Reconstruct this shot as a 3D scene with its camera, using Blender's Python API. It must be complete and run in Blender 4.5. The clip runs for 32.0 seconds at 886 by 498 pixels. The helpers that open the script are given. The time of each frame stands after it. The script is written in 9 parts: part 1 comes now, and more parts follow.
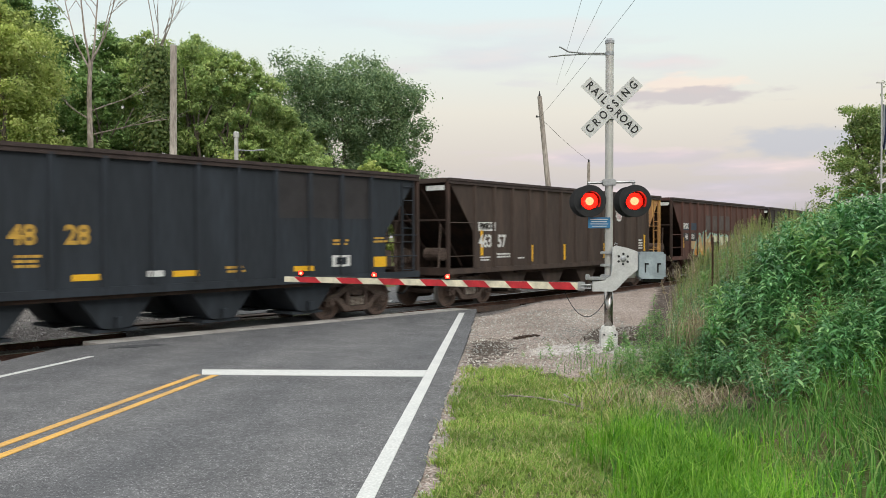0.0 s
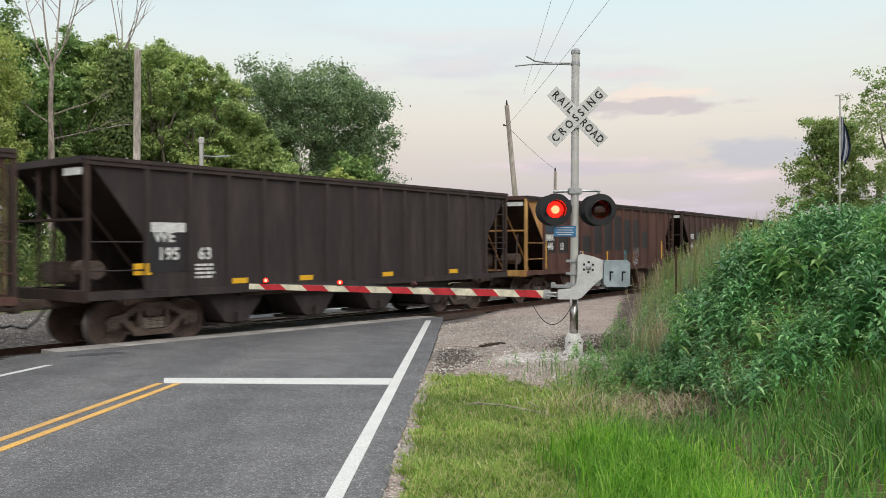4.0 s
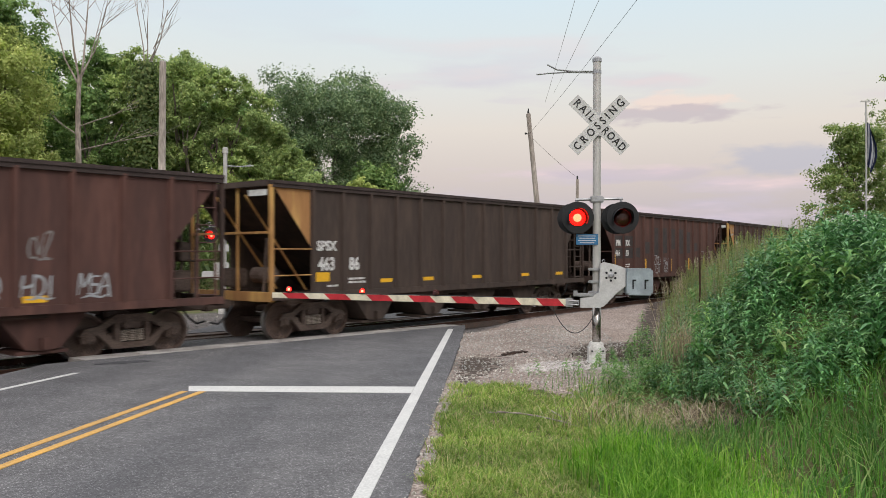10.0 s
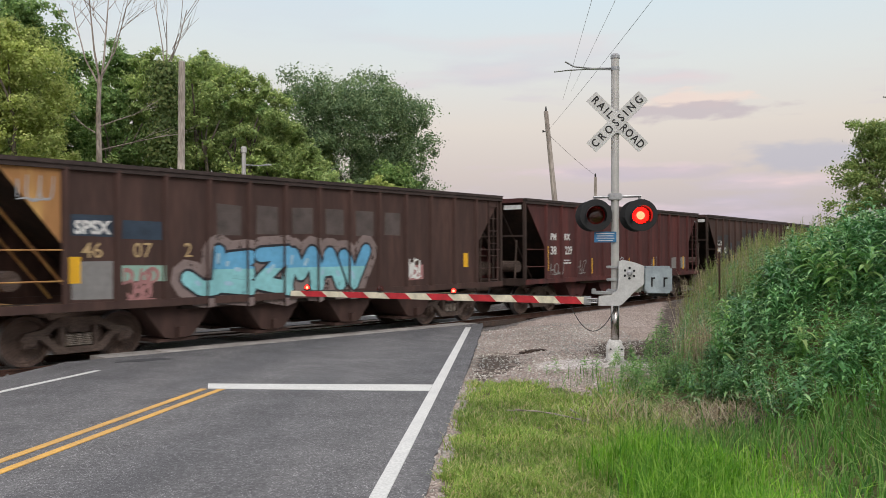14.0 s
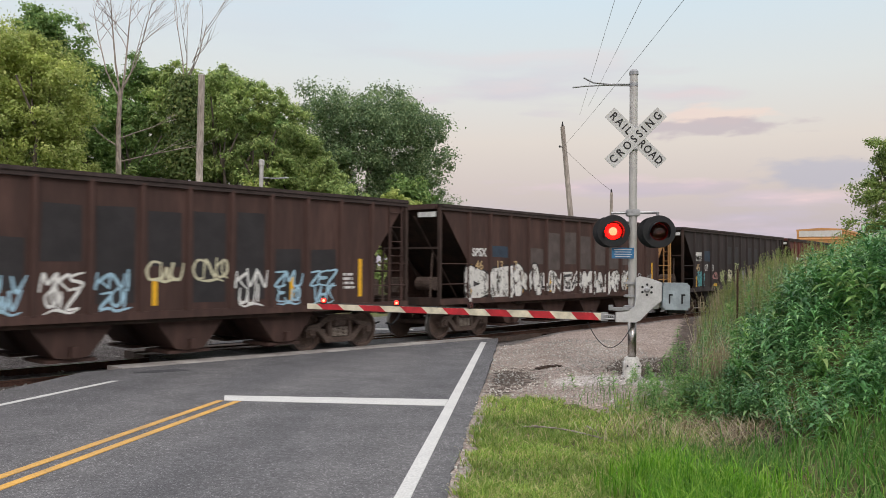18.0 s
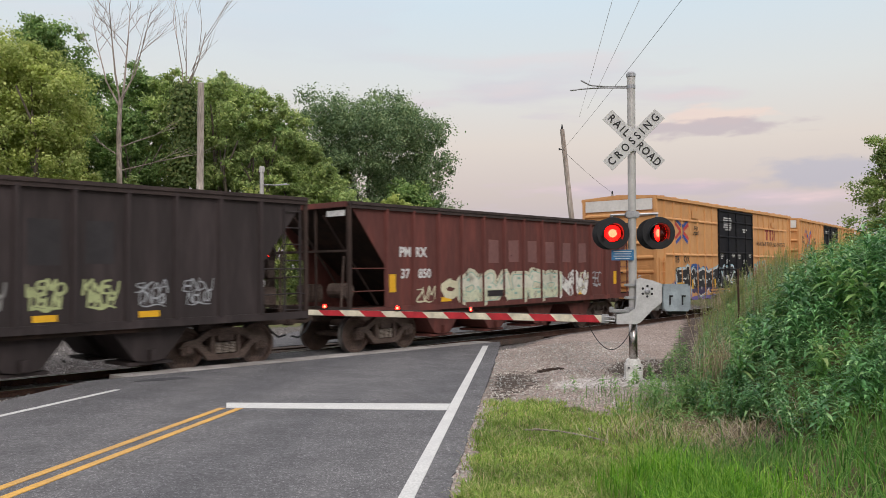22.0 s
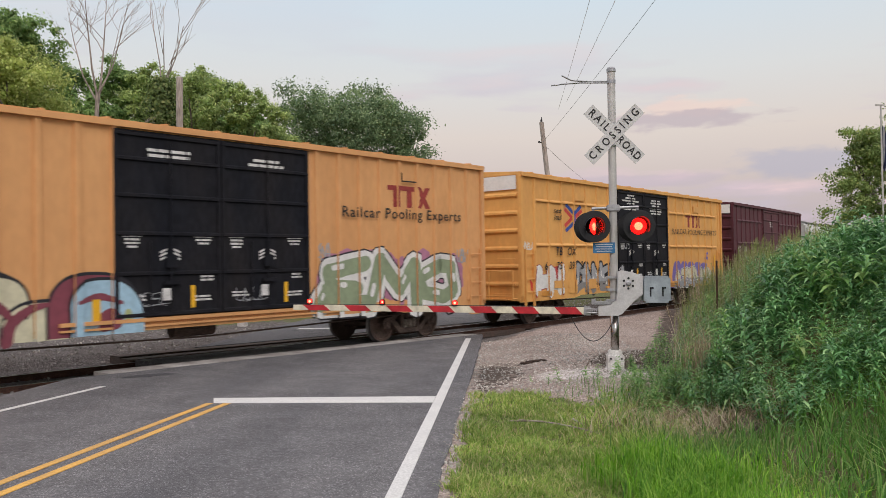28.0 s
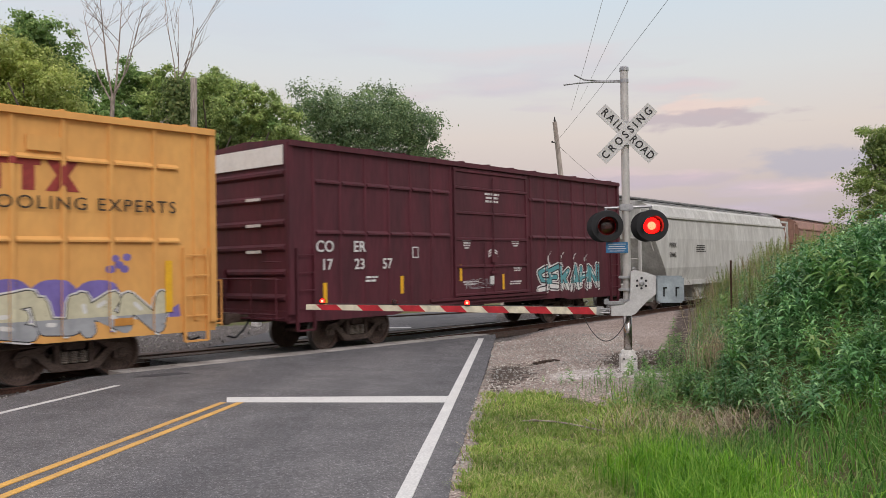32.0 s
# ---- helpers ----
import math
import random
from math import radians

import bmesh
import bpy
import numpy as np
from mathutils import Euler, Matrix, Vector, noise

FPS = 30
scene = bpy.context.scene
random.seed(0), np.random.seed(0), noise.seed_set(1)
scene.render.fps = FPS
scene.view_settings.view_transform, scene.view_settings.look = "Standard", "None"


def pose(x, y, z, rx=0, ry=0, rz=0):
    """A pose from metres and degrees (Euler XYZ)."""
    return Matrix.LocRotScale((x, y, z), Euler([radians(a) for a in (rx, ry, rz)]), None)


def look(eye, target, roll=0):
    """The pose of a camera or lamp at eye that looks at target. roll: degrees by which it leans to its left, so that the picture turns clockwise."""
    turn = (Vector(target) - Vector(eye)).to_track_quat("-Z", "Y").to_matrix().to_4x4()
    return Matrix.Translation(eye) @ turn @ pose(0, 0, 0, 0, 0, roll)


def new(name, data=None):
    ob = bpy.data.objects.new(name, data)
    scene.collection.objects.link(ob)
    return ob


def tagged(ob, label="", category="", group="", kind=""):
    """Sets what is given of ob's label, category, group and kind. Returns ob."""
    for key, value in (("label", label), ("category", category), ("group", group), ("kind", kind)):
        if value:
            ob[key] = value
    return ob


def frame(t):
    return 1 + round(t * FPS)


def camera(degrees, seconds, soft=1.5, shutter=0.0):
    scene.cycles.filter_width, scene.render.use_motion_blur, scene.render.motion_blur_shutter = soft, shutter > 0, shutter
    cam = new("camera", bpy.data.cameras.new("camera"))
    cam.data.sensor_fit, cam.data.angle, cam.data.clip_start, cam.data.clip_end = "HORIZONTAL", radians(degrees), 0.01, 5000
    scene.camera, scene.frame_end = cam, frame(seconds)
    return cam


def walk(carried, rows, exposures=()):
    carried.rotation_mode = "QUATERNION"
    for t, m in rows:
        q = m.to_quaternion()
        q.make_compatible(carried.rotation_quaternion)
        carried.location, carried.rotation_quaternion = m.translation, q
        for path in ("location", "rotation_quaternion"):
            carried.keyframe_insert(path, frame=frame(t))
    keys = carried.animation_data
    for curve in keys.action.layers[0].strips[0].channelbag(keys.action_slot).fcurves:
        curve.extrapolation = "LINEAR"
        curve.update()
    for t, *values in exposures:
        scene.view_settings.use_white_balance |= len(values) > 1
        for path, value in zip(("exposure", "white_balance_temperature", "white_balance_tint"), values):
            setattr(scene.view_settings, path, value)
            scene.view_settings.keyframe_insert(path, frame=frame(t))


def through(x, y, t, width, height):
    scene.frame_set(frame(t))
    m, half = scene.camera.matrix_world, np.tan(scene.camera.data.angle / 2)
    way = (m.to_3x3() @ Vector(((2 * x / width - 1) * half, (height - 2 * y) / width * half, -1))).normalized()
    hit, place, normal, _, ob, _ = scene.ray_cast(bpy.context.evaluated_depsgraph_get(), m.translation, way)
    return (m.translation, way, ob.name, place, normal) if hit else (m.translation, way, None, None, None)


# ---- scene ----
cam = camera(57.0, 32.0, soft=0.8, shutter=0.3)
PATH = [
    (0, (-0.004, -0.414, 1.815), (-0.136, 1.581, 1.806), 0.2),
    (0.5, (0.003, -0.4, 1.811), (-0.12, 1.596, 1.804), 0.3),
    (1, (-0.005, -0.413, 1.814), (-0.12, 1.584, 1.81), 0.4),
    (1.5, (-0.014, -0.429, 1.817), (-0.119, 1.569, 1.817), 0.6),
    (2, (-0.013, -0.423, 1.815), (-0.109, 1.575, 1.819), 0.7),
    (2.5, (-0.009, -0.409, 1.812), (-0.096, 1.589, 1.82), 0.7),
    (3, (-0.007, -0.421, 1.813), (-0.084, 1.577, 1.823), 0.7),
    (3.5, (-0.001, -0.405, 1.813), (-0.066, 1.594, 1.824), 0.6),
    (5.5, (0.033, -0.418, 1.815), (0.005, 1.582, 1.82), 0.0),
    (6, (0.027, -0.421, 1.819), (-0.008, 1.579, 1.823), -0.0),
    (6.5, (0.018, -0.43, 1.815), (-0.03, 1.569, 1.822), 0.0),
    (7, (0.021, -0.421, 1.814), (-0.045, 1.578, 1.829), -0.0),
    (7.5, (0.011, -0.419, 1.819), (-0.069, 1.58, 1.844), -0.1),
    (8, (0.022, -0.429, 1.827), (-0.068, 1.569, 1.86), -0.1),
    (8.5, (0.02, -0.439, 1.823), (-0.077, 1.559, 1.862), -0.1),
    (9, (0.009, -0.428, 1.821), (-0.089, 1.57, 1.861), 0.1),
    (9.5, (0.016, -0.42, 1.82), (-0.087, 1.577, 1.853), 0.3),
    (10, (0.012, -0.432, 1.814), (-0.094, 1.565, 1.845), 0.3),
    (10.5, (0.014, -0.427, 1.808), (-0.097, 1.57, 1.835), 0.2),
    (11, (0.021, -0.404, 1.808), (-0.097, 1.592, 1.836), 0.2),
    (11.5, (0.018, -0.42, 1.814), (-0.108, 1.576, 1.844), 0.2),
    (12, (0.014, -0.418, 1.813), (-0.119, 1.578, 1.843), 0.2),
    (12.5, (0.014, -0.434, 1.813), (-0.126, 1.561, 1.842), 0.1),
    (13, (0.014, -0.44, 1.81), (-0.133, 1.554, 1.835), 0.1),
    (13.5, (0.016, -0.425, 1.806), (-0.134, 1.569, 1.83), 0.1),
    (14, (0.011, -0.427, 1.807), (-0.138, 1.567, 1.834), 0.2),
    (14.5, (0.024, -0.433, 1.808), (-0.127, 1.562, 1.841), 0.1),
    (16.5, (0.005, -0.434, 1.815), (-0.167, 1.558, 1.872), 0.2),
    (17, (-0.007, -0.435, 1.817), (-0.184, 1.556, 1.879), 0.4),
    (17.5, (-0.011, -0.428, 1.819), (-0.193, 1.563, 1.881), 0.7),
    (18, (-0.026, -0.431, 1.813), (-0.211, 1.56, 1.874), 0.8),
    (18.5, (-0.017, -0.43, 1.818), (-0.206, 1.561, 1.877), 0.8),
    (19, (-0.014, -0.426, 1.813), (-0.203, 1.564, 1.872), 0.7),
    (19.5, (-0.026, -0.43, 1.812), (-0.216, 1.56, 1.872), 0.5),
    (20, (-0.013, -0.434, 1.818), (-0.205, 1.555, 1.88), 0.3),
    (20.5, (-0.016, -0.436, 1.813), (-0.214, 1.553, 1.88), 0.1),
    (21, (-0.017, -0.43, 1.818), (-0.223, 1.558, 1.887), 0.0),
    (21.5, (-0.008, -0.441, 1.824), (-0.207, 1.547, 1.895), 0.0),
    (22, (0.011, -0.452, 1.818), (-0.179, 1.538, 1.889), 0.0),
    (22.5, (0.0, -0.462, 1.824), (-0.174, 1.529, 1.893), -0.2),
    (23, (-0.02, -0.469, 1.839), (-0.174, 1.524, 1.905), -0.4),
    (23.5, (-0.039, -0.5, 1.838), (-0.18, 1.494, 1.901), -0.4),
    (24, (-0.036, -0.557, 1.846), (-0.169, 1.438, 1.901), -0.4),
    (24.5, (-0.049, -0.569, 1.837), (-0.187, 1.426, 1.888), -0.4),
    (25, (-0.048, -0.588, 1.835), (-0.195, 1.406, 1.879), -0.6),
    (25.5, (-0.039, -0.58, 1.837), (-0.193, 1.413, 1.874), -0.8),
    (27.5, (-0.048, -0.587, 1.843), (-0.193, 1.407, 1.89), -0.6),
    (28, (-0.051, -0.588, 1.839), (-0.191, 1.406, 1.892), -0.5),
    (28.5, (-0.05, -0.592, 1.836), (-0.186, 1.402, 1.893), -0.4),
    (29, (-0.047, -0.602, 1.835), (-0.178, 1.393, 1.894), -0.3),
    (29.5, (-0.044, -0.599, 1.832), (-0.175, 1.396, 1.891), -0.3),
    (30, (-0.048, -0.603, 1.835), (-0.178, 1.392, 1.893), -0.2),
    (30.5, (-0.048, -0.58, 1.832), (-0.185, 1.415, 1.883), -0.2),
    (31, (-0.045, -0.592, 1.838), (-0.19, 1.402, 1.884), -0.3),
    (31.5, (-0.039, -0.598, 1.831), (-0.199, 1.395, 1.883), -0.4),
    (32, (-0.031, -0.582, 1.831), (-0.204, 1.41, 1.885), -0.5),
]
walk(cam, [(t, look(eye, target, roll)) for t, eye, target, roll in PATH],
     ((0, 0.26, 6500, 8), (3, 0.24, 6500, 9), (7, 0.19, 6520, 13), (10, 0.13, 6530, 14), (20, 0.06, 6560, 16), (32, -0.02, 6600, 19)))

# ---------------------------------------------------------------- light and sky
world = bpy.data.worlds.new("dusk_sky")
scene.world = world
world.use_nodes = True
wn, wl = world.node_tree.nodes, world.node_tree.links
wn.clear()


def ramp_node(nodes, stops, mode="LINEAR"):
    r = nodes.new("ShaderNodeValToRGB")
    r.color_ramp.interpolation = mode
    e = r.color_ramp.elements
    while len(e) < len(stops):
        e.new(0.5)
    for el, (p, c) in zip(e, stops):
        el.position, el.color = p, (*c, 1)
    return r


SUN_ELEVATION, SUN_TURN = radians(36), radians(165)
w_out = wn.new("ShaderNodeOutputWorld")
w_bg = wn.new("ShaderNodeBackground")
w_tc = wn.new("ShaderNodeTexCoord")
w_sky = wn.new("ShaderNodeTexSky")
w_sky.sky_type, w_sky.sun_disc = "NISHITA", False
w_sky.sun_elevation, w_sky.sun_rotation = SUN_ELEVATION, SUN_TURN
w_sky_gain = wn.new("ShaderNodeMixRGB")
w_sky_gain.blend_type, w_sky_gain.inputs[0].default_value = "MULTIPLY", 1.0
w_sky_gain.inputs[2].default_value = (0.07, 0.07, 0.07, 1)
wl.new(w_sky.outputs[0], w_sky_gain.inputs[1])
w_sep = wn.new("ShaderNodeSeparateXYZ")
wl.new(w_tc.outputs["Generated"], w_sep.inputs[0])
# elevation tint: pink haze at the horizon, pale blue above, unseen zenith brightened for ground light
w_ramp = ramp_node(wn, [(0.0, (0.45, 0.43, 0.49)), (0.05, (0.51, 0.455, 0.48)), (0.10, (0.64, 0.565, 0.515)), (0.16, (0.755, 0.70, 0.61)), (0.23, (0.735, 0.785, 0.745)),
                        (0.32, (0.66, 0.81, 0.86)), (0.62, (1.25, 1.33, 1.38)), (1.0, (1.75, 1.78, 1.80))])
wl.new(w_sep.outputs[2], w_ramp.inputs[0])
w_mix = wn.new("ShaderNodeMixRGB")
w_mix.inputs[0].default_value = 0.9
wl.new(w_sky_gain.outputs[0], w_mix.inputs[1])
wl.new(w_ramp.outputs[0], w_mix.inputs[2])
# long low cloud banks, lit pink along their upper rims
def cloud_noise(shift):
    mp = wn.new("ShaderNodeMapping")
    mp.inputs["Scale"].default_value = (2.6, 2.6, 15.0)
    mp.inputs["Location"].default_value = (0.62, 0.1, shift)
    wl.new(w_tc.outputs["Generated"], mp.inputs[0])
    no = wn.new("ShaderNodeTexNoise")
    no.inputs["Scale"].default_value, no.inputs["Detail"].default_value, no.inputs["Roughness"].default_value = 1.35, 6, 0.5
    wl.new(mp.outputs[0], no.inputs["Vector"])
    return no.outputs[0]


def w_math(op, a, b):
    m = wn.new("ShaderNodeMath")
    m.operation, m.use_clamp = op, True
    for k, v in enumerate((a, b)):
        if isinstance(v, (int, float)):
            m.inputs[k].default_value = v
        else:
            wl.new(v, m.inputs[k])
    return m.outputs[0]


w_here, w_above = cloud_noise(0.0), cloud_noise(0.28)
w_cl = ramp_node(wn, [(0.50, (0, 0, 0)), (0.62, (1, 1, 1))])
wl.new(w_here, w_cl.inputs[0])
w_band = ramp_node(wn, [(0.0, (0.75, 0.75, 0.75)), (0.10, (0.85, 0.85, 0.85)), (0.2, (0.5, 0.5, 0.5)), (0.27, (0.1, 0.1, 0.1)), (0.5, (0.0, 0.0, 0.0))])
wl.new(w_sep.outputs[2], w_band.inputs[0])
w_f = w_math("MULTIPLY", w_cl.outputs[0], w_band.outputs[0])
w_shade = wn.new("ShaderNodeMixRGB")
w_shade.inputs[2].default_value = (0.56, 0.52, 0.62, 1)
wl.new(w_f, w_shade.inputs[0])
wl.new(w_mix.outputs[0], w_shade.inputs[1])
w_rim = w_math("MULTIPLY", w_math("MULTIPLY", w_math("SUBTRACT", w_here, w_above), 4.0), w_f)
w_cloud = wn.new("ShaderNodeMixRGB")
w_cloud.inputs[2].default_value = (0.92, 0.70, 0.62, 1)
wl.new(w_rim, w_cloud.inputs[0])
wl.new(w_shade.outputs[0], w_cloud.inputs[1])


def cloud_bank(below, way, wide, high, colour, strength, rough):
    """One soft cloud bank low in the sky, in the direction given."""
    mp = wn.new("ShaderNodeMapping")
    sc = (1 / wide, 1 / wide, 1 / high)
    mp.inputs["Scale"].default_value = sc
    mp.inputs["Location"].default_value = tuple(-a * b for a, b in zip(way, sc))
    wl.new(w_tc.outputs["Generated"], mp.inputs[0])
    ln = wn.new("ShaderNodeVectorMath")
    ln.operation = "LENGTH"
    wl.new(mp.outputs[0], ln.inputs[0])
    mp2, no = wn.new("ShaderNodeMapping"), wn.new("ShaderNodeTexNoise")
    mp2.inputs["Scale"].default_value = (rough, rough, rough * 3.5)
    no.inputs["Scale"].default_value, no.inputs["Detail"].default_value = 1.0, 6
    wl.new(w_tc.outputs["Generated"], mp2.inputs[0])
    wl.new(mp2.outputs[0], no.inputs["Vector"])
    su = wn.new("ShaderNodeMath")
    su.operation, su.inputs[2].default_value = "MULTIPLY_ADD", -0.9
    su.inputs[1].default_value = 1.8
    wl.new(no.outputs[0], su.inputs[0])
    ad = wn.new("ShaderNodeMath")
    wl.new(ln.outputs["Value"], ad.inputs[0])
    wl.new(su.outputs[0], ad.inputs[1])
    r = ramp_node(wn, [(0.45, (strength,) * 3), (1.0, (0, 0, 0))], "EASE")
    wl.new(ad.outputs[0], r.inputs[0])
    x = wn.new("ShaderNodeMixRGB")
    x.inputs[2].default_value = (*colour, 1)
    wl.new(r.outputs[0], x.inputs[0])
    wl.new(below, x.inputs[1])
    return x.outputs[0]


w_col = cloud_bank(w_cloud.outputs[0], (0.333, 0.936, 0.118), 0.085, 0.021, (0.43, 0.46, 0.55), 0.6, 16)
w_col = cloud_bank(w_col, (0.17, 0.98, 0.105), 0.12, 0.010, (0.52, 0.48, 0.55), 0.45, 18)
w_col = cloud_bank(w_col, (0.212, 0.960, 0.186), 0.080, 0.014, (0.88, 0.69, 0.58), 0.55, 26)
w_col = cloud_bank(w_col, (0.222, 0.958, 0.174), 0.105, 0.014, (0.53, 0.48, 0.50), 0.8, 24)
wl.new(w_col, w_bg.inputs[0])
w_bg.inputs[1].default_value = 1.0
wl.new(w_bg.outputs[0], w_out.inputs[0])

sun = new("sun", bpy.data.lights.new("sun", "SUN"))
sun.data.energy, sun.data.angle, sun.data.color = 0.98, radians(25), (1.0, 0.93, 0.84)
sun.matrix_world = look((0, 0, 30), (0 + 20 * math.sin(SUN_TURN + math.pi), 20 * math.cos(SUN_TURN + math.pi), 30 - 20 * math.tan(SUN_ELEVATION)))
scene.view_settings.exposure = 0.0


# ---------------------------------------------------------------- materials
def material(name, base, rough=0.7, metal=0.0, var=0.25, scale=6.0, fine=60.0, bump=0.15, second=None, amount=0.5, spec=0.4, per_piece=0.0,
             stretch=(1, 1, 1), emit=None, power=0.0):
    """A weathered surface: base colour, broad patches towards a second colour, fine grain and relief."""
    m = bpy.data.materials.new(name)
    m.use_nodes = True
    n, l = m.node_tree.nodes, m.node_tree.links
    b = n["Principled BSDF"]
    b.inputs["Roughness"].default_value, b.inputs["Metallic"].default_value = rough, metal
    b.inputs["Specular IOR Level"].default_value = spec
    tc = n.new("ShaderNodeTexCoord")
    mp = n.new("ShaderNodeMapping")
    mp.inputs["Scale"].default_value = stretch
    l.new(tc.outputs["Object"], mp.inputs[0])
    big = n.new("ShaderNodeTexNoise")
    big.inputs["Scale"].default_value, big.inputs["Detail"].default_value = scale, 6
    l.new(mp.outputs[0], big.inputs["Vector"])
    small = n.new("ShaderNodeTexNoise")
    small.inputs["Scale"].default_value, small.inputs["Detail"].default_value = fine, 4
    l.new(mp.outputs[0], small.inputs["Vector"])
    second = second or tuple(c * 0.6 for c in base)
    r = ramp_node(n, [(0.35, base), (0.35 + 0.5 * (1.2 - amount), second)])
    l.new(big.outputs[0], r.inputs[0])
    g = ramp_node(n, [(0.36, (1 - var,) * 3), (0.64, (1 + var,) * 3)])
    l.new(small.outputs[0], g.inputs[0])
    mul = n.new("ShaderNodeMixRGB")
    mul.blend_type, mul.inputs[0].default_value = "MULTIPLY", 1.0
    l.new(r.outputs[0], mul.inputs[1])
    l.new(g.outputs[0], mul.inputs[2])
    last = mul.outputs[0]
    if per_piece:
        oi = n.new("ShaderNodeObjectInfo")
        pr = ramp_node(n, [(0, (1 - per_piece,) * 3), (1, (1 + per_piece,) * 3)])
        l.new(oi.outputs["Random"], pr.inputs[0])
        mp2 = n.new("ShaderNodeMixRGB")
        mp2.blend_type, mp2.inputs[0].default_value = "MULTIPLY", 1.0
        l.new(last, mp2.inputs[1])
        l.new(pr.outputs[0], mp2.inputs[2])
        last = mp2.outputs[0]
    l.new(last, b.inputs["Base Color"])
    if bump:
        bp = n.new("ShaderNodeBump")
        bp.inputs["Strength"].default_value, bp.inputs["Distance"].default_value = bump, 0.02
        l.new(small.outputs[0], bp.inputs["Height"])
        l.new(bp.outputs[0], b.inputs["Normal"])
    if emit:
        b.inputs["Emission Color"].default_value, b.inputs["Emission Strength"].default_value = (*emit, 1), power
    return m


# ---------------------------------------------------------------- mesh helpers
class Solid:
    """Collects the pieces of one mesh."""

    def __init__(self):
        self.v, self.f = [], []

    def add(self, verts, faces):
        k = len(self.v)
        self.v += [tuple(p) for p in verts]
        self.f += [tuple(i + k for i in f) for f in faces]
        return self

    def box(self, x0, x1, y0, y1, z0, z1, m=None):
        p = [Vector(q) for q in ((x0, y0, z0), (x1, y0, z0), (x1, y1, z0), (x0, y1, z0), (x0, y0, z1), (x1, y0, z1), (x1, y1, z1), (x0, y1, z1))]
        if m is not None:
            p = [m @ q for q in p]
        return self.add(p, ((3, 2, 1, 0), (4, 5, 6, 7), (0, 1, 5, 4), (1, 2, 6, 5), (2, 3, 7, 6), (3, 0, 4, 7)))

    def soft_box(self, x0, x1, y0, y1, z0, z1, c=0.01, m=None):
        """A box whose edges are chamfered by c."""
        bm = bmesh.new()
        bmesh.ops.create_cube(bm, size=1)
        bmesh.ops.scale(bm, vec=(x1 - x0, y1 - y0, z1 - z0), verts=bm.verts)
        bmesh.ops.translate(bm, vec=((x0 + x1) / 2, (y0 + y1) / 2, (z0 + z1) / 2), verts=bm.verts)
        bmesh.ops.bevel(bm, geom=bm.edges[:], offset=c, segments=2, affect="EDGES")
        if m is not None:
            bmesh.ops.transform(bm, matrix=m, verts=bm.verts)
        bm.verts.index_update()
        self.add([v.co for v in bm.verts], [[v.index for v in f.verts] for f in bm.faces])
        bm.free()
        return self

    def prism(self, poly, axis, a, b):
        """Extrudes a polygon of (u, w) along an axis from a to b. axis y: u = x, w = z; axis x: u = y, w = z; axis z: u = x, w = y."""
        def at(u, w, d):
            return {"y": (u, d, w), "x": (d, u, w), "z": (u, w, d)}[axis]
        n = len(poly)
        vs = [at(u, w, a) for u, w in poly] + [at(u, w, b) for u, w in poly]
        fs = [tuple(range(n)), tuple(range(2 * n - 1, n - 1, -1))] + [(i, i + n, (i + 1) % n + n, (i + 1) % n) for i in range(n)]
        return self.add(vs, fs)

    def tube(self, path, radius, n=8, cap=True):
        """A round bar along points; radius is a number or one for each point."""
        path = [Vector(q) for q in path]
        rs = radius if isinstance(radius, (list, tuple)) else [radius] * len(path)
        rings = []
        for i, q in enumerate(path):
            d = (path[min(i + 1, len(path) - 1)] - path[max(i - 1, 0)]).normalized()
            a = d.orthogonal().normalized() if abs(d.z) > 0.99 else d.cross(Vector((0, 0, 1))).normalized()
            b = d.cross(a)
            rings.append([q + (a * math.cos(2 * math.pi * k / n) + b * math.sin(2 * math.pi * k / n)) * rs[i] for k in range(n)])
        vs = [q for r in rings for q in r]
        fs = [(i * n + k, i * n + (k + 1) % n, (i + 1) * n + (k + 1) % n, (i + 1) * n + k) for i in range(len(path) - 1) for k in range(n)]
        if cap:
            fs += [tuple(range(n))[::-1], tuple(range((len(path) - 1) * n, len(path) * n))]
        return self.add(vs, fs)

    def lathe(self, profile, n=24, m=None, ring=False):
        """Turns (radius, height) points about the local z axis; ring: the outline closes on itself, with no caps."""
        vs, fs = [], []
        for r, h in profile:
            vs += [Vector((r * math.cos(2 * math.pi * k / n), r * math.sin(2 * math.pi * k / n), h)) for k in range(n)]
        for i in range(len(profile) - 1):
            fs += [(i * n + k, i * n + (k + 1) % n, (i + 1) * n + (k + 1) % n, (i + 1) * n + k) for k in range(n)]
        last = (len(profile) - 1) * n
        if ring:
            fs += [(last + k, last + (k + 1) % n, (k + 1) % n, k) for k in range(n)]
        else:
            fs += [tuple(range(n))[::-1], tuple(range(last, last + n))]
        if m is not None:
            vs = [m @ q for q in vs]
        return self.add(vs, fs)

    def mesh(self, name, mat=None, smooth=False):
        me = bpy.data.meshes.new(name)
        me.from_pydata(self.v, [], self.f)
        if mat:
            me.materials.append(mat)
        if smooth:
            me.shade_smooth()
        return me


def part(name, solid, mat, parent=None, label="", smooth=False, at=None):
    """Links a Solid (or a mesh) as one mesh object under a thing or part."""
    data = solid.mesh(name, mat, smooth) if isinstance(solid, Solid) else solid
    ob = new(name, data)
    if parent:
        ob.parent = parent
    if at is not None:
        ob.matrix_basis = at
    if label:
        ob["label"] = label
    return ob


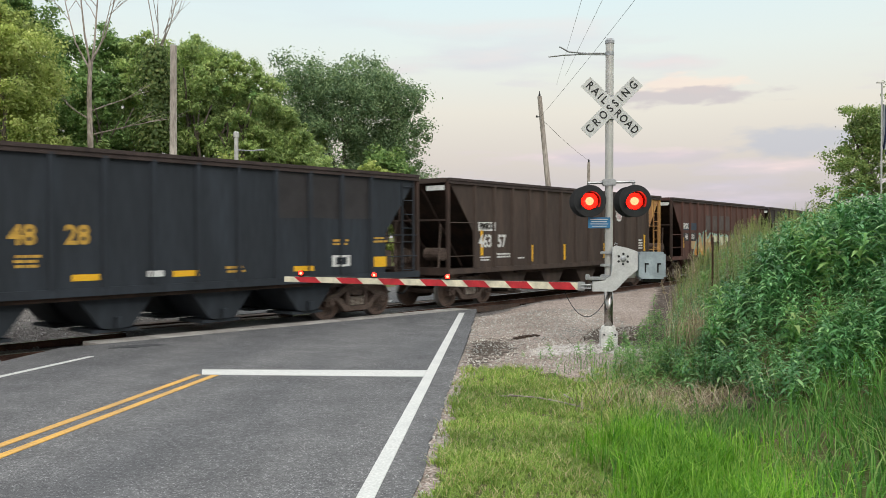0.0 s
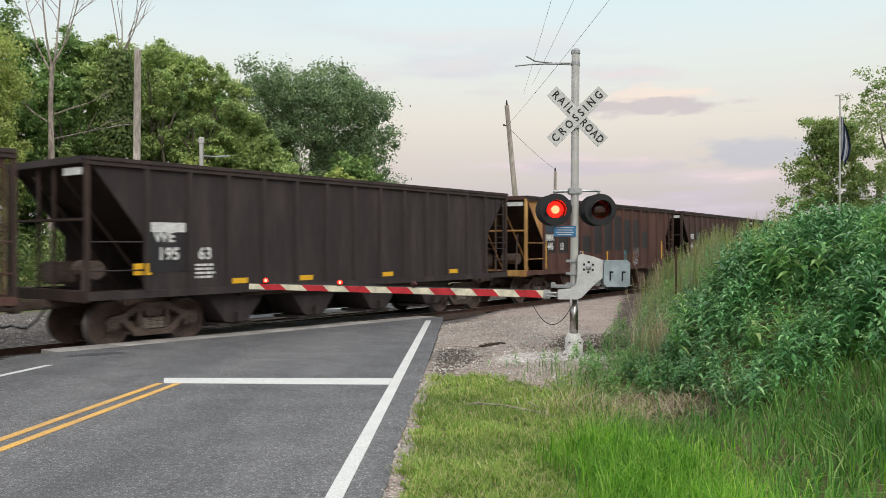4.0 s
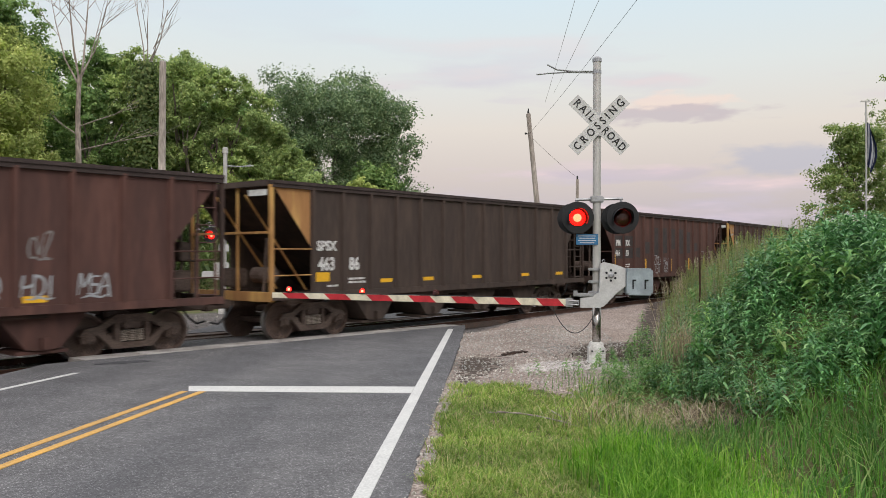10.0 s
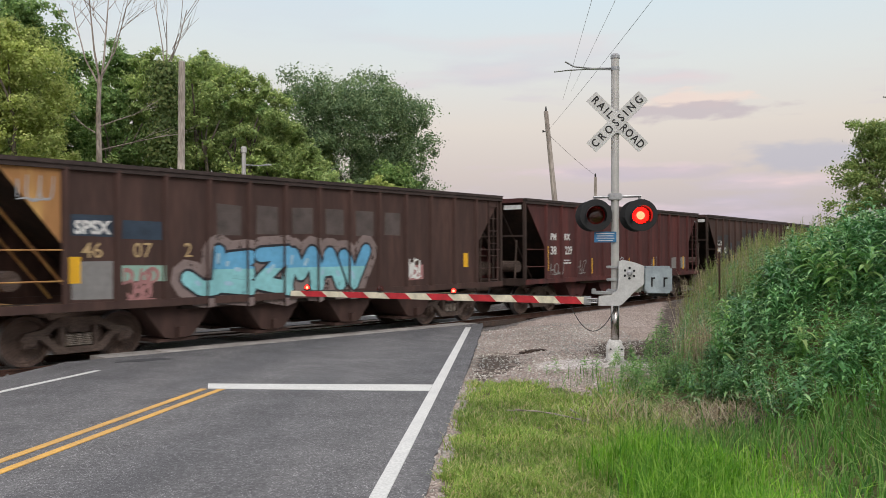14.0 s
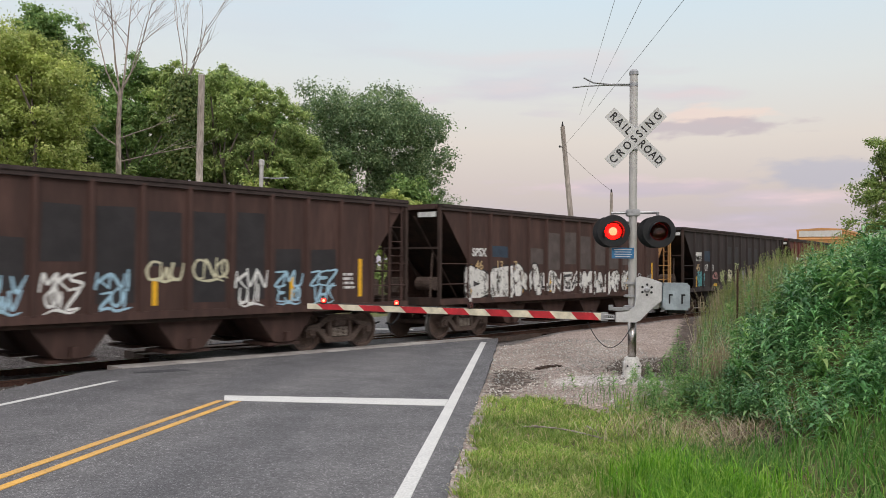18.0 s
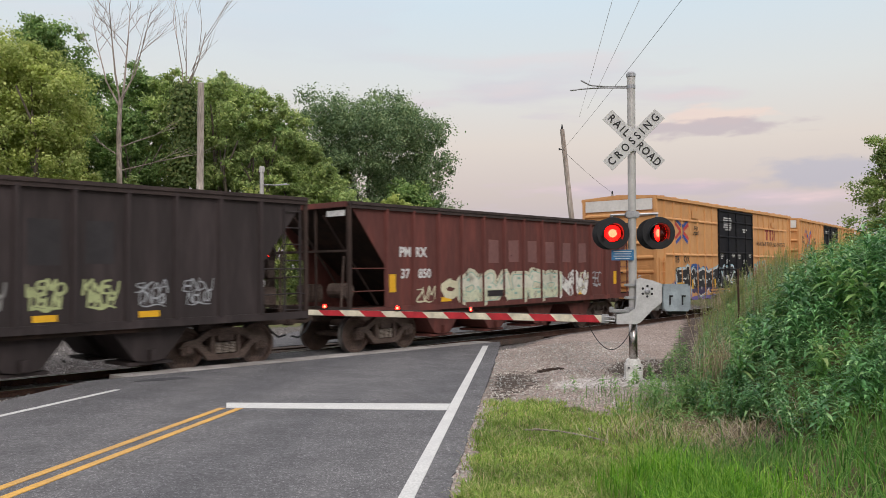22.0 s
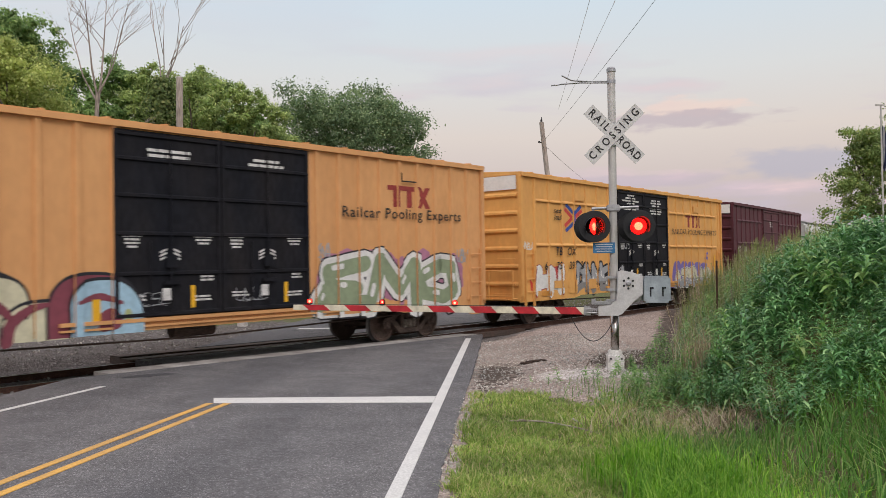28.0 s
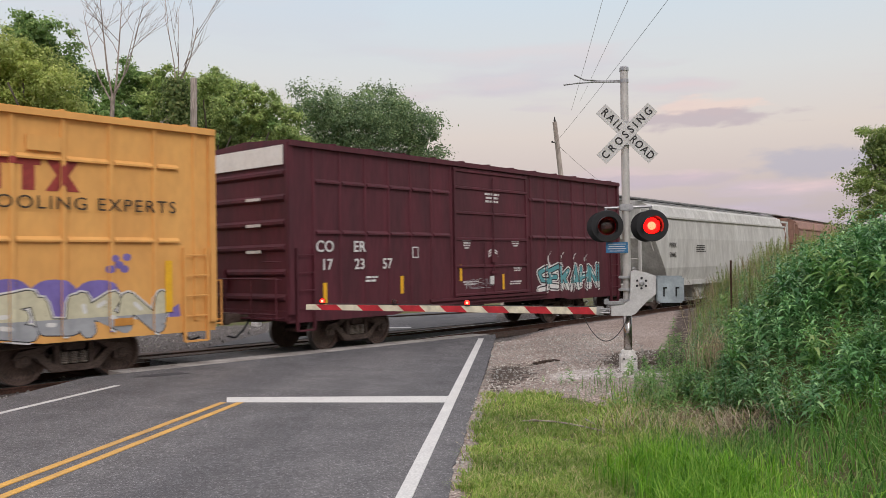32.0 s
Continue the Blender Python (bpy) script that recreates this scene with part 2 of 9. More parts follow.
def thing(name, label, category, at=None, group="", kind=""):
    """An Empty at the base of a thing."""
    ob = new(name)
    ob.empty_display_size = 0.2
    if at is not None:
        ob.matrix_basis = at
    return tagged(ob, label, category, group, kind)


# ---------------------------------------------------------------- the railway line
TRACK_X, TRACK_Y, TRACK_TURN, TRACK_BEND, RAIL_Z, GRADE = -5.0, 19.78, 0.627, -0.0022, -0.0523, 0.0132


def on_track(s, side=0.0, up=0.0):
    """The place s metres along the line from the crossing; side: metres towards the signal; and the heading there."""
    a = TRACK_TURN + TRACK_BEND * s
    x = TRACK_X + (math.cos(TRACK_TURN) - math.cos(a)) / TRACK_BEND
    y = TRACK_Y + (math.sin(a) - math.sin(TRACK_TURN)) / TRACK_BEND
    return x + side * math.cos(a), y - side * math.sin(a), RAIL_Z + GRADE * s + up, a


# surfaces of the place
def asphalt(name, lo, mid, hi, chip):
    """Worn asphalt: every chip of stone has its own grey, over broad stains drawn out along the road."""
    m = bpy.data.materials.new(name)
    m.use_nodes = True
    n, l = m.node_tree.nodes, m.node_tree.links
    b = n["Principled BSDF"]
    b.inputs["Roughness"].default_value, b.inputs["Specular IOR Level"].default_value = 0.85, 0.35
    tc = n.new("ShaderNodeTexCoord")
    col = None
    vo = n.new("ShaderNodeTexVoronoi")
    vo.inputs["Scale"].default_value = chip
    l.new(tc.outputs["Object"], vo.inputs["Vector"])
    se = n.new("ShaderNodeSeparateColor")
    l.new(vo.outputs["Color"], se.inputs[0])
    r = ramp_node(n, [(0.0, lo), (0.5, mid), (0.86, mid), (1.0, hi)])
    l.new(se.outputs[0], r.inputs[0])
    col = r.outputs[0]
    for scale, stretch, a, c in ((0.9, (1, 0.12, 1), (0.84, 0.84, 0.86), (1.14, 1.13, 1.12)), (1.6, (1, 1, 1), (0.86, 0.86, 0.87), (1.12, 1.12, 1.13)), (14, (1, 1, 1), (0.84, 0.84, 0.85), (1.16, 1.16, 1.16))):
        mp, no = n.new("ShaderNodeMapping"), n.new("ShaderNodeTexNoise")
        mp.inputs["Scale"].default_value = stretch
        no.inputs["Scale"].default_value, no.inputs["Detail"].default_value = scale, 5
        l.new(tc.outputs["Object"], mp.inputs[0])
        l.new(mp.outputs[0], no.inputs["Vector"])
        g = ramp_node(n, [(0.35, a), (0.65, c)])
        l.new(no.outputs[0], g.inputs[0])
        x = n.new("ShaderNodeMixRGB")
        x.blend_type, x.inputs[0].default_value = "MULTIPLY", 1.0
        l.new(col, x.inputs[1])
        l.new(g.outputs[0], x.inputs[2])
        col = x.outputs[0]
    l.new(col, b.inputs["Base Color"])
    bp = n.new("ShaderNodeBump")
    bp.inputs["Strength"].default_value, bp.inputs["Distance"].default_value = 0.7, 0.006
    l.new(se.outputs[1], bp.inputs["Height"])
    l.new(bp.outputs[0], b.inputs["Normal"])
    return m


M_asphalt = asphalt("worn_asphalt", (0.061, 0.059, 0.059), (0.120, 0.116, 0.116), (0.30, 0.295, 0.29), 95)
M_asphalt_new = material("dark_asphalt_patch", (0.07, 0.07, 0.075), 0.9, var=0.5, scale=0.8, fine=70, bump=0.4)
M_line = material("road_paint_white", (0.56, 0.55, 0.52), 0.75, var=0.12, scale=2.0, fine=45, bump=0.2, second=(0.5, 0.49, 0.47), amount=0.45)
M_line_y = material("road_paint_yellow", (0.62, 0.34, 0.07), 0.75, var=0.15, scale=2.0, fine=45, bump=0.2, second=(0.42, 0.25, 0.09), amount=0.45)
M_concrete = material("crossing_concrete", (0.42, 0.39, 0.36), 0.9, var=0.25, scale=2.0, fine=40, bump=0.3, second=(0.27, 0.24, 0.22), amount=0.6, per_piece=0.12)
M_timber = material("oily_timber", (0.062, 0.045, 0.037), 0.85, var=0.4, scale=2.5, fine=40, bump=0.5, second=(0.09, 0.055, 0.04), per_piece=0.15)
M_railtop = material("polished_rail_steel", (0.35, 0.35, 0.36), 0.28, 0.9, var=0.15, scale=3, fine=30, bump=0.02)
M_rail = material("rusty_rail", (0.10, 0.05, 0.035), 0.85, 0.2, var=0.3, scale=4, fine=40, bump=0.3)
M_galv = material("galvanised_pole", (0.53, 0.51, 0.48), 0.5, 0.3, var=0.04, scale=3, fine=30, bump=0.05, second=(0.40, 0.38, 0.36), amount=0.5)
M_alu = material("brushed_aluminium", (0.42, 0.42, 0.43), 0.42, 0.6, var=0.1, scale=5, fine=30, bump=0.05)
M_cast = material("grey_painted_casting", (0.56, 0.55, 0.54), 0.55, 0.1, var=0.08, scale=5, fine=40, bump=0.08, second=(0.42, 0.41, 0.40), amount=0.4)
M_chalk = material("chalky_white_casting", (0.70, 0.69, 0.66), 0.7, 0.0, var=0.15, scale=6, fine=30, bump=0.15, second=(0.45, 0.42, 0.39), amount=0.5)
M_sleeve = material("shiny_bare_steel", (0.42, 0.39, 0.36), 0.24, 0.95, var=0.08, scale=5, fine=30, bump=0.03, second=(0.26, 0.23, 0.21), amount=0.5)
M_boxgrey = material("blue_grey_enamel", (0.36, 0.41, 0.44), 0.4, 0.1, var=0.06, scale=4, fine=40, bump=0.03)
M_signwhite = material("reflective_white_sheet", (0.60, 0.59, 0.57), 0.6, var=0.06, scale=6, fine=30, bump=0.02, second=(0.48, 0.47, 0.45), amount=0.4)
M_black = material("flat_black_paint", (0.012, 0.012, 0.014), 0.55, var=0.2, scale=6, fine=40, bump=0.05)
M_letter = material("black_lettering", (0.015, 0.015, 0.016), 0.6, var=0.1, bump=0)
M_blue = material("blue_sign_sheet", (0.03, 0.16, 0.33), 0.5, var=0.08, bump=0)
M_armwhite = material("reflective_cream_tape", (0.72, 0.66, 0.50), 0.55, var=0.06, bump=0.02)
M_armred = material("reflective_red_tape", (0.50, 0.02, 0.03), 0.5, var=0.06, bump=0.02)
M_glow = material("lit_red_signal", (0.9, 0.1, 0.05), 0.4, var=0.0, bump=0, emit=(1.0, 0.014, 0.009), power=7)
M_glow_core = material("lit_signal_core", (1.0, 0.5, 0.2), 0.4, var=0.0, bump=0, emit=(1.0, 0.17, 0.09), power=13)
M_pole = material("weathered_pole_wood", (0.46, 0.40, 0.35), 0.9, var=0.25, scale=2.0, fine=20, bump=0.4, second=(0.24, 0.20, 0.17), stretch=(1, 1, 0.15))
M_wire = material("black_cable", (0.03, 0.03, 0.03), 0.7, bump=0)
M_truck = material("rusty_truck_steel", (0.118, 0.084, 0.068), 0.85, 0.0, var=0.35, scale=3, fine=35, bump=0.4, second=(0.07, 0.045, 0.036), amount=0.6)
M_wheel = material("dull_wheel_steel", (0.15, 0.10, 0.08), 0.7, 0.1, var=0.3, scale=4, fine=30, bump=0.2)
M_tread = material("polished_wheel_tread", (0.30, 0.28, 0.27), 0.35, 0.8, var=0.15, bump=0.05)

# ---------------------------------------------------------------- the lie of the land
TRACK_SIN, TRACK_COS = math.sin(TRACK_TURN), math.cos(TRACK_TURN)


def smooth(a, b, v):
    t = np.clip((v - a) / (b - a), 0, 1)
    return t * t * (3 - 2 * t)


def bank_line(y):
    """Where the weedy bank begins, along the road."""
    return 1.95 + 0.30 * np.clip(y - 11.3, 0, 4.0) + 0.215 * np.maximum(y - 15.3, 0) + 0.10 * np.maximum(10.3 - y, 0)


def lawn_line(x):
    """Where the mown grass gives way to gravel."""
    return 11.55 - 0.5 * np.clip(x, 0, 1.6) + 0.12 * np.sin(5 * x) + 0.4 * np.maximum(x - 1.6, 0)


def land(x, y):
    """Height of the ground at x, y (arrays)."""
    x, y = np.asarray(x, float), np.asarray(y, float)
    s = (x - TRACK_X) * TRACK_SIN + (y - TRACK_Y) * TRACK_COS
    chord = (x - TRACK_X) * TRACK_COS - (y - TRACK_Y) * TRACK_SIN
    side = chord - 0.5 * TRACK_BEND * s * s          # metres from the line, towards the signal
    rise = GRADE * (np.maximum(s - 3, 0) + np.minimum(s + 10, 0))
    z = rise - 0.05 + 0.037 * smooth(-1.0, -0.8, x) * (1 - smooth(0.2, 1.0, x)) * (1 - smooth(12, 14, y))
    z = z + 0.19 * smooth(-0.4, 1.4, x) * smooth(9, 12, y) * smooth(1.8, 3.0, side)
    # weedy bank beside the signal
    foot = bank_line(y) - 0.2
    bank = 1.65 * smooth(0, 4.4, x - foot) * smooth(2.0, 6.0, side)
    z = z + bank * (0.75 + 0.25 * smooth(3, 10, y))
    z = z + 0.06 * np.sin(1.7 * x + 0.6 * y) * smooth(2.0, 4.0, x) * smooth(2, 5, side)
    # wooded ground beyond the line
    z = z + 1.6 * smooth(6, 22, -side) * smooth(-2, 3, -(x + 6) + 0.15 * (y - 25))
    in_road = smooth(-8.3, -7.7, x) * (1 - smooth(-0.80, -0.66, x)) * smooth(-80, -79, -y) * (1 - smooth(60, 61, y))
    z = z - 0.12 * in_road
    bed = 1 - smooth(1.9, 2.6, np.abs(side))
    z = np.where(bed > 0, z * (1 - bed) + (rise - 0.27) * bed, z)
    return z


def land_at(x, y):
    return float(land(np.array([x]), np.array([y]))[0])


def grid_lines(fine_lo, fine_hi, step, far_lo, far_hi):
    mid = list(np.arange(fine_lo, fine_hi + 1e-6, step))
    lo, hi, d = [], [], step
    v = fine_lo
    while v > far_lo:
        d *= 1.35
        v -= d
        lo.append(v)
    v, d = fine_hi, step
    while v < far_hi:
        d *= 1.35
        v += d
        hi.append(v)
    return np.array(lo[::-1] + mid + hi)


def cover(x, y):
    """How much gravel and how much track ballast lies at x, y (arrays)."""
    s = (x - TRACK_X) * TRACK_SIN + (y - TRACK_Y) * TRACK_COS
    side = (x - TRACK_X) * TRACK_COS - (y - TRACK_Y) * TRACK_SIN - 0.5 * TRACK_BEND * s * s
    ballast = np.maximum(1 - smooth(2.6, 3.6, np.abs(side)), smooth(-9, -7, side) * (1 - smooth(-1, 0, side)) * (1 - smooth(10, 16, s)))
    gravel = smooth(-1.2, 0.7, y - lawn_line(x) + 0.3 * np.sin(4.3 * x + 2.0 * y)) * (1 - smooth(-0.3, 0.7, x - bank_line(y))) * smooth(0, 1, side) * smooth(-0.95, -0.75, x)
    gravel = np.maximum(gravel, (1 - smooth(-7.6, -7.0, x)) * smooth(0, 1, side))
    edge = smooth(-0.85, -0.66, x) * (1 - smooth(-0.55, -0.36, x)) * 0.95
    dirt = np.exp(-((x - 2.6) / 0.95) ** 4 - ((y - 15.2) / 1.35) ** 4) + 0.75 * np.exp(-((x - bank_line(y) + 0.1) / 0.45) ** 2) * smooth(12.5, 13.5, y) * smooth(0, 1, side)
    dirt = dirt + 0.6 * np.exp(-((x - 0.1) / 0.5) ** 2 - ((y - 14.2) / 2.0) ** 2)
    dirt = dirt + 0.8 * np.exp(-((x - 2.45) / 0.75) ** 4 - ((y - 8.9) / 0.6) ** 4)
    dirt = dirt + 0.85 * np.exp(-((x - 2.45) / 0.75) ** 4 - ((y - 14.15) / 0.75) ** 4) + 0.45 * np.exp(-((x + 0.35) / 0.35) ** 2) * smooth(11.0, 12.0, y) * (1 - smooth(15.0, 17.0, y))
    pale = np.exp(-((x - 1.5) / 1.15) ** 4 - ((y - 13.0) / 0.75) ** 4) * 0.85
    return np.maximum(gravel, edge), ballast, np.maximum(pale, 0.3 * edge), dirt


gx, gy = grid_lines(-14, 14, 0.35, -1500, 1500), grid_lines(0, 34, 0.3, -400, 2500)
gx = np.sort(np.concatenate([gx[(gx < -0.9) | (gx > -0.2)], np.linspace(-0.86, -0.25, 10)]))
GX, GY = np.meshgrid(gx, gy)
GZ = land(GX, GY)
nx, ny = len(gx), len(gy)
g_mesh = bpy.data.meshes.new("ground")
g_faces = [(j * nx + i, j * nx + i + 1, (j + 1) * nx + i + 1, (j + 1) * nx + i) for j in range(ny - 1) for i in range(nx - 1)]
g_mesh.from_pydata(np.stack([GX, GY, GZ], -1).reshape(-1, 3).tolist(), [], g_faces)
for name, w in zip(("gravel", "ballast", "pale", "dirt"), cover(GX, GY)):
    g_mesh.attributes.new(name, "FLOAT", "POINT").data.foreach_set("value", w.reshape(-1).astype(np.float32))


def ground_material():
    """Soil, pale gravel and ballast, ragged where they meet."""
    m = bpy.data.materials.new("verge_ground")
    m.use_nodes = True
    n, l = m.node_tree.nodes, m.node_tree.links
    b = n["Principled BSDF"]
    b.inputs["Roughness"].default_value, b.inputs["Specular IOR Level"].default_value = 0.95, 0.2
    tc = n.new("ShaderNodeTexCoord")

    def tex(scale, detail):
        t = n.new("ShaderNodeTexNoise")
        t.inputs["Scale"].default_value, t.inputs["Detail"].default_value = scale, detail
        l.new(tc.outputs["Object"], t.inputs["Vector"])
        return t
    broad, mid, fine = tex(0.8, 5), tex(5, 5), tex(32, 3)
    stones = n.new("ShaderNodeTexVoronoi")
    stones.inputs["Scale"].default_value = 30
    l.new(tc.outputs["Object"], stones.inputs["Vector"])

    def two(a, c, f):
        r = ramp_node(n, [(0.40, a), (0.62, c)])
        l.new(f, r.inputs[0])
        return r.outputs[0]

    def mix(f, a, c, mode="MIX"):
        x = n.new("ShaderNodeMixRGB")
        x.blend_type = mode
        if isinstance(f, float):
            x.inputs[0].default_value = f
        else:
            l.new(f, x.inputs[0])
        l.new(a, x.inputs[1])
        l.new(c, x.inputs[2])
        return x.outputs[0]

    def ragged(name):
        at = n.new("ShaderNodeAttribute")
        at.attribute_name = name
        s1 = n.new("ShaderNodeMath")
        s1.operation = "ADD"
        l.new(at.outputs["Fac"], s1.inputs[0])
        l.new(mid.outputs[0], s1.inputs[1])
        r = ramp_node(n, [(0.44, (0, 0, 0)), (0.56, (1, 1, 1))])
        s2 = n.new("ShaderNodeMath")
        s2.operation = "MULTIPLY"
        s2.inputs[1].default_value = 0.5
        l.new(s1.outputs[0], s2.inputs[0])
        l.new(s2.outputs[0], r.inputs[0])
        return r.outputs[0]
    soil = two((0.10, 0.13, 0.035), (0.15, 0.115, 0.065), mid.outputs[0])
    cells = n.new("ShaderNodeTexVoronoi")
    cells.inputs["Scale"].default_value = 34
    l.new(tc.outputs["Object"], cells.inputs["Vector"])
    one = n.new("ShaderNodeSeparateColor")
    l.new(cells.outputs["Color"], one.inputs[0])
    each = ramp_node(n, [(0.0, (0.55, 0.52, 0.5)), (0.55, (0.95, 0.93, 0.92)), (0.85, (1.25, 1.24, 1.24)), (1.0, (1.6, 1.6, 1.62))])
    l.new(one.outputs[0], each.inputs[0])
    gravel = mix(0.6, two((0.44, 0.355, 0.31), (0.26, 0.18, 0.14), broad.outputs[0]), two((0.30, 0.24, 0.205), (0.62, 0.55, 0.50), fine.outputs[0]))
    # shade in the gaps between stones, put into the gravel and ballast colour
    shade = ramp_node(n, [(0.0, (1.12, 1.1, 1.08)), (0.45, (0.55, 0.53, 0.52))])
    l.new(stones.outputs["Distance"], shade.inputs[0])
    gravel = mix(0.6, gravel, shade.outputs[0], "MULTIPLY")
    sandy = mix(0.7, two((0.60, 0.56, 0.53), (0.46, 0.42, 0.40), fine.outputs[0]), two((0.55, 0.51, 0.48), (0.42, 0.37, 0.34), mid.outputs[0]))
    gravel = mix(ragged("pale"), gravel, sandy)
    gravel = mix(0.8, gravel, each.outputs[0], "MULTIPLY")
    ballast = mix(0.7, two((0.25, 0.23, 0.22), (0.09, 0.065, 0.052), mid.outputs[0]), two((0.10, 0.09, 0.085), (0.36, 0.34, 0.33), fine.outputs[0]))
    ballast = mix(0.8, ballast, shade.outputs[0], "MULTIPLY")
    ballast = mix(0.8, ballast, each.outputs[0], "MULTIPLY")
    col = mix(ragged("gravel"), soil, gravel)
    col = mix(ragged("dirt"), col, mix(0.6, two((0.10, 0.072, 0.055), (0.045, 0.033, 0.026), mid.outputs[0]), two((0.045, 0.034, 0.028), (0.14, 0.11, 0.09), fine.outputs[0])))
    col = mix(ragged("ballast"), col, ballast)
    l.new(col, b.inputs["Base Color"])
    bp = n.new("ShaderNodeBump")
    bp.inputs["Strength"].default_value, bp.inputs["Distance"].default_value = 0.8, 0.03
    l.new(stones.outputs["Distance"], bp.inputs["Height"])
    bp.invert = True
    l.new(bp.outputs[0], b.inputs["Normal"])
    return m


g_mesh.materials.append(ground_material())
g_mesh.shade_smooth()
ground = tagged(new("ground", g_mesh), "grassy verge, pale gravel and weedy earth bank beside the crossing", "ground", kind="structure")


# ---------------------------------------------------------------- road and crossing
def strip_along(side_a, side_b, s0, s1, z0, z1, step=1.0):
    """A slab that follows the line between two distances from it; z from the height of the road."""
    n = max(2, int((s1 - s0) / step) + 1)
    vs, fs = [], []
    for k in range(n):
        s = s0 + (s1 - s0) * k / (n - 1)
        for sd, z in ((side_a, z0), (side_b, z0), (side_b, z1), (side_a, z1)):
            x, y, _, _ = on_track(s, sd)
            vs.append((x, y, z))
        if k:
            b = 4 * k
            fs += [(b - 4 + i, b - 4 + (i + 1) % 4, b + (i + 1) % 4, b + i) for i in range(4)]
    fs += [(3, 2, 1, 0), (4 * n - 4, 4 * n - 3, 4 * n - 2, 4 * n - 1)]
    return Solid().add(vs, fs)


def s_at_x(x, side):
    lo, hi = -40.0, 60.0
    for _ in range(50):
        m = (lo + hi) / 2
        lo, hi = (m, hi) if on_track(m, side)[0] < x else (lo, m)
    return lo


NEAR_EDGE, FAR_EDGE = 1.69, -1.75
ROAD_L, ROAD_R = -7.62, -0.60


def road_poly(side, far):
    """The road's outline up to the crossing, or from it on."""
    a, b = s_at_x(ROAD_L, side), s_at_x(ROAD_R, side)
    pts = [on_track(a + (b - a) * k / 8, side)[:2] for k in range(9)]
    if not far:
        right = [(ROAD_R + 0.03 * smooth(8, 18, y) + 0.03 * noise.noise((0.0, y * 0.9, 0.0)) + 0.03 * noise.noise((5.0, y * 5.0, 0.0)), y) for y in np.arange(-40, pts[-1][1] - 0.2, 0.15)]
        left = [(ROAD_L - 0.3 * max(0, 8 - y) / 8, y) for y in np.arange(pts[0][1] - 0.3, -40, -1.5)]
        return right + pts[::-1] + left
    return pts + [(ROAD_R + 0.2, 45), (ROAD_R - 4, 75), (ROAD_L - 4, 75), (ROAD_L, 45)]


road = tagged(part("road", Solid().prism(road_poly(NEAR_EDGE, False), "z", -0.14, 0.0), M_asphalt),
              "worn grey two-lane asphalt road up to the level crossing", "road", kind="structure")
tagged(part("road_beyond", Solid().prism(road_poly(FAR_EDGE, True), "z", -0.14, -0.004), M_asphalt),
       "grey asphalt road going on behind the railway line", "road", kind="structure")


def marking(pts, mat, name, parent):
    return part(name, Solid().prism(pts, "z", 0.0, 0.006), mat, parent)


marking([(-1.0, -20), (-0.885, -20), (-0.865, 21.5), (-1.01, 21.5)], M_line, "edge_line", road)
marking([(-4.26, 11.14), (-4.1, 10.70), (-1.012, 10.79), (-1.012, 11.36)], M_line, "stop_line", road)
for dx, name in ((0, "centre_line"), (0.255, "centre_line")):
    marking([(-5.93 + dx, -12.5), (-5.83 + dx, -12.5), (-4.10 + dx * 0.98, 10.68), (-4.20 + dx * 0.98, 10.68)], M_line_y, name, road)
marking([(-8.9, -8), (-8.8, -8), (-6.48, 12.33), (-6.58, 12.33)], M_line, "edge_line", road)
marking([(-6.6, 25.2), (-3.4, 25.6), (-3.4, 26.1), (-6.6, 25.7)], M_line, "stop_line", tagged(bpy.data.objects["road_beyond"]))
# darker repair patches beside the crossing
marking([(-6.75, 13.35), (-6.35, 13.5), (-5.95, 13.95), (-6.2, 14.05), (-6.6, 13.75)], M_asphalt_new, "patch", road)

crossing = thing("railway_track", "rusty rails on timber ties with concrete crossing panels", "railway track")
for k in range(9):                                       # concrete panels along the road side
    s0 = s_at_x(-7.35, 1.5) + k * 1.22
    part("crossing_panel", strip_along(1.06, 1.69, s0, s0 + 1.19, -0.15, 0.004, 0.6), M_concrete, crossing)
s0, s1 = s_at_x(-7.5, 0.0), s_at_x(-0.1, 0.0)
for k in range(5):
    a, b = s0 + (s1 - s0) * k / 5, s0 + (s1 - s0) * (k + 1) / 5 - 0.03
    part("crossing_timber", strip_along(0.84, 1.04, a, b, -0.2, -0.05), M_timber, crossing)
    part("crossing_timber", strip_along(-1.3, -0.84, a, b, -0.2, -0.06), M_timber, crossing)
part("crossing_infill", strip_along(-0.64, 0.64, s0, s1, -0.2, -0.05), M_asphalt, crossing, "worn asphalt between the rails")
part("crossing_infill", strip_along(-1.75, -1.32, s0, s1, -0.2, -0.02), M_timber, crossing)


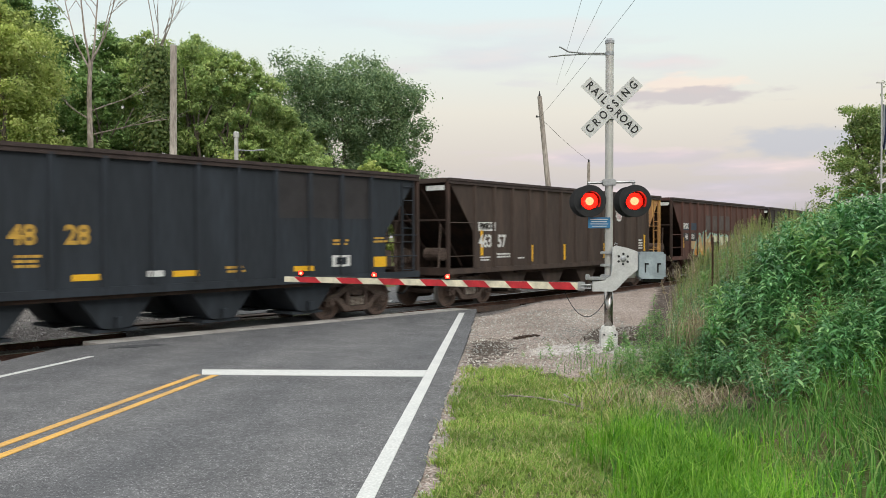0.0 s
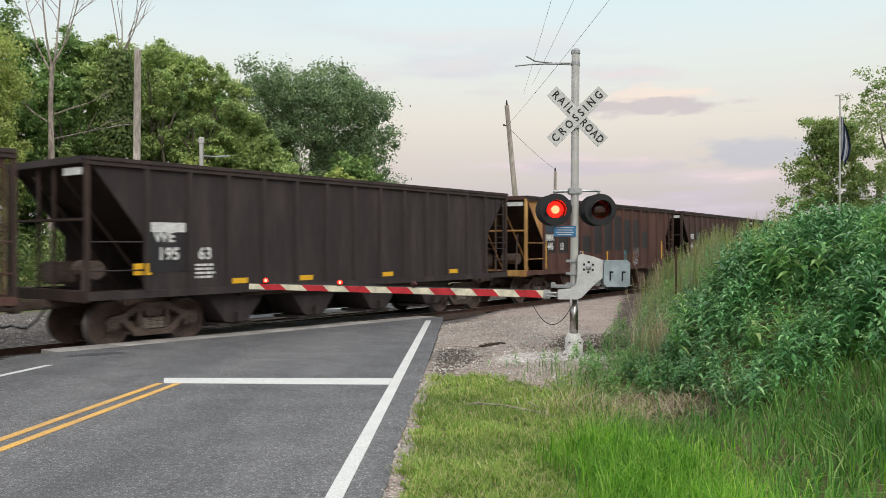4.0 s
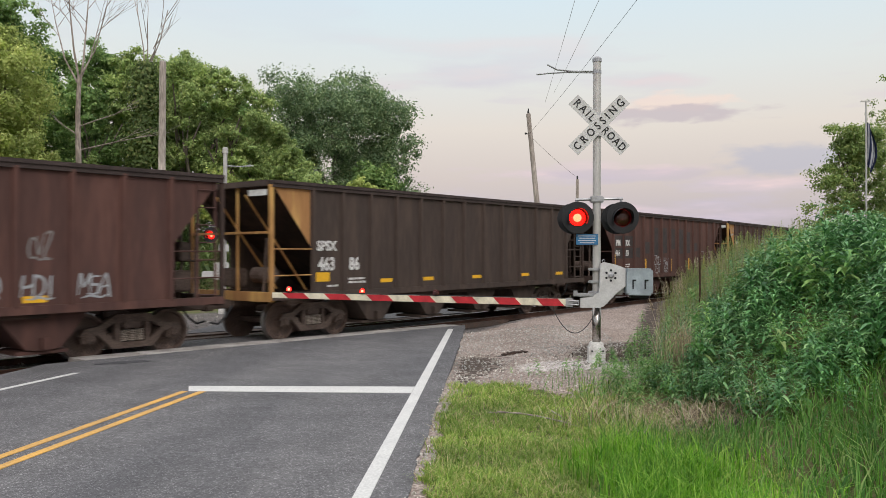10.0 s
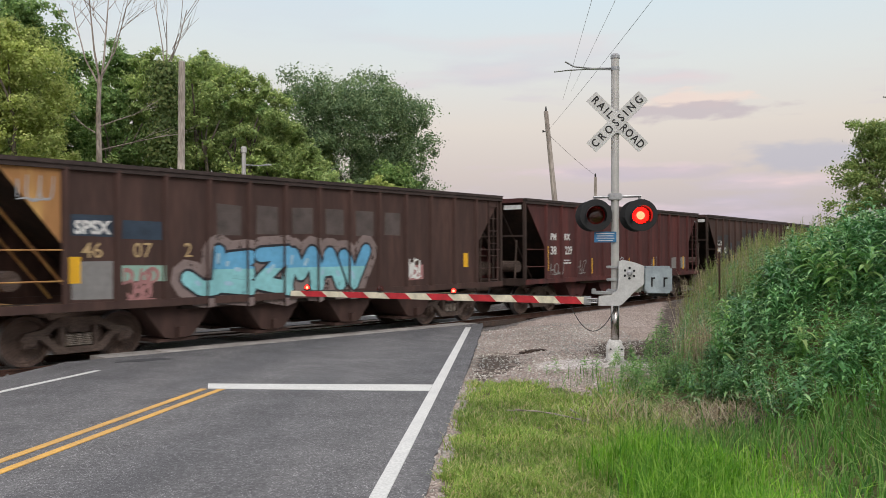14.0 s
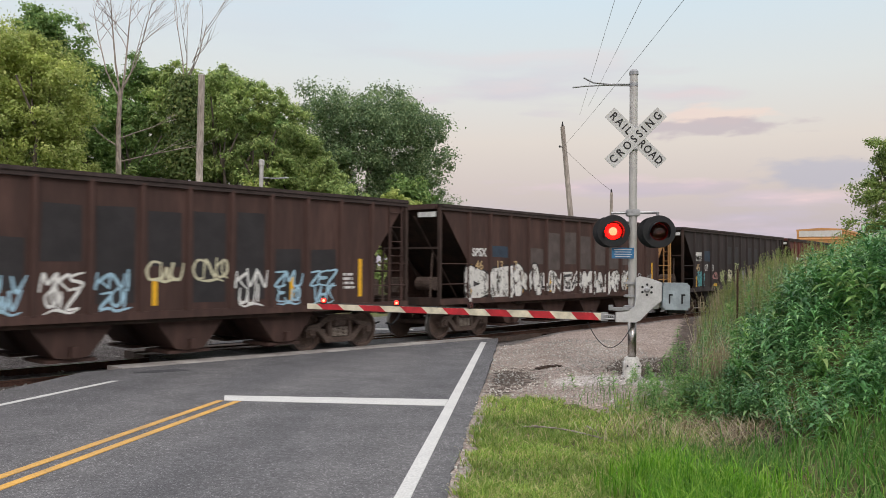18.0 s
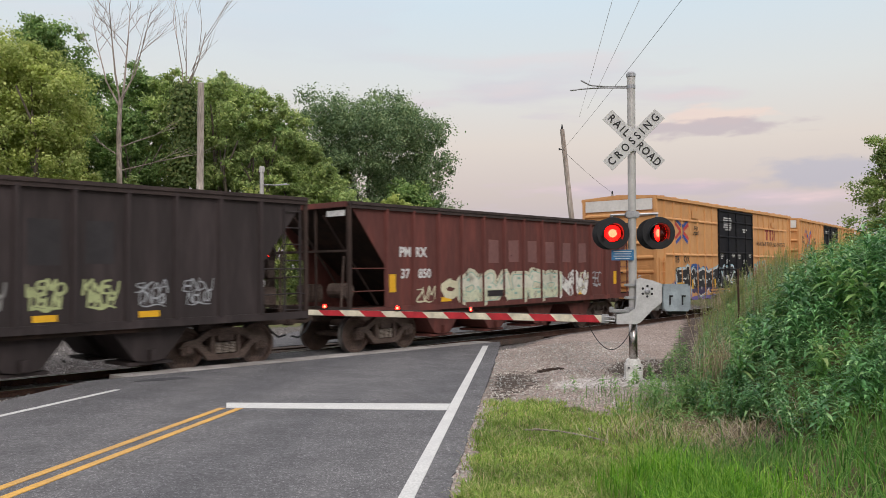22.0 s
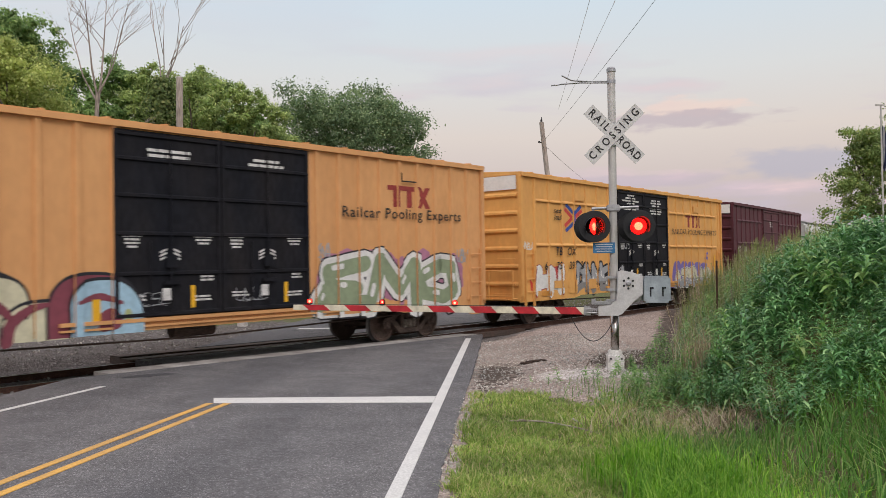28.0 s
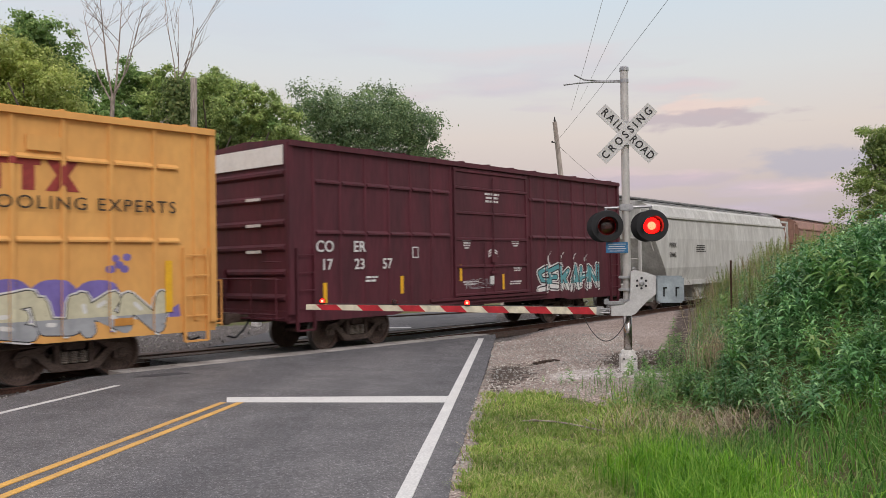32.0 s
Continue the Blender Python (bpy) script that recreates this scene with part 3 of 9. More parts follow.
def rail(side, s0, s1):
    """One rail: foot, web and head swept along the line, and its bright running surface."""
    prof = [(-0.07, -0.17), (0.07, -0.17), (0.07, -0.155), (0.012, -0.13), (0.012, -0.045), (0.036, -0.035), (0.036, -0.004), (-0.036, -0.004), (-0.036, -0.035),
            (-0.012, -0.045), (-0.012, -0.13), (-0.07, -0.155)]
    n, m = len(prof), int((s1 - s0) / 2) + 1
    vs, fs, tv, tf = [], [], [], []
    for k in range(m):
        s = s0 + 2 * k
        for u, w in prof:
            vs.append(on_track(s, side + u, w)[:3])
        tv += [on_track(s, side - 0.03, 0.0)[:3], on_track(s, side + 0.03, 0.0)[:3], on_track(s, side + 0.03, -0.005)[:3], on_track(s, side - 0.03, -0.005)[:3]]
        if k:
            fs += [((k - 1) * n + i, (k - 1) * n + (i + 1) % n, k * n + (i + 1) % n, k * n + i) for i in range(n)]
            tf += [((k - 1) * 4 + i, (k - 1) * 4 + (i + 1) % 4, k * 4 + (i + 1) % 4, k * 4 + i) for i in range(4)]
    r = part("rail", Solid().add(vs, fs), M_rail, crossing)
    part("running_surface", Solid().add(tv, tf), M_railtop, r, "bright worn rail top")


for sd in (-0.755, 0.755):
    rail(sd, -46, 196)
tie = Solid().box(-0.11, 0.11, -1.3, 1.3, -0.33, -0.18).mesh("tie", M_timber)
for k in range(150):
    s = -46 + 0.62 * k
    if s0 - 0.2 < s < s1 + 0.2:
        continue
    x, y, z, a = on_track(s)
    part("tie", tie, None, crossing, at=pose(x, y, z, 0, 0, -math.degrees(a) + 90 + 1.5 * math.sin(7 * k)))


# ---------------------------------------------------------------- lettering
WORDS = {}


def words(text, height, mat, bold=0.0, squeeze=1.0, slant=0.0, gap=1.0):
    """A mesh of raised lettering, centred, capitals of that height; its right is x, its up is y."""
    key = (text, height, mat.name, bold, squeeze, slant, gap)
    if key not in WORDS:
        cu = bpy.data.curves.new("lettering", "FONT")
        cu.body, cu.size, cu.align_x, cu.align_y = text, height / 0.70, "CENTER", "CENTER"
        cu.space_character = gap
        cu.extrude, cu.offset, cu.resolution_u, cu.shear = 0.0015, bold, 3, slant
        ob = new("lettering", cu)
        dg = bpy.context.evaluated_depsgraph_get()
        me = bpy.data.meshes.new_from_object(ob.evaluated_get(dg))
        bpy.data.objects.remove(ob)
        me.materials.clear()
        me.materials.append(mat)
        me.transform(Matrix.Diagonal((squeeze, 1, 1, 1)))
        WORDS[key] = me
    return WORDS[key]


def facing(x, y, z, right=(1, 0, 0), up=(0, 0, 1)):
    """A pose whose x is right, whose y is up and whose z is the way the face looks."""
    r, u = Vector(right).normalized(), Vector(up).normalized()
    n = r.cross(u)
    return Matrix(((r.x, u.x, n.x, x), (r.y, u.y, n.y, y), (r.z, u.z, n.z, z), (0, 0, 0, 1)))


# ---------------------------------------------------------------- crossing signal with its gate
SX, SY = 1.867, 13.42
SZ = land_at(SX, SY)
signal = thing("crossing_signal", "grey steel crossing signal with white crossbuck and red flashing lamps", "crossing signal", pose(SX, SY, 0))
part("mast", Solid().tube([(0, 0, SZ + 0.1), (0, 0, 5.24)], 0.067, 20), M_galv, signal, smooth=False)
part("lower_sleeve", Solid().tube([(0, 0, SZ + 0.3), (0, 0, 1.08)], 0.071, 20), M_sleeve, signal, "shiny bare steel sleeve", smooth=True)
part("mast_cap", Solid().lathe([(0.078, 5.2), (0.078, 5.25), (0.06, 5.28), (0.02, 5.285)], 20), M_alu, signal)
base = Solid().soft_box(-0.135, 0.135, -0.135, 0.135, SZ - 0.05, SZ + 0.27, 0.02)
base.soft_box(-0.16, 0.16, -0.16, 0.16, SZ - 0.12, SZ + 0.02, 0.012)
base.soft_box(-0.11, 0.11, -0.11, 0.11, SZ + 0.25, SZ + 0.34, 0.02)
mast_base = part("mast_base", base, M_chalk, signal, "chalky white cast mast base")
for bx in (-0.09, 0.09):
    part("bolt", Solid().lathe([(0.016, 0), (0.016, 0.03), (0.008, 0.035)], 6, pose(bx, -0.138, SZ + 0.2, 90)), M_black, mast_base)
part("concrete_footing", Solid().soft_box(-0.45, 0.45, -0.4, 0.4, SZ - 0.35, SZ - 0.03, 0.03), M_concrete, signal)

# crossbuck: two blades with words
for turn, text_a, text_b in ((-45, "RAIL", "ROAD"), (45, "CROSSING", "")):
    d = 0.004 if turn > 0 else 0.0
    m = pose(0.022, -0.10 - d * 2, 4.12) @ pose(0, 0, 0, 0, -turn, 0)
    blade = part("crossbuck_blade", Solid().soft_box(-0.61, 0.61, -0.0025, 0.0025, -0.114, 0.114, 0.002), M_signwhite, signal, "white blade lettered in black", at=m)
    flat = facing(0, -0.0045, 0)
    if text_b:
        part("lettering", words("RAIL", 0.13, M_letter, 0.003, 0.88, 0, 1.42), None, blade, "black word RAIL", at=facing(-0.345, -0.0045, 0))
        part("lettering", words("ROAD", 0.13, M_letter, 0.003, 0.84, 0, 1.2), None, blade, "black word ROAD", at=facing(0.345, -0.0045, 0))
    else:
        part("lettering", words("CROSSING", 0.13, M_letter, 0.003, 0.85, 0, 1.66), None, blade, "black word CROSSING", at=flat)
brk = Solid().box(-0.08, 0.08, -0.1, -0.06, 4.28, 4.32).box(-0.08, 0.08, -0.1, -0.06, 3.93, 3.97)
brk.lathe([(0.074, 4.27), (0.074, 4.33)], 16).lathe([(0.074, 3.92), (0.074, 3.98)], 16)
part("crossbuck_clamp", brk, M_alu, signal)

# wire prongs near the top
fork = Solid().tube([(-0.06, 0, 5.04), (-0.45, 0, 5.05), (-0.68, -0.02, 5.07), (-0.84, -0.05, 5.15)], 0.014, 6)
fork.tube([(-0.06, 0, 5.02), (-0.5, 0, 5.03), (-0.8, -0.03, 5.01), (-1.02, -0.06, 4.98)], 0.014, 6)
fork.lathe([(0.073, 5.0), (0.073, 5.06)], 16)
part("cable_bracket", fork, M_alu, signal)


def two_faced(r, sgn):
    """A disc that glows on one face, brighter in the middle, and is dark on the other."""
    so = Solid()
    m = facing(0, 0, 0, (-sgn, 0, 0))
    n = 20
    rings = [(r * 0.5, 0.003), (r * 0.85, 0.002), (r, 0.0), (r, -0.006)]
    vs = [m @ Vector((q * math.cos(2 * math.pi * k / n), q * math.sin(2 * math.pi * k / n), h)) for q, h in rings for k in range(n)]
    fs = [tuple(range(n))] + [(i * n + k, (i + 1) * n + k, (i + 1) * n + (k + 1) % n, i * n + (k + 1) % n) for i in range(3) for k in range(n)] + [tuple(range(4 * n - 1, 3 * n - 1, -1))]
    me = so.add(vs, fs).mesh("bulb")
    for mt in (M_glow_core, M_glow, M_black):
        me.materials.append(mt)
    me.polygons.foreach_set("material_index", [0] + [1] * (2 * n) + [2] * n + [2])
    return me


def flasher(cx, name, phase, back, owner, lift=0.0):
    """One lamp: background disc, hood, housing and lens; the lit element turns behind the lens as it flashes."""
    sgn = -1 if not back else 1
    zc = 2.56 + lift
    y = sgn * 0.16
    head = part(name, Solid().lathe([(0.06, -0.07), (0.13, -0.03), (0.155, 0.0), (0.155, 0.112), (0.15, 0.112), (0.15, 0.005)], 24, facing(cx, y * 0.3, zc, (-sgn, 0, 0))), M_black, owner)
    part("background", Solid().lathe([(0.152, 0), (0.265, 0.0), (0.268, 0.006), (0.262, 0.012), (0.152, 0.012)], 36, facing(cx, y, zc, (-sgn, 0, 0)), True), M_black, head, "flat black background disc")
    # hood, open below
    vs, fs, n = [], [], 20
    for k in range(n + 1):
        a = radians(-35 + 250 * k / n)
        c, s = math.cos(a), math.sin(a)
        reach = 0.27 * (0.45 + 0.55 * max(0, s)) if s > -0.3 else 0.12
        vs += [(cx + 0.157 * c, y, zc + 0.157 * s), (cx + 0.165 * c, y + sgn * reach, zc + 0.165 * s - 0.02), (cx + 0.169 * c, y + sgn * reach, zc + 0.169 * s - 0.02), (cx + 0.161 * c, y, zc + 0.161 * s)]
        if k:
            b = 4 * k
            fs += [(b - 4 + i, b - 4 + (i + 1) % 4, b + (i + 1) % 4, b + i) for i in range(4)]
    part("hood", Solid().add(vs, fs), M_black, head)
    part("lens", Solid().lathe([(0.15, 0), (0.15, 0.012), (0.11, 0.03), (0.05, 0.04), (0.004, 0.042)], 28, facing(cx, y * 0.92, zc, (-sgn, 0, 0))), M_glass_red, head, "round red glass lens", smooth=True)
    dark = Solid().lathe([(0.148, 0), (0.148, 0.004)], 28, facing(cx, y * 0.36, zc, (-sgn, 0, 0)))
    part("reflector", dark, M_black, head)
    bulb = part("bulb", two_faced(0.138, sgn), None, head, "red light element, lit on one face", at=pose(cx, y * 0.62, zc))
    return bulb


def glass_red():
    m = bpy.data.materials.new("red_signal_glass")
    m.use_nodes = True
    n, l = m.node_tree.nodes, m.node_tree.links
    n.clear()
    o, t, g, x = n.new("ShaderNodeOutputMaterial"), n.new("ShaderNodeBsdfTransparent"), n.new("ShaderNodeBsdfGlossy"), n.new("ShaderNodeMixShader")
    t.inputs[0].default_value = (0.95, 0.55, 0.5, 1)
    g.inputs["Roughness"].default_value = 0.15
    x.inputs[0].default_value = 0.06
    l.new(t.outputs[0], x.inputs[1])
    l.new(g.outputs[0], x.inputs[2])
    l.new(x.outputs[0], o.inputs[0])
    return m


M_glass_red = glass_red()
FLASHERS = []
for cx, ph in ((-0.335, 0), (0.405, 1)):
    b = flasher(cx, "signal_lamp", ph, False, signal)
    FLASHERS.append((b, ph))
    flasher_back = part("rear_lamp", Solid().lathe([(0.09, 0.0), (0.13, 0.03), (0.13, 0.12), (0.15, 0.13), (0.15, 0.3), (0.14, 0.3), (0.14, 0.16)], 24, facing(cx - 0.05, 0.03, 2.56, (-1, 0, 0))), M_black, signal)
    part("background", Solid().lathe([(0.15, 0), (0.262, 0.0), (0.262, 0.01), (0.15, 0.01)], 36, facing(cx - 0.05, 0.16, 2.56, (-1, 0, 0))), M_black, flasher_back)
cr = Solid().tube([(-0.36, 0, 2.87), (0.43, 0, 2.89)], 0.024, 10).tube([(-0.335, 0, 2.87), (-0.335, 0, 2.66)], 0.022, 8).tube([(0.405, 0, 2.88), (0.405, 0, 2.66)], 0.022, 8)
cr.soft_box(-0.11, 0.11, -0.09, 0.09, 2.82, 2.93, 0.015)
part("lamp_crossarm", cr, M_alu, signal)

# notice on the mast
notice = part("notice_plate", Solid().soft_box(-0.355, 0.01, -0.098, -0.09, 2.11, 2.29, 0.002), M_blue, signal, "small blue notice with unreadable white lines")
for k, (a, b) in enumerate(((0.07, 0.93), (0.12, 0.88), (0.07, 0.93), (0.15, 0.85))):
    z = 2.262 - 0.038 * k
    part("text_line", Solid().box(-0.345 + 0.345 * a, -0.345 + 0.345 * b, -0.1005, -0.098, z - 0.011, z), M_signwhite, notice)

# gate mechanism: bracket casting round the mast, counterweight box
case = Solid().prism([(0.04, 1.79), (0.10, 1.82), (0.29, 1.78), (0.45, 1.72), (0.45, 1.42), (0.30, 1.30), (0.10, 1.09), (0.03, 1.06), (-0.29, 1.06), (-0.29, 1.22), (-0.11, 1.24), (0.01, 1.31), (0.03, 1.45)],
                     "y", -0.19, -0.09)
mech = part("gate_mechanism", case, M_cast, signal, "grey cast gate drive arm")
part("drive_case", Solid().soft_box(0.08, 0.45, -0.09, 0.14, 1.28, 1.74, 0.03), M_cast, mech)
hub = facing(0.21, -0.19, 1.60, (1, 0, 0))
part("hub", Solid().lathe([(0.045, 0), (0.045, 0.02), (0.025, 0.035)], 16, hub), M_alu, mech)
for k in range(6):
    a = math.pi / 3 * k + 0.5
    part("bolt", Solid().lathe([(0.02, 0), (0.02, 0.006)], 10, facing(0.21 + 0.085 * math.cos(a), -0.19, 1.60 + 0.085 * math.sin(a))), M_black, mech)
part("cover_ring", Solid().tube([(0.07, -0.14, 1.83), (0.09, -0.14, 1.865), (0.12, -0.14, 1.85), (0.11, -0.14, 1.82)], 0.008, 6), M_alu, mech)
box = part("control_box", Solid().soft_box(0.455, 0.90, -0.21, 0.12, 1.27, 1.72, 0.035), M_boxgrey, signal, "blue-grey steel control box with rounded corners")
part("box_lid", Solid().soft_box(0.462, 0.893, -0.235, -0.205, 1.278, 1.712, 0.03), M_boxgrey, box)
for hx in (0.565, 0.765):
    part("latch", Solid().box(hx - 0.011, hx + 0.011, -0.248, -0.233, 1.38, 1.53).box(hx - 0.011, hx + 0.05, -0.248, -0.233, 1.51, 1.535), M_black, box)
part("hanger", Solid().box(0.55, 0.85, -0.1, 0.06, 1.22, 1.275), M_black, box)
for zc in (1.70, 1.49, 1.31):
    part("mast_clamp", Solid().soft_box(-0.12, 0.09, -0.10, 0.10, zc - 0.022, zc + 0.022, 0.008).lathe([(0.022, 0), (0.022, 0.03)], 8, facing(-0.13, -0.05, zc)), M_alu, signal)
clampbox = Solid().soft_box(-0.34, -0.07, -0.20, -0.05, 1.245, 1.30, 0.01).soft_box(-0.40, -0.33, -0.19, -0.06, 1.25, 1.34, 0.01)
part("arm_bracket", clampbox, M_alu, signal)
for k in range(4):
    part("spring_bolt", Solid().lathe([(0.035, 0), (0.035, 0.02)], 10, facing(-0.44 + 0.035 * k, -0.2, 1.15, (0, 1, 0), (0, 0, 1))), M_alu, signal)
part("drop_cable", Solid().tube([(0.0 - 0.75 * t, -0.14, 1.06 - 1.7 * t * (1 - t) * 1.0) for t in [i / 12 for i in range(13)]], 0.007, 5), M_wire, signal)

# gate arm with diagonal stripes
arm = thing("gate_arm", "lowered gate arm with diagonal red and cream stripes, three lamps", "gate arm", pose(1.43, 13.22, 1.145, 0, 1.0, 0))
LEN = 5.03


def half(u):
    return 0.045 + 0.016 * (1 - u / LEN)


core = Solid()
core.add([(0, -0.018, -half(0)), (-LEN, -0.018, -half(LEN)), (-LEN, 0.018, -half(LEN)), (0, 0.018, -half(0)), (0, -0.018, half(0)), (-LEN, -0.018, half(LEN)), (-LEN, 0.018, half(LEN)), (0, 0.018, half(0))],
         ((0, 1, 2, 3), (7, 6, 5, 4), (0, 4, 5, 1), (1, 5, 6, 2), (2, 6, 7, 3), (3, 7, 4, 0)))
part("arm_board", core, M_armwhite, arm)
pitch = 0.712
for k in range(7):
    a = 0.12 + pitch * k
    b = a + 0.36
    if b + 0.13 > LEN:
        b = LEN - 0.2
    u = [(-a, -half(a)), (-b, -half(b)), (-b - 0.11, half(b)), (-a - 0.11, half(a))]
    part("red_stripe", Solid().prism(u, "y", -0.021, -0.018), M_armred, arm)
part("arm_coupling", Solid().soft_box(-0.1, 0.02, -0.03, 0.03, -0.075, 0.075, 0.01).tube([(-0.05, -0.04, 0.03), (0.12, -0.04, 0.03)], 0.012).tube([(-0.05, -0.04, -0.03), (0.12, -0.04, -0.03)], 0.012), M_alu, arm)
part("arm_cable", Solid().tube([(0, 0, 0.07), (-1.2, 0, 0.066), (-2.26, 0, 0.066), (-3.5, 0, 0.062), (-4.75, 0, 0.06)], 0.006, 5), M_wire, arm)
for k, u in enumerate((2.26, 3.5, 4.75)):
    lamp = part("gate_lamp", Solid().lathe([(0.02, 0.05), (0.05, 0.06), (0.055, 0.075), (0.03, 0.078)], 16, pose(-u, 0, 0)), M_black, arm)
    part("lamp_glass", Solid().lathe([(0.052, 0), (0.052, 0.07), (0.04, 0.085), (0.01, 0.088)], 16, facing(-u, 0.035, 0.105)), M_glass_red, lamp)
    if k == 2:
        part("bulb", two_faced(0.042, -1), None, lamp, "steadily lit red light", at=pose(-u, -0.01, 0.105))
    if k < 2:
        bulb = part("bulb", two_faced(0.042, -1), None, lamp, "red light element, lit on one face", at=pose(-u, -0.01, 0.105))
        part("reflector", Solid().lathe([(0.05, 0), (0.05, 0.004)], 16, facing(-u, 0.034, 0.105)), M_black, lamp)
        FLASHERS.append((bulb, 1 - k))


def on_off(bulb, phase):
    """Turns a lit element to the lens and away from it, in step with the signal."""
    half_time = 1.1915 / 2
    rows, first = [], bulb.matrix_basis.translation.copy()
    n = int(32.0 / half_time) + 2
    lit0 = phase == 0
    rows.append((0.0, 0 if lit0 or phase == 1 else 180))
    for k in range(0 if phase == 1 else 1, n):
        t = k * half_time - (0.07 if (k + phase) % 2 == 0 else 0.007)
        if t + 0.1 > 31.95:
            break
        on = (k + phase) % 2 == 0
        a, b = (180, 0) if on else (0, 180)
        t = max(t, 0.034)
        rows += [(t - 0.033, a), (t, a + (b - a) / 3), (t + 0.0334, a + 2 * (b - a) / 3), (t + 0.0667, b)]
    rows.append((32.0, rows[-1][1]))
    clean = []
    for t, a in rows:
        if not clean or frame(t) > frame(clean[-1][0]):
            clean.append((t, a))
    walk(bulb, [(t, Matrix.Translation(first) @ pose(0, 0, 0, 0, 0, a)) for t, a in clean])


# ---------------------------------------------------------------- poles, wires, flag
def pole(name, x, y, top, r0, r1, lean, mat, label, category="utility pole"):
    z0 = land_at(x, y) - 0.3
    ob = thing(name, label, category, pose(x, y, z0))
    part("shaft", Solid().tube([(0, 0, 0), (lean * 0.5, 0, (top - z0) / 2), (lean, 0, top - z0)], [r0, (r0 + r1) / 2, r1], 14), mat, ob)
    return ob, z0


p1, z1 = pole("utility_pole", -13.0, 31.6, 9.78, 0.155, 0.13, 0.0, M_pole, "bare sawn-off grey wooden pole among the trees")
part("pole_cap", Solid().lathe([(0.11, 0), (0.11, 0.04), (0.05, 0.05)], 14, pose(0, 0, 9.78 - z1)), M_galv, p1)
p2, z2 = pole("utility_pole", 3.25, 43.8, 9.85, 0.17, 0.12, -1.0, M_pole, "leaning weathered wooden utility pole with a wire")
part("insulator", Solid().lathe([(0.05, 0), (0.06, 0.08), (0.04, 0.16), (0.02, 0.28)], 8, pose(-1.0, 0, 9.85 - z2)), M_wire, p2)
part("bracket", Solid().tube([(-0.88, 0, 8.75 - z2), (-1.12, 0, 8.75 - z2)], 0.03, 6).lathe([(0.05, 0), (0.05, 0.1)], 8, pose(-1.14, 0, 8.72 - z2)), M_wire, p2)
p3, z3 = pole("utility_pole", 7.79, 70.0, 8.95, 0.17, 0.12, 0.0, M_pole, "far thin wooden utility pole behind the train")
part("insulator", Solid().lathe([(0.06, 0), (0.08, 0.15), (0.03, 0.3)], 8, pose(0, 0, 8.95 - z3)), M_wire, p3)
# signal of the other side: white mast with a wire bracket
p4, z4 = pole("signal_mast", -8.92, 27.0, 5.62, 0.075, 0.07, 0.0, M_galv, "pale metal mast of the far crossing signal with red lamps", "signal mast")
part("mast_cap", Solid().lathe([(0.1, 0), (0.1, 0.16), (0.07, 0.2)], 12, pose(0, 0, 5.48 - z4)), M_galv, p4)
part("cable_bracket", Solid().tube([(0.05, 0, 5.06 - z4), (0.5, 0, 5.02 - z4), (0.98, 0, 5.05 - z4)], 0.02, 6).tube([(0.05, 0, 5.03 - z4), (0.6, 0, 5.04 - z4), (0.9, 0, 5.08 - z4)], 0.014, 6), M_alu, p4)
for cx, ph in ((-0.42, 0), (0.32, 1)):
    FLASHERS.append((flasher(cx, "signal_lamp", ph, False, p4, 0.12 - z4), ph))
part("lamp_crossarm", Solid().tube([(-0.44, 0, 2.98 - z4), (0.34, 0, 2.98 - z4)], 0.024, 8).tube([(-0.42, 0, 2.98 - z4), (-0.42, 0, 2.75 - z4)], 0.022, 8).tube([(0.32, 0, 2.98 - z4), (0.32, 0, 2.75 - z4)], 0.022, 8), M_alu, p4)
far_case = part("gate_mechanism", Solid().soft_box(-0.30, 0.12, -0.22, 0.2, 1.15 - z4, 1.75 - z4, 0.03), M_chalk, p4, "chalky white gate drive case")
part("counterweight", Solid().soft_box(-0.75, -0.3, -0.12, 0.08, 1.2 - z4, 1.45 - z4, 0.03), M_cast, far_case)
part("mast_base", Solid().soft_box(-0.15, 0.15, -0.15, 0.15, 0.2, 0.65, 0.02), M_chalk, p4)
part("notice_plate", Solid().soft_box(-0.18, 0.18, -0.1, -0.09, 2.12 - z4, 2.36 - z4, 0.004), M_signwhite, p4, "small white plate under the lamps")


def wire(a, b, sag, r, label, mat=None):
    a, b = Vector(a), Vector(b)
    pts = [a.lerp(b, t) - Vector((0, 0, sag * 4 * t * (1 - t))) for t in [i / 16 for i in range(17)]]
    ob = tagged(part("overhead_wire", Solid().tube(pts, r, 5), mat or M_wire), label, "wire")
    return ob


wire((2.3, 43.8, 8.75), (6.0, 4.0, 10.2), 0.25, 0.0065, "thin black overhead service wire to the leaning pole")
wire((3.16, 43.8, 10.48), (1.9, 5.0, 8.3), 0.1, 0.006, "thin faint overhead wire above the crossing", M_alu)
wire((3.61, 43.8, 10.93), (2.7, 5.0, 7.8), 0.1, 0.006, "thin faint overhead wire above the crossing", M_alu)
wire((2.3, 43.8, 8.7), (7.79, 70.0, 9.1), 0.12, 0.01, "thin black wire between two poles")


# ---------------------------------------------------------------- the train
def car_paint(name, base, dirt, rough=0.75, amount=0.55):
    """Faded car paint: vertical streaks of rust and grime over the colour."""
    return material(name, base, rough, 0.0, var=0.10, scale=2.0, fine=11, bump=0.06, second=dirt, amount=min(0.95, amount * 1.45), stretch=(1.2, 1.2, 0.2), spec=0.22)


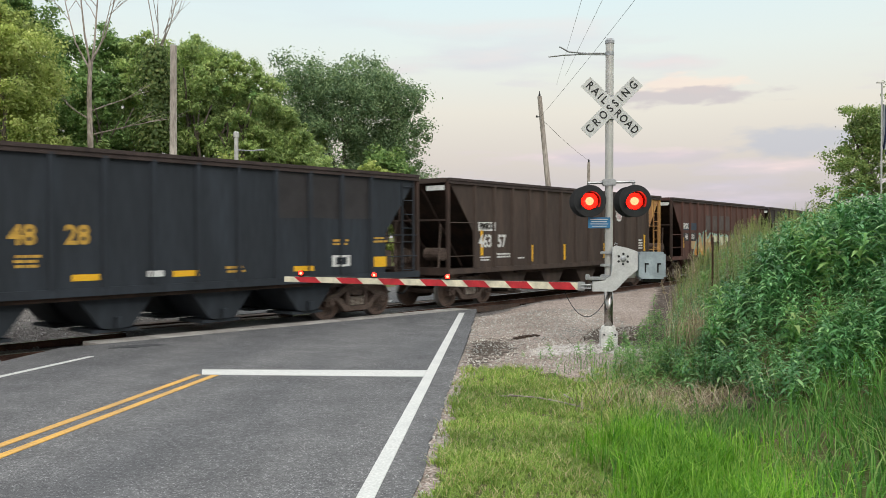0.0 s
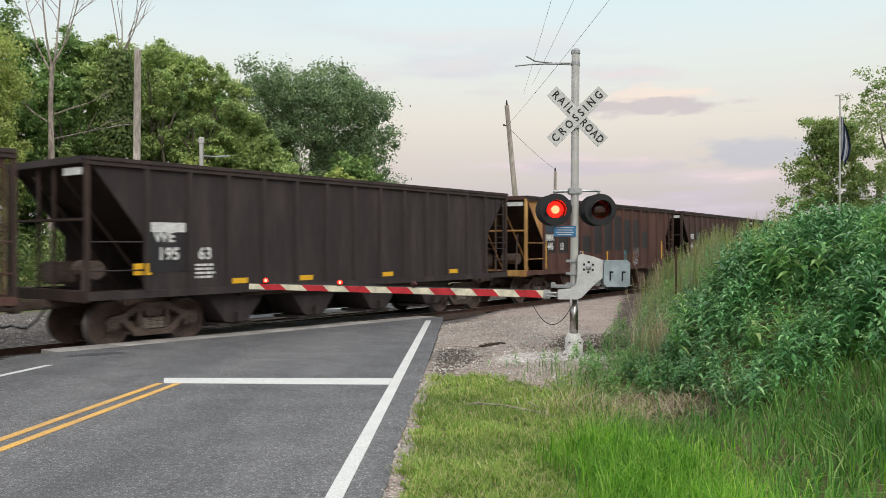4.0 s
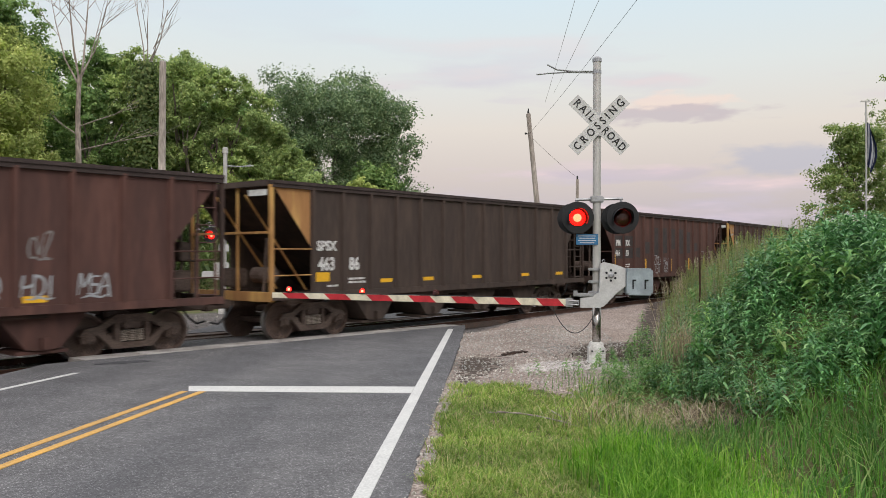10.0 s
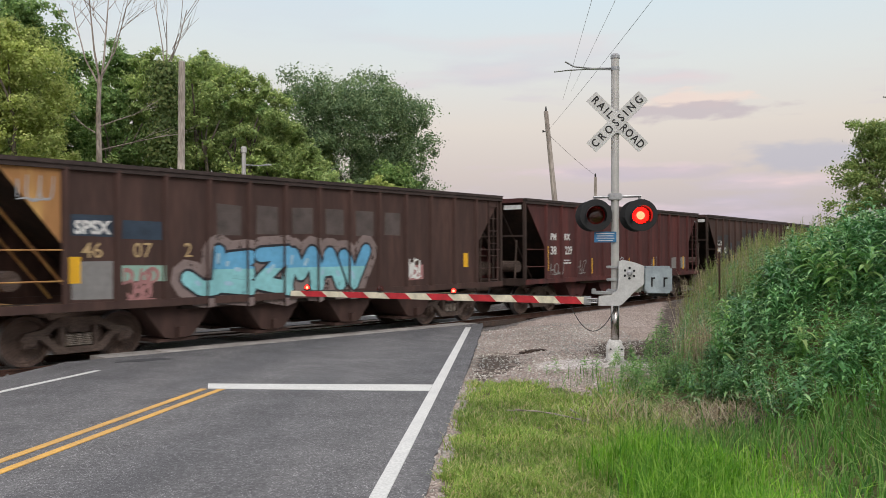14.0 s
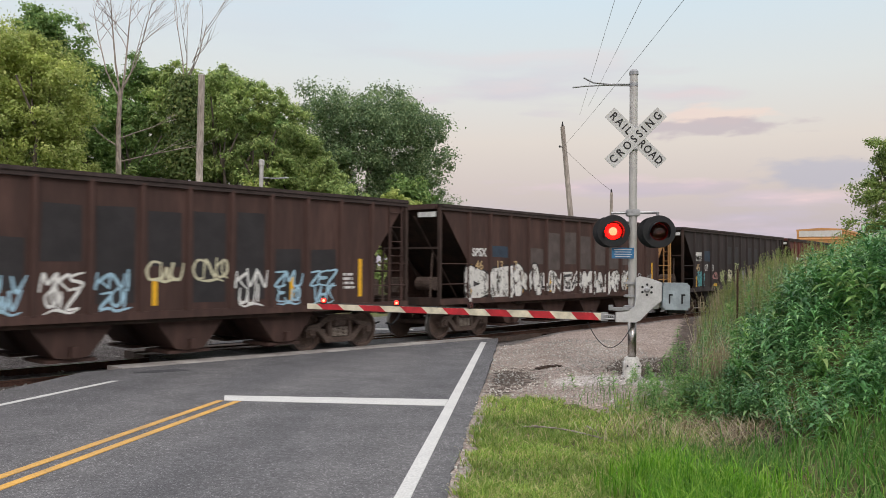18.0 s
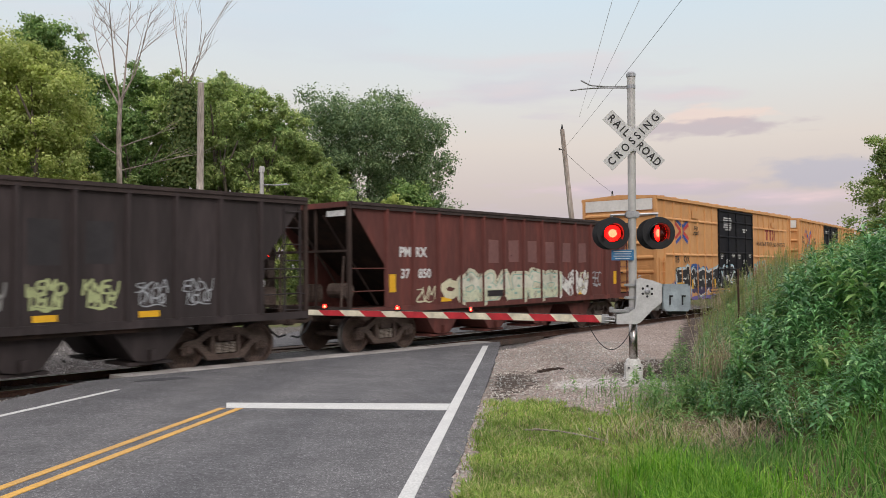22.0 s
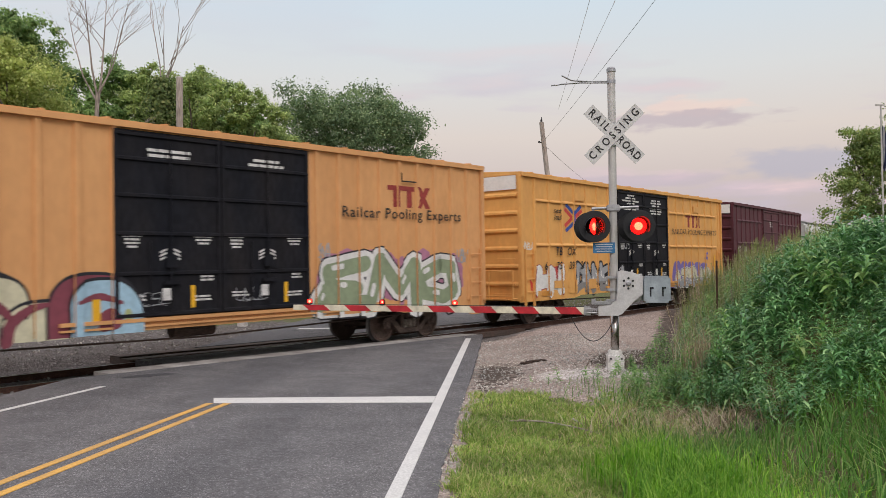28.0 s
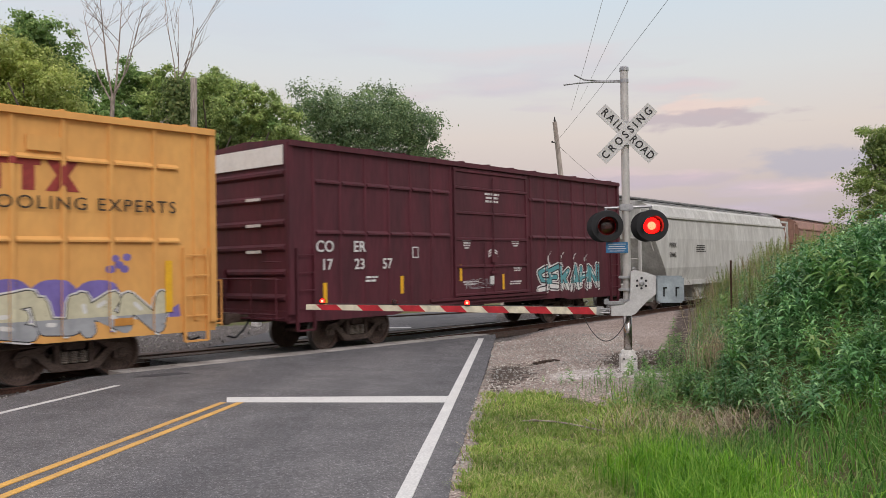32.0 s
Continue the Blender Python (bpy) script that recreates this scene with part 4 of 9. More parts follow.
M_hop_black = car_paint("black_hopper_paint", (0.034, 0.040, 0.049), (0.026, 0.03, 0.036))
M_hop_dark = car_paint("dark_brown_hopper_paint", (0.088, 0.049, 0.040), (0.062, 0.036, 0.030))
M_hop_umber = car_paint("umber_hopper_paint", (0.080, 0.056, 0.045), (0.058, 0.042, 0.035))
M_hop_brown = car_paint("brown_hopper_paint", (0.120, 0.058, 0.046), (0.082, 0.042, 0.035))
M_hop_red = car_paint("red_brown_hopper_paint", (0.125, 0.038, 0.034), (0.075, 0.03, 0.028))
M_hop_maroon = car_paint("faded_maroon_hopper_paint", (0.165, 0.052, 0.042), (0.115, 0.042, 0.035))
M_hop_grey = car_paint("charcoal_hopper_paint", (0.056, 0.043, 0.042), (0.038, 0.030, 0.029))
M_inside = car_paint("sooty_slope_sheet", (0.060, 0.036, 0.028), (0.035, 0.025, 0.02), 0.9)
# coal grime, with the shade of the unlit car ends put into the colour
M_grime_shade = car_paint("grimed_shaded_end_frame", (0.072, 0.046, 0.038), (0.045, 0.032, 0.027), 0.9)
M_end_yellow = car_paint("faded_yellow_end", (0.60, 0.36, 0.12), (0.36, 0.18, 0.07))
def smooth_paint(name, base, dirt):
    """Boxcar enamel, slightly faded in soft upright patches."""
    return material(name, base, 0.6, 0.0, var=0.04, scale=0.8, fine=7, bump=0.02, second=dirt, amount=0.45, stretch=(1, 1, 0.5), spec=0.25)


M_ochre = smooth_paint("faded_ochre_boxcar_paint", (0.67, 0.344, 0.14), (0.575, 0.283, 0.112))
M_ochre2 = smooth_paint("bright_ochre_boxcar_paint", (0.74, 0.385, 0.115), (0.64, 0.315, 0.095))
M_door = material("black_plug_door", (0.011, 0.012, 0.016), 0.7, 0.0, var=0.2, scale=0.9, fine=9, bump=0.05, second=(0.02, 0.018, 0.019), amount=0.5, stretch=(1.3, 1.3, 0.55), spec=0.12)
M_box_maroon = car_paint("maroon_boxcar_paint", (0.105, 0.026, 0.035), (0.075, 0.024, 0.03), 0.55, 0.4)
M_tail = car_paint("faded_brown_covered_hopper_paint", (0.36, 0.2, 0.15), (0.27, 0.15, 0.115), 0.6, 0.4)
M_cover_grey = car_paint("pale_grey_covered_hopper_paint", (0.58, 0.575, 0.54), (0.45, 0.44, 0.41), 0.6, 0.4)
M_endwhite = material("white_end_panel", (0.74, 0.71, 0.66), 0.6, var=0.05, scale=1.5, fine=12, bump=0.02, second=(0.62, 0.58, 0.53), amount=0.3)
M_stencil = material("white_stencil", (0.70, 0.69, 0.66), 0.7, var=0.15, scale=6, fine=30, bump=0, second=(0.5, 0.48, 0.46), amount=0.4)
M_stencil_y = material("yellow_stencil", (0.62, 0.36, 0.06), 0.7, var=0.15, bump=0)
M_stencil_k = material("black_stencil", (0.03, 0.025, 0.02), 0.7, var=0.15, bump=0)
M_stencil_r = material("red_emblem", (0.35, 0.05, 0.04), 0.7, var=0.15, bump=0)
M_reflect = material("yellow_reflector", (0.80, 0.44, 0.02), 0.45, var=0.08, bump=0, second=(0.7, 0.36, 0.02), amount=0.3)
M_patch_k = material("dark_repaint", (0.030, 0.026, 0.027), 0.65, var=0.15, scale=3, bump=0.02)
M_patch_d = material("charcoal_repaint", (0.052, 0.040, 0.038), 0.75, var=0.15, scale=3, bump=0.02)
M_patch_g = material("grey_brown_repaint", (0.105, 0.082, 0.074), 0.8, var=0.15, scale=3, bump=0.02)
M_patch_b = material("blue_grey_repaint", (0.035, 0.055, 0.082), 0.7, var=0.15, scale=3, bump=0.02)
SPRAY = {}


def spray(c, name, wear=0.3):
    """Sprayed paint, flaked off in small ragged spots; wear: 0.3 is sound, 0.5 half gone."""
    if name not in SPRAY:
        m = SPRAY[name] = material("spray_" + name, c, 0.6, var=0.08, scale=1.2, fine=8, bump=0, second=tuple(v * 0.78 for v in c), amount=0.4)
        n, l = m.node_tree.nodes, m.node_tree.links
        tc, mp, no = n.new("ShaderNodeTexCoord"), n.new("ShaderNodeMapping"), n.new("ShaderNodeTexNoise")
        mp.inputs["Scale"].default_value = (1.0, 1.0, 0.6)
        no.inputs["Scale"].default_value, no.inputs["Detail"].default_value, no.inputs["Roughness"].default_value = 4.5, 8, 0.72
        r = ramp_node(n, [(wear, (0, 0, 0)), (wear + 0.07, (1, 1, 1))])
        l.new(tc.outputs["Object"], mp.inputs[0])
        l.new(mp.outputs[0], no.inputs["Vector"])
        l.new(no.outputs[0], r.inputs[0])
        l.new(r.outputs[0], n["Principled BSDF"].inputs["Alpha"])
    return SPRAY[name]


S_white, S_black = spray((0.74, 0.73, 0.69), "white"), spray((0.02, 0.02, 0.025), "black")
S_blue, S_purple, S_red = spray((0.03, 0.09, 0.30), "blue"), spray((0.20, 0.15, 0.42), "purple"), spray((0.32, 0.05, 0.06), "dark_red")
S_cream, S_mint, S_pink = spray((0.62, 0.58, 0.40), "cream"), spray((0.30, 0.47, 0.38), "mint"), spray((0.42, 0.20, 0.19), "dusty_pink")
S_orange, S_silver, S_sky = spray((0.62, 0.27, 0.05), "orange"), spray((0.36, 0.37, 0.38), "silver"), spray((0.36, 0.55, 0.66), "pale_blue")
S_sage, S_maroon, S_grey = spray((0.27, 0.33, 0.20), "sage"), spray((0.23, 0.055, 0.075), "maroon"), spray((0.24, 0.23, 0.22), "faded_grey")
S_lime, S_teal, S_tan = spray((0.42, 0.46, 0.22), "lime"), spray((0.10, 0.33, 0.35), "teal"), spray((0.50, 0.35, 0.18), "tan")

S_ghost, S_ghost_k = spray((0.70, 0.68, 0.64), "worn_white", 0.42), spray((0.04, 0.035, 0.035), "worn_black", 0.44)
S_haze = spray((0.24, 0.18, 0.165), "dusty_overspray", 0.36)

WHEEL_R = 0.457
SIDE = facing(0, 0, 0, (-1, 0, 0))       # on the side towards the crossing signal, words read towards the rear


def clip_x(poly, a, b):
    for sign, lim in ((1, a), (-1, -b)):
        out = []
        for i, q in enumerate(poly):
            r = poly[(i + 1) % len(poly)]
            dq, dr = sign * q[0] - lim, sign * r[0] - lim
            if dq >= 0:
                out.append(q)
            if dq * dr < 0:
                t = dq / (dq - dr)
                out.append((q[0] + t * (r[0] - q[0]), q[1] + t * (r[1] - q[1])))
        poly = out
        if len(poly) < 3:
            return []
    return poly


class Side:
    """The side of a car: flat sheet with posts standing proud of it. Paint laid on it follows both. u runs from the front end to the rear."""

    def __init__(self, half, sheet, proud, posts, width, post_z, door=None):
        self.half, self.sheet, self.post_z = half, sheet, post_z
        cuts, at = [], -50.0
        for c in posts:
            cuts += [(at, c - width / 2, sheet), (c - width / 2, c + width / 2, sheet + proud)]
            at = c + width / 2
        self.cuts = cuts + [(at, 50.0, sheet)]
        if door:
            d0, d1, dy = door
            out = []
            for a, b, y in self.cuts:
                out += [(p, q, v) for p, q, v in ((a, min(b, d0), y), (max(a, d0), min(b, d1), dy), (max(a, d1), b, y)) if q > p]
            self.cuts = out

    def lay(self, polys, layer):
        so = Solid()
        for n, poly in enumerate(polys):
            for a, b, y in self.cuts:
                q = clip_x(poly, a, b)
                if len(q) > 2:
                    yy = y + 0.003 + 0.0025 * layer + 0.0004 * (n % 5)
                    area = sum(q[i][0] * q[(i + 1) % len(q)][1] - q[(i + 1) % len(q)][0] * q[i][1] for i in range(len(q)))
                    if area < 0:
                        q = q[::-1]
                    so.add([(self.half - u, yy, z) for u, z in q], [tuple(range(len(q)))])
        return so


def stroke(a, b, w):
    """A thick stroke with rounded ends."""
    ax, ay = a
    bx, by = b
    t = math.atan2(by - ay, bx - ax)
    return [(ax + w * math.cos(t + math.pi / 2 + k * math.pi / 4), ay + w * math.sin(t + math.pi / 2 + k * math.pi / 4)) for k in range(5)] + \
           [(bx + w * math.cos(t - math.pi / 2 + k * math.pi / 4), by + w * math.sin(t - math.pi / 2 + k * math.pi / 4)) for k in range(5)]


GLYPHS = {"D": [(0, 0), (0, 1), (0.7, 0.8), (0.75, 0.3), (0, 0)], "S": [(0.8, 0.95), (0.1, 0.8), (0.2, 0.5), (0.8, 0.4), (0.7, 0.05), (0, 0.05)],
          "M": [(0, 0), (0.1, 1), (0.5, 0.35), (0.9, 1), (1, 0)], "E": [(0.8, 1), (0.05, 0.9), (0.1, 0.5), (0.7, 0.52), (0.1, 0.5), (0, 0.05), (0.85, 0)],
          "O": [(0.5, 1), (0.05, 0.7), (0.1, 0.2), (0.6, 0), (0.95, 0.35), (0.85, 0.85), (0.5, 1)], "N": [(0, 0), (0.05, 1), (0.85, 0.05), (0.9, 1)],
          "W": [(0, 1), (0.2, 0), (0.5, 0.7), (0.75, 0), (1, 1)], "A": [(0, 0), (0.45, 1), (0.9, 0), (0.7, 0.4), (0.2, 0.4)], "U": [(0, 1), (0.1, 0.1), (0.75, 0.05), (0.85, 1)],
          "J": [(0.8, 1), (0.8, 0.1), (0.3, 0), (0, 0.3)], "H": [(0, 0), (0.05, 1), (0.03, 0.5), (0.8, 0.55), (0.85, 1), (0.8, 0)], "K": [(0, 1), (0.05, 0), (0.05, 0.45), (0.8, 1), (0.3, 0.55), (0.9, 0)],
          "Z": [(0, 0.95), (0.9, 1), (0.05, 0.05), (0.95, 0)], "V": [(0, 1), (0.4, 0), (0.85, 1)], "C": [(0.9, 0.9), (0.3, 1), (0, 0.5), (0.3, 0), (0.9, 0.1)], "I": [(0.3, 1), (0.4, 0)],
          "Q": [(0.5, 1), (0, 0.6), (0.3, 0.1), (0.9, 0.3), (0.8, 0.9), (0.5, 1), (0.5, 0.4), (1, 0)]}


def piece(side, parent, u0, u1, z0, z1, shapes, layers, fat, seed=0, label="", cloud=None, specks=0, lower=None):
    """A sprayed piece: letter shapes between u0 and u1 in layers of (paint, extra width), the widest first."""
    rnd = random.Random(seed)
    n = len(shapes)
    w = (u1 - u0) / n
    lines = []
    for i, ch in enumerate(shapes):
        zz0, zz1 = z0 + rnd.uniform(0, 0.08) * (z1 - z0), z1 - rnd.uniform(0, 0.14) * (z1 - z0)
        pts = [(u0 + w * (i - 0.02 + 1.0 * a + rnd.uniform(-0.1, 0.1)), zz0 + (zz1 - zz0) * (0.08 + 0.84 * b + rnd.uniform(-0.09, 0.09))) for a, b in GLYPHS[ch]]
        lines += list(zip(pts, pts[1:]))
    root = None
    if cloud:
        blobs = []
        for k in range(n * 2 + 2):
            cx, cz = u0 + (u1 - u0) * (k + 0.5) / (n * 2 + 2), z0 + (z1 - z0) * rnd.uniform(0.35, 0.75)
            r = (z1 - z0) * rnd.uniform(0.42, 0.62)
            blobs.append([(cx + r * 0.9 * math.cos(t) * rnd.uniform(0.85, 1.1), max(z0 - 0.02, cz + r * math.sin(t) * rnd.uniform(0.85, 1.1))) for t in [2 * math.pi * q / 14 for q in range(14)]])
        root = part("graffiti", side.lay(blobs, 0.2), cloud, parent, label or "sprayed graffiti piece")
    for k, (mat, extra) in enumerate(layers):
        ob = part("graffiti" if root is None else "graffiti_layer", side.lay([stroke(a, b, fat + extra) for a, b in lines], k + 1.6), mat, root or parent, label if root is None else "")
        root = root or ob
    if lower:
        mat, share = lower
        polys = []
        for a, b in lines:
            low = clip_x([(v, u) for u, v in stroke(a, b, fat + layers[-1][1])], z0 - 1.0, z0 + share * (z1 - z0))
            if low:
                polys.append([(u, v) for v, u in low])
        part("graffiti_layer", side.lay(polys, len(layers) + 1.3), mat, root)
    if specks:
        hi = []
        for a, b in lines[::2]:
            t = rnd.uniform(0.1, 0.7)
            p = (a[0] + (b[0] - a[0]) * t, a[1] + (b[1] - a[1]) * t)
            q = (a[0] + (b[0] - a[0]) * (t + 0.2), a[1] + (b[1] - a[1]) * (t + 0.2))
            hi.append(stroke((p[0], p[1] + fat * 0.3), (q[0], q[1] + fat * 0.3), fat * 0.28))
        part("graffiti_layer", side.lay(hi, len(layers) + 2), specks, root)
    return root


def ribbon(pts, w0, w1, w2):
    """A curved brush stroke through the points, of width w0, w1, w2 at its start, middle and end."""
    q = [pts[0]] + list(pts) + [pts[-1]]
    c = []
    for i in range(1, len(q) - 2):
        for s in range(4):
            t = s / 4
            c.append(tuple(0.5 * (2 * q[i][k] + (q[i + 1][k] - q[i - 1][k]) * t + (2 * q[i - 1][k] - 5 * q[i][k] + 4 * q[i + 1][k] - q[i + 2][k]) * t * t
                                  + (3 * q[i][k] - q[i - 1][k] - 3 * q[i + 1][k] + q[i + 2][k]) * t ** 3) for k in (0, 1)))
    c.append(pts[-1])
    n = len(c) - 1
    width = lambda f: w0 + (w1 - w0) * 2 * f if f < 0.5 else w1 + (w2 - w1) * (2 * f - 1)
    return [stroke(c[i], c[i + 1], width((i + 0.5) / n)) for i in range(n)]


def scribble(side, parent, u, z, w, h, mat, seed, thick=0.022):
    """A quick tag: one or two rows of tight looping letters with a tail."""
    rnd = random.Random(seed)
    rows = 2 if h > 0.42 else 1
    polys, names = [], sorted(GLYPHS)
    for r in range(rows):
        hh = h / rows
        n = max(3, min(7, round(w / hh * 1.35)))
        inset = 0.12 * w * (r if rows > 1 else 0)
        ww = (w - 2 * inset) / n
        for i in range(n):
            g = GLYPHS[rnd.choice(names)]
            tall = hh * rnd.uniform(0.8, 1.15)
            zb = z + (rows - 1 - r) * hh + rnd.uniform(-0.06, 0.06) * hh
            pts = [(u + inset + ww * (i + 1.15 * a + 0.18 * b - 0.1) + rnd.uniform(-0.05, 0.05) * ww, zb + tall * b + rnd.uniform(-0.05, 0.05) * hh) for a, b in g]
            polys += ribbon(pts, thick * 0.45, thick * 0.85, thick * 0.4)
    tail = [(u + w * (0.1 + 0.8 * k / 4), z - 0.07 * h + 0.06 * h * math.sin(2.3 * k + seed)) for k in range(5)]
    polys += ribbon(tail, thick * 0.3, thick * 0.8, thick * 0.3)
    return part("graffiti", side.lay(polys, 1), mat, parent, "quick looping spray tag")


def arch(u0, u1, z0, z1, lean=0.0):
    """A rounded letter body standing on its base."""
    c, r = (u0 + u1) / 2, (u1 - u0) / 2
    return [(u1, z0)] + [(c + r * math.copysign(abs(math.cos(t)) ** 0.75, math.cos(t)) + lean * math.sin(t), z0 + (z1 - z0) * (0.35 + 0.65 * math.sin(t))) for t in [math.pi * k / 14 for k in range(15)]] + [(u0, z0)]


def rect(u0, u1, z0, z1, rag=0.0, seed=0):
    r = random.Random(seed)
    return [(u0 + r.uniform(-rag, rag), z0 + r.uniform(-rag, rag)), (u1 + r.uniform(-rag, rag), z0 + r.uniform(-rag, rag)), (u1 + r.uniform(-rag, rag), z1 + r.uniform(-rag, rag)),
            (u0 + r.uniform(-rag, rag), z1 + r.uniform(-rag, rag))]


def letters(parent, side, text, u, z, h, mat=None, bold=0.008, squeeze=1.0, slant=0.0, gap=1.0, y=None):
    """Stencilled words whose middle is at u, z."""
    y = side.sheet if y is None else y
    return part("lettering", words(text, h, mat or M_stencil, bold, squeeze, slant, gap), None, parent, "stencilled marking " + text,
                at=Matrix.Translation((side.half - u, y + 0.008, z)) @ SIDE)


def bars(parent, side, u, z, w, rows, h=0.045, mat=None, y=None):
    """Small unreadable stencil lines."""
    so = Solid()
    yy = (side.sheet if y is None else y) + 0.006
    rnd = random.Random(int(u * 100) + int(z * 10))
    for k in range(rows):
        a, b = rnd.uniform(0, 0.12) * w, w * rnd.uniform(0.8, 1)
        zz = z - k * h * 1.7
        while a < b - 0.5 * h:
            e = min(b, a + h * rnd.uniform(1.2, 4.5))
            so.add([(side.half - u - a, yy, zz), (side.half - u - e, yy, zz), (side.half - u - e, yy, zz + h), (side.half - u - a, yy, zz + h)], [(0, 1, 2, 3)])
            a = e + 0.55 * h
    return part("stencil_mark", so, mat or M_stencil, parent)


def notice_block(parent, uc, z, widths, h, half, y):
    """Centred lines of small unreadable stencilled words."""
    so, rnd = Solid(), random.Random(int(uc * 100 + z * 10))
    for k, w in enumerate(widths):
        a, zz = uc - w / 2, z - k * h * 1.75
        while a < uc + w / 2 - 0.4 * h:
            e = min(uc + w / 2, a + h * rnd.uniform(1.5, 6.0))
            so.add([(half - a, y, zz), (half - e, y, zz), (half - e, y, zz + h), (half - a, y, zz + h)], [(0, 1, 2, 3)])
            a = e + 0.5 * h
    return part("stencil_mark", so, M_stencil, parent)


# shared running gear
def wheel_mesh():
    so = Solid()
    for sy in (-1, 1):
        m = facing(0, sy * 0.69, 0, (-sy, 0, 0))
        so.lathe([(0.07, -0.04), (0.16, -0.03), (0.36, -0.02), (WHEEL_R + 0.026, -0.02), (WHEEL_R + 0.026, 0.01), (WHEEL_R, 0.025), (WHEEL_R - 0.004, 0.115), (0.39, 0.115), (0.37, 0.06), (0.30, 0.045),
                  (0.15, 0.05), (0.11, 0.10), (0.085, 0.16)], 28, m)
    so.tube([(0, -0.8, 0), (0, 0.8, 0)], 0.075, 12)
    me = so.mesh("wheelset", M_wheel)
    me.materials.append(M_tread)
    for p in me.polygons:
        c = p.center
        r = math.hypot(c.x, c.z)
        if r > 0.425:
            p.material_index = 1
    return me


def cap_mesh():
    so = Solid().lathe([(0.085, 0), (0.095, 0.03), (0.095, 0.10), (0.07, 0.12)], 12, facing(0, 0.93, 0, (-1, 0, 0)))
    for k in range(3):
        a = 2 * math.pi * k / 3
        so.box(0.05 * math.cos(a) - 0.016, 0.05 * math.cos(a) + 0.016, 1.04, 1.065, 0.05 * math.sin(a) - 0.016, 0.05 * math.sin(a) + 0.016)
    return so.mesh("bearing_cap", M_truck)


def frame_mesh():
    """Cast side frame with its openings, swept along y."""
    so = Solid()
    y0, y1 = -0.07, 0.07
    so.prism([(-1.08, 0.50), (-0.98, 0.62), (-0.70, 0.66), (-0.36, 0.86), (0.36, 0.86), (0.70, 0.66), (0.98, 0.62), (1.08, 0.50), (0.98, 0.44), (0.72, 0.50), (0.40, 0.70), (-0.40, 0.70), (-0.72, 0.50), (-0.98, 0.44)], "y", y0, y1)
    so.prism([(-0.74, 0.52), (-0.60, 0.56), (-0.34, 0.32), (0.34, 0.32), (0.60, 0.56), (0.74, 0.52), (0.42, 0.20), (-0.42, 0.20)], "y", y0 + 0.002, y1 - 0.002)
    for sx in (-1, 1):
        so.box(sx * 0.31 - 0.05, sx * 0.31 + 0.05, y0 + 0.004, y1 - 0.004, 0.30, 0.72)
        so.box(sx * 0.889 - 0.13, sx * 0.889 + 0.13, y0 + 0.01, y1 - 0.01, 0.34, 0.58)
    return so.mesh("side_frame", M_truck)


def spring_mesh():
    prof = []
    for k in range(7):
        prof += [(0.062, 0.335 + 0.034 * k), (0.078, 0.352 + 0.034 * k)]
    return Solid().lathe(prof, 10).mesh("spring", M_spring)


def bolster_mesh():
    so = Solid().soft_box(-0.2, 0.2, -1.02, 1.02, 0.58, 0.78, 0.03).soft_box(-0.25, 0.25, -0.3, 0.3, 0.75, 0.90, 0.03)
    for sx in (-1, 1):
        so.box(sx * 0.36 - 0.05, sx * 0.36 + 0.05, -0.85, 0.85, 0.40, 0.50)
    return so.mesh("bolster", M_truck)


M_spring = material("light_spring_steel", (0.30, 0.25, 0.21), 0.7, 0.1, var=0.3, bump=0.2)
RUN = {"wheelset": wheel_mesh(), "cap": cap_mesh(), "frame": frame_mesh(), "spring": spring_mesh(), "bolster": bolster_mesh()}
WHEELSETS = []


def truck(car, x):
    """A two-axle truck: side frames, springs, bolster and turning wheelsets."""
    tr = part("truck", RUN["bolster"], None, car, at=pose(x, 0, 0))
    for sy in (-0.93, 0.93):
        part("side_frame", RUN["frame"], None, tr, at=pose(0, sy, 0))
        for sx in (-0.17, 0.0, 0.17):
            part("spring", RUN["spring"], None, tr, at=pose(sx, sy * 1.02, 0))
    for sx in (-0.889, 0.889):
        w = part("wheelset", RUN["wheelset"], None, tr, at=pose(sx, 0, WHEEL_R))
        WHEELSETS.append(w)
        part("bearing_cap", RUN["cap"], None, tr, at=pose(sx, 0, WHEEL_R))
    return tr


COUPLER = Solid().soft_box(-0.35, 0.62, -0.09, 0.09, 0.78, 0.98, 0.02).soft_box(0.5, 0.74, -0.14, 0.14, 0.74, 1.02, 0.04).mesh("coupler", M_truck)
HOSE = Solid().tube([(0.1, 0.25, 0.85), (0.3, 0.27, 0.6), (0.5, 0.25, 0.45), (0.68, 0.2, 0.5)], 0.025, 6).mesh("air_hose", M_black)


def couplers(car, half):
    for sx in (1, -1):
        m = pose(sx * half, 0, 0, 0, 0, 0 if sx > 0 else 180)
        part("coupler", COUPLER, None, car, at=m)
        part("air_hose", HOSE, None, car, at=m)


TRAIN = []


# open-top coal hopper ---------------------------------------------------------
HH, HTOP, HSILL = 7.15, 3.695, 1.02
END = 1.25
POSTS = [END + 0.985 * k for k in range(13)]
HS = Side(HH, 1.50, 0.075, POSTS, 0.13, None)


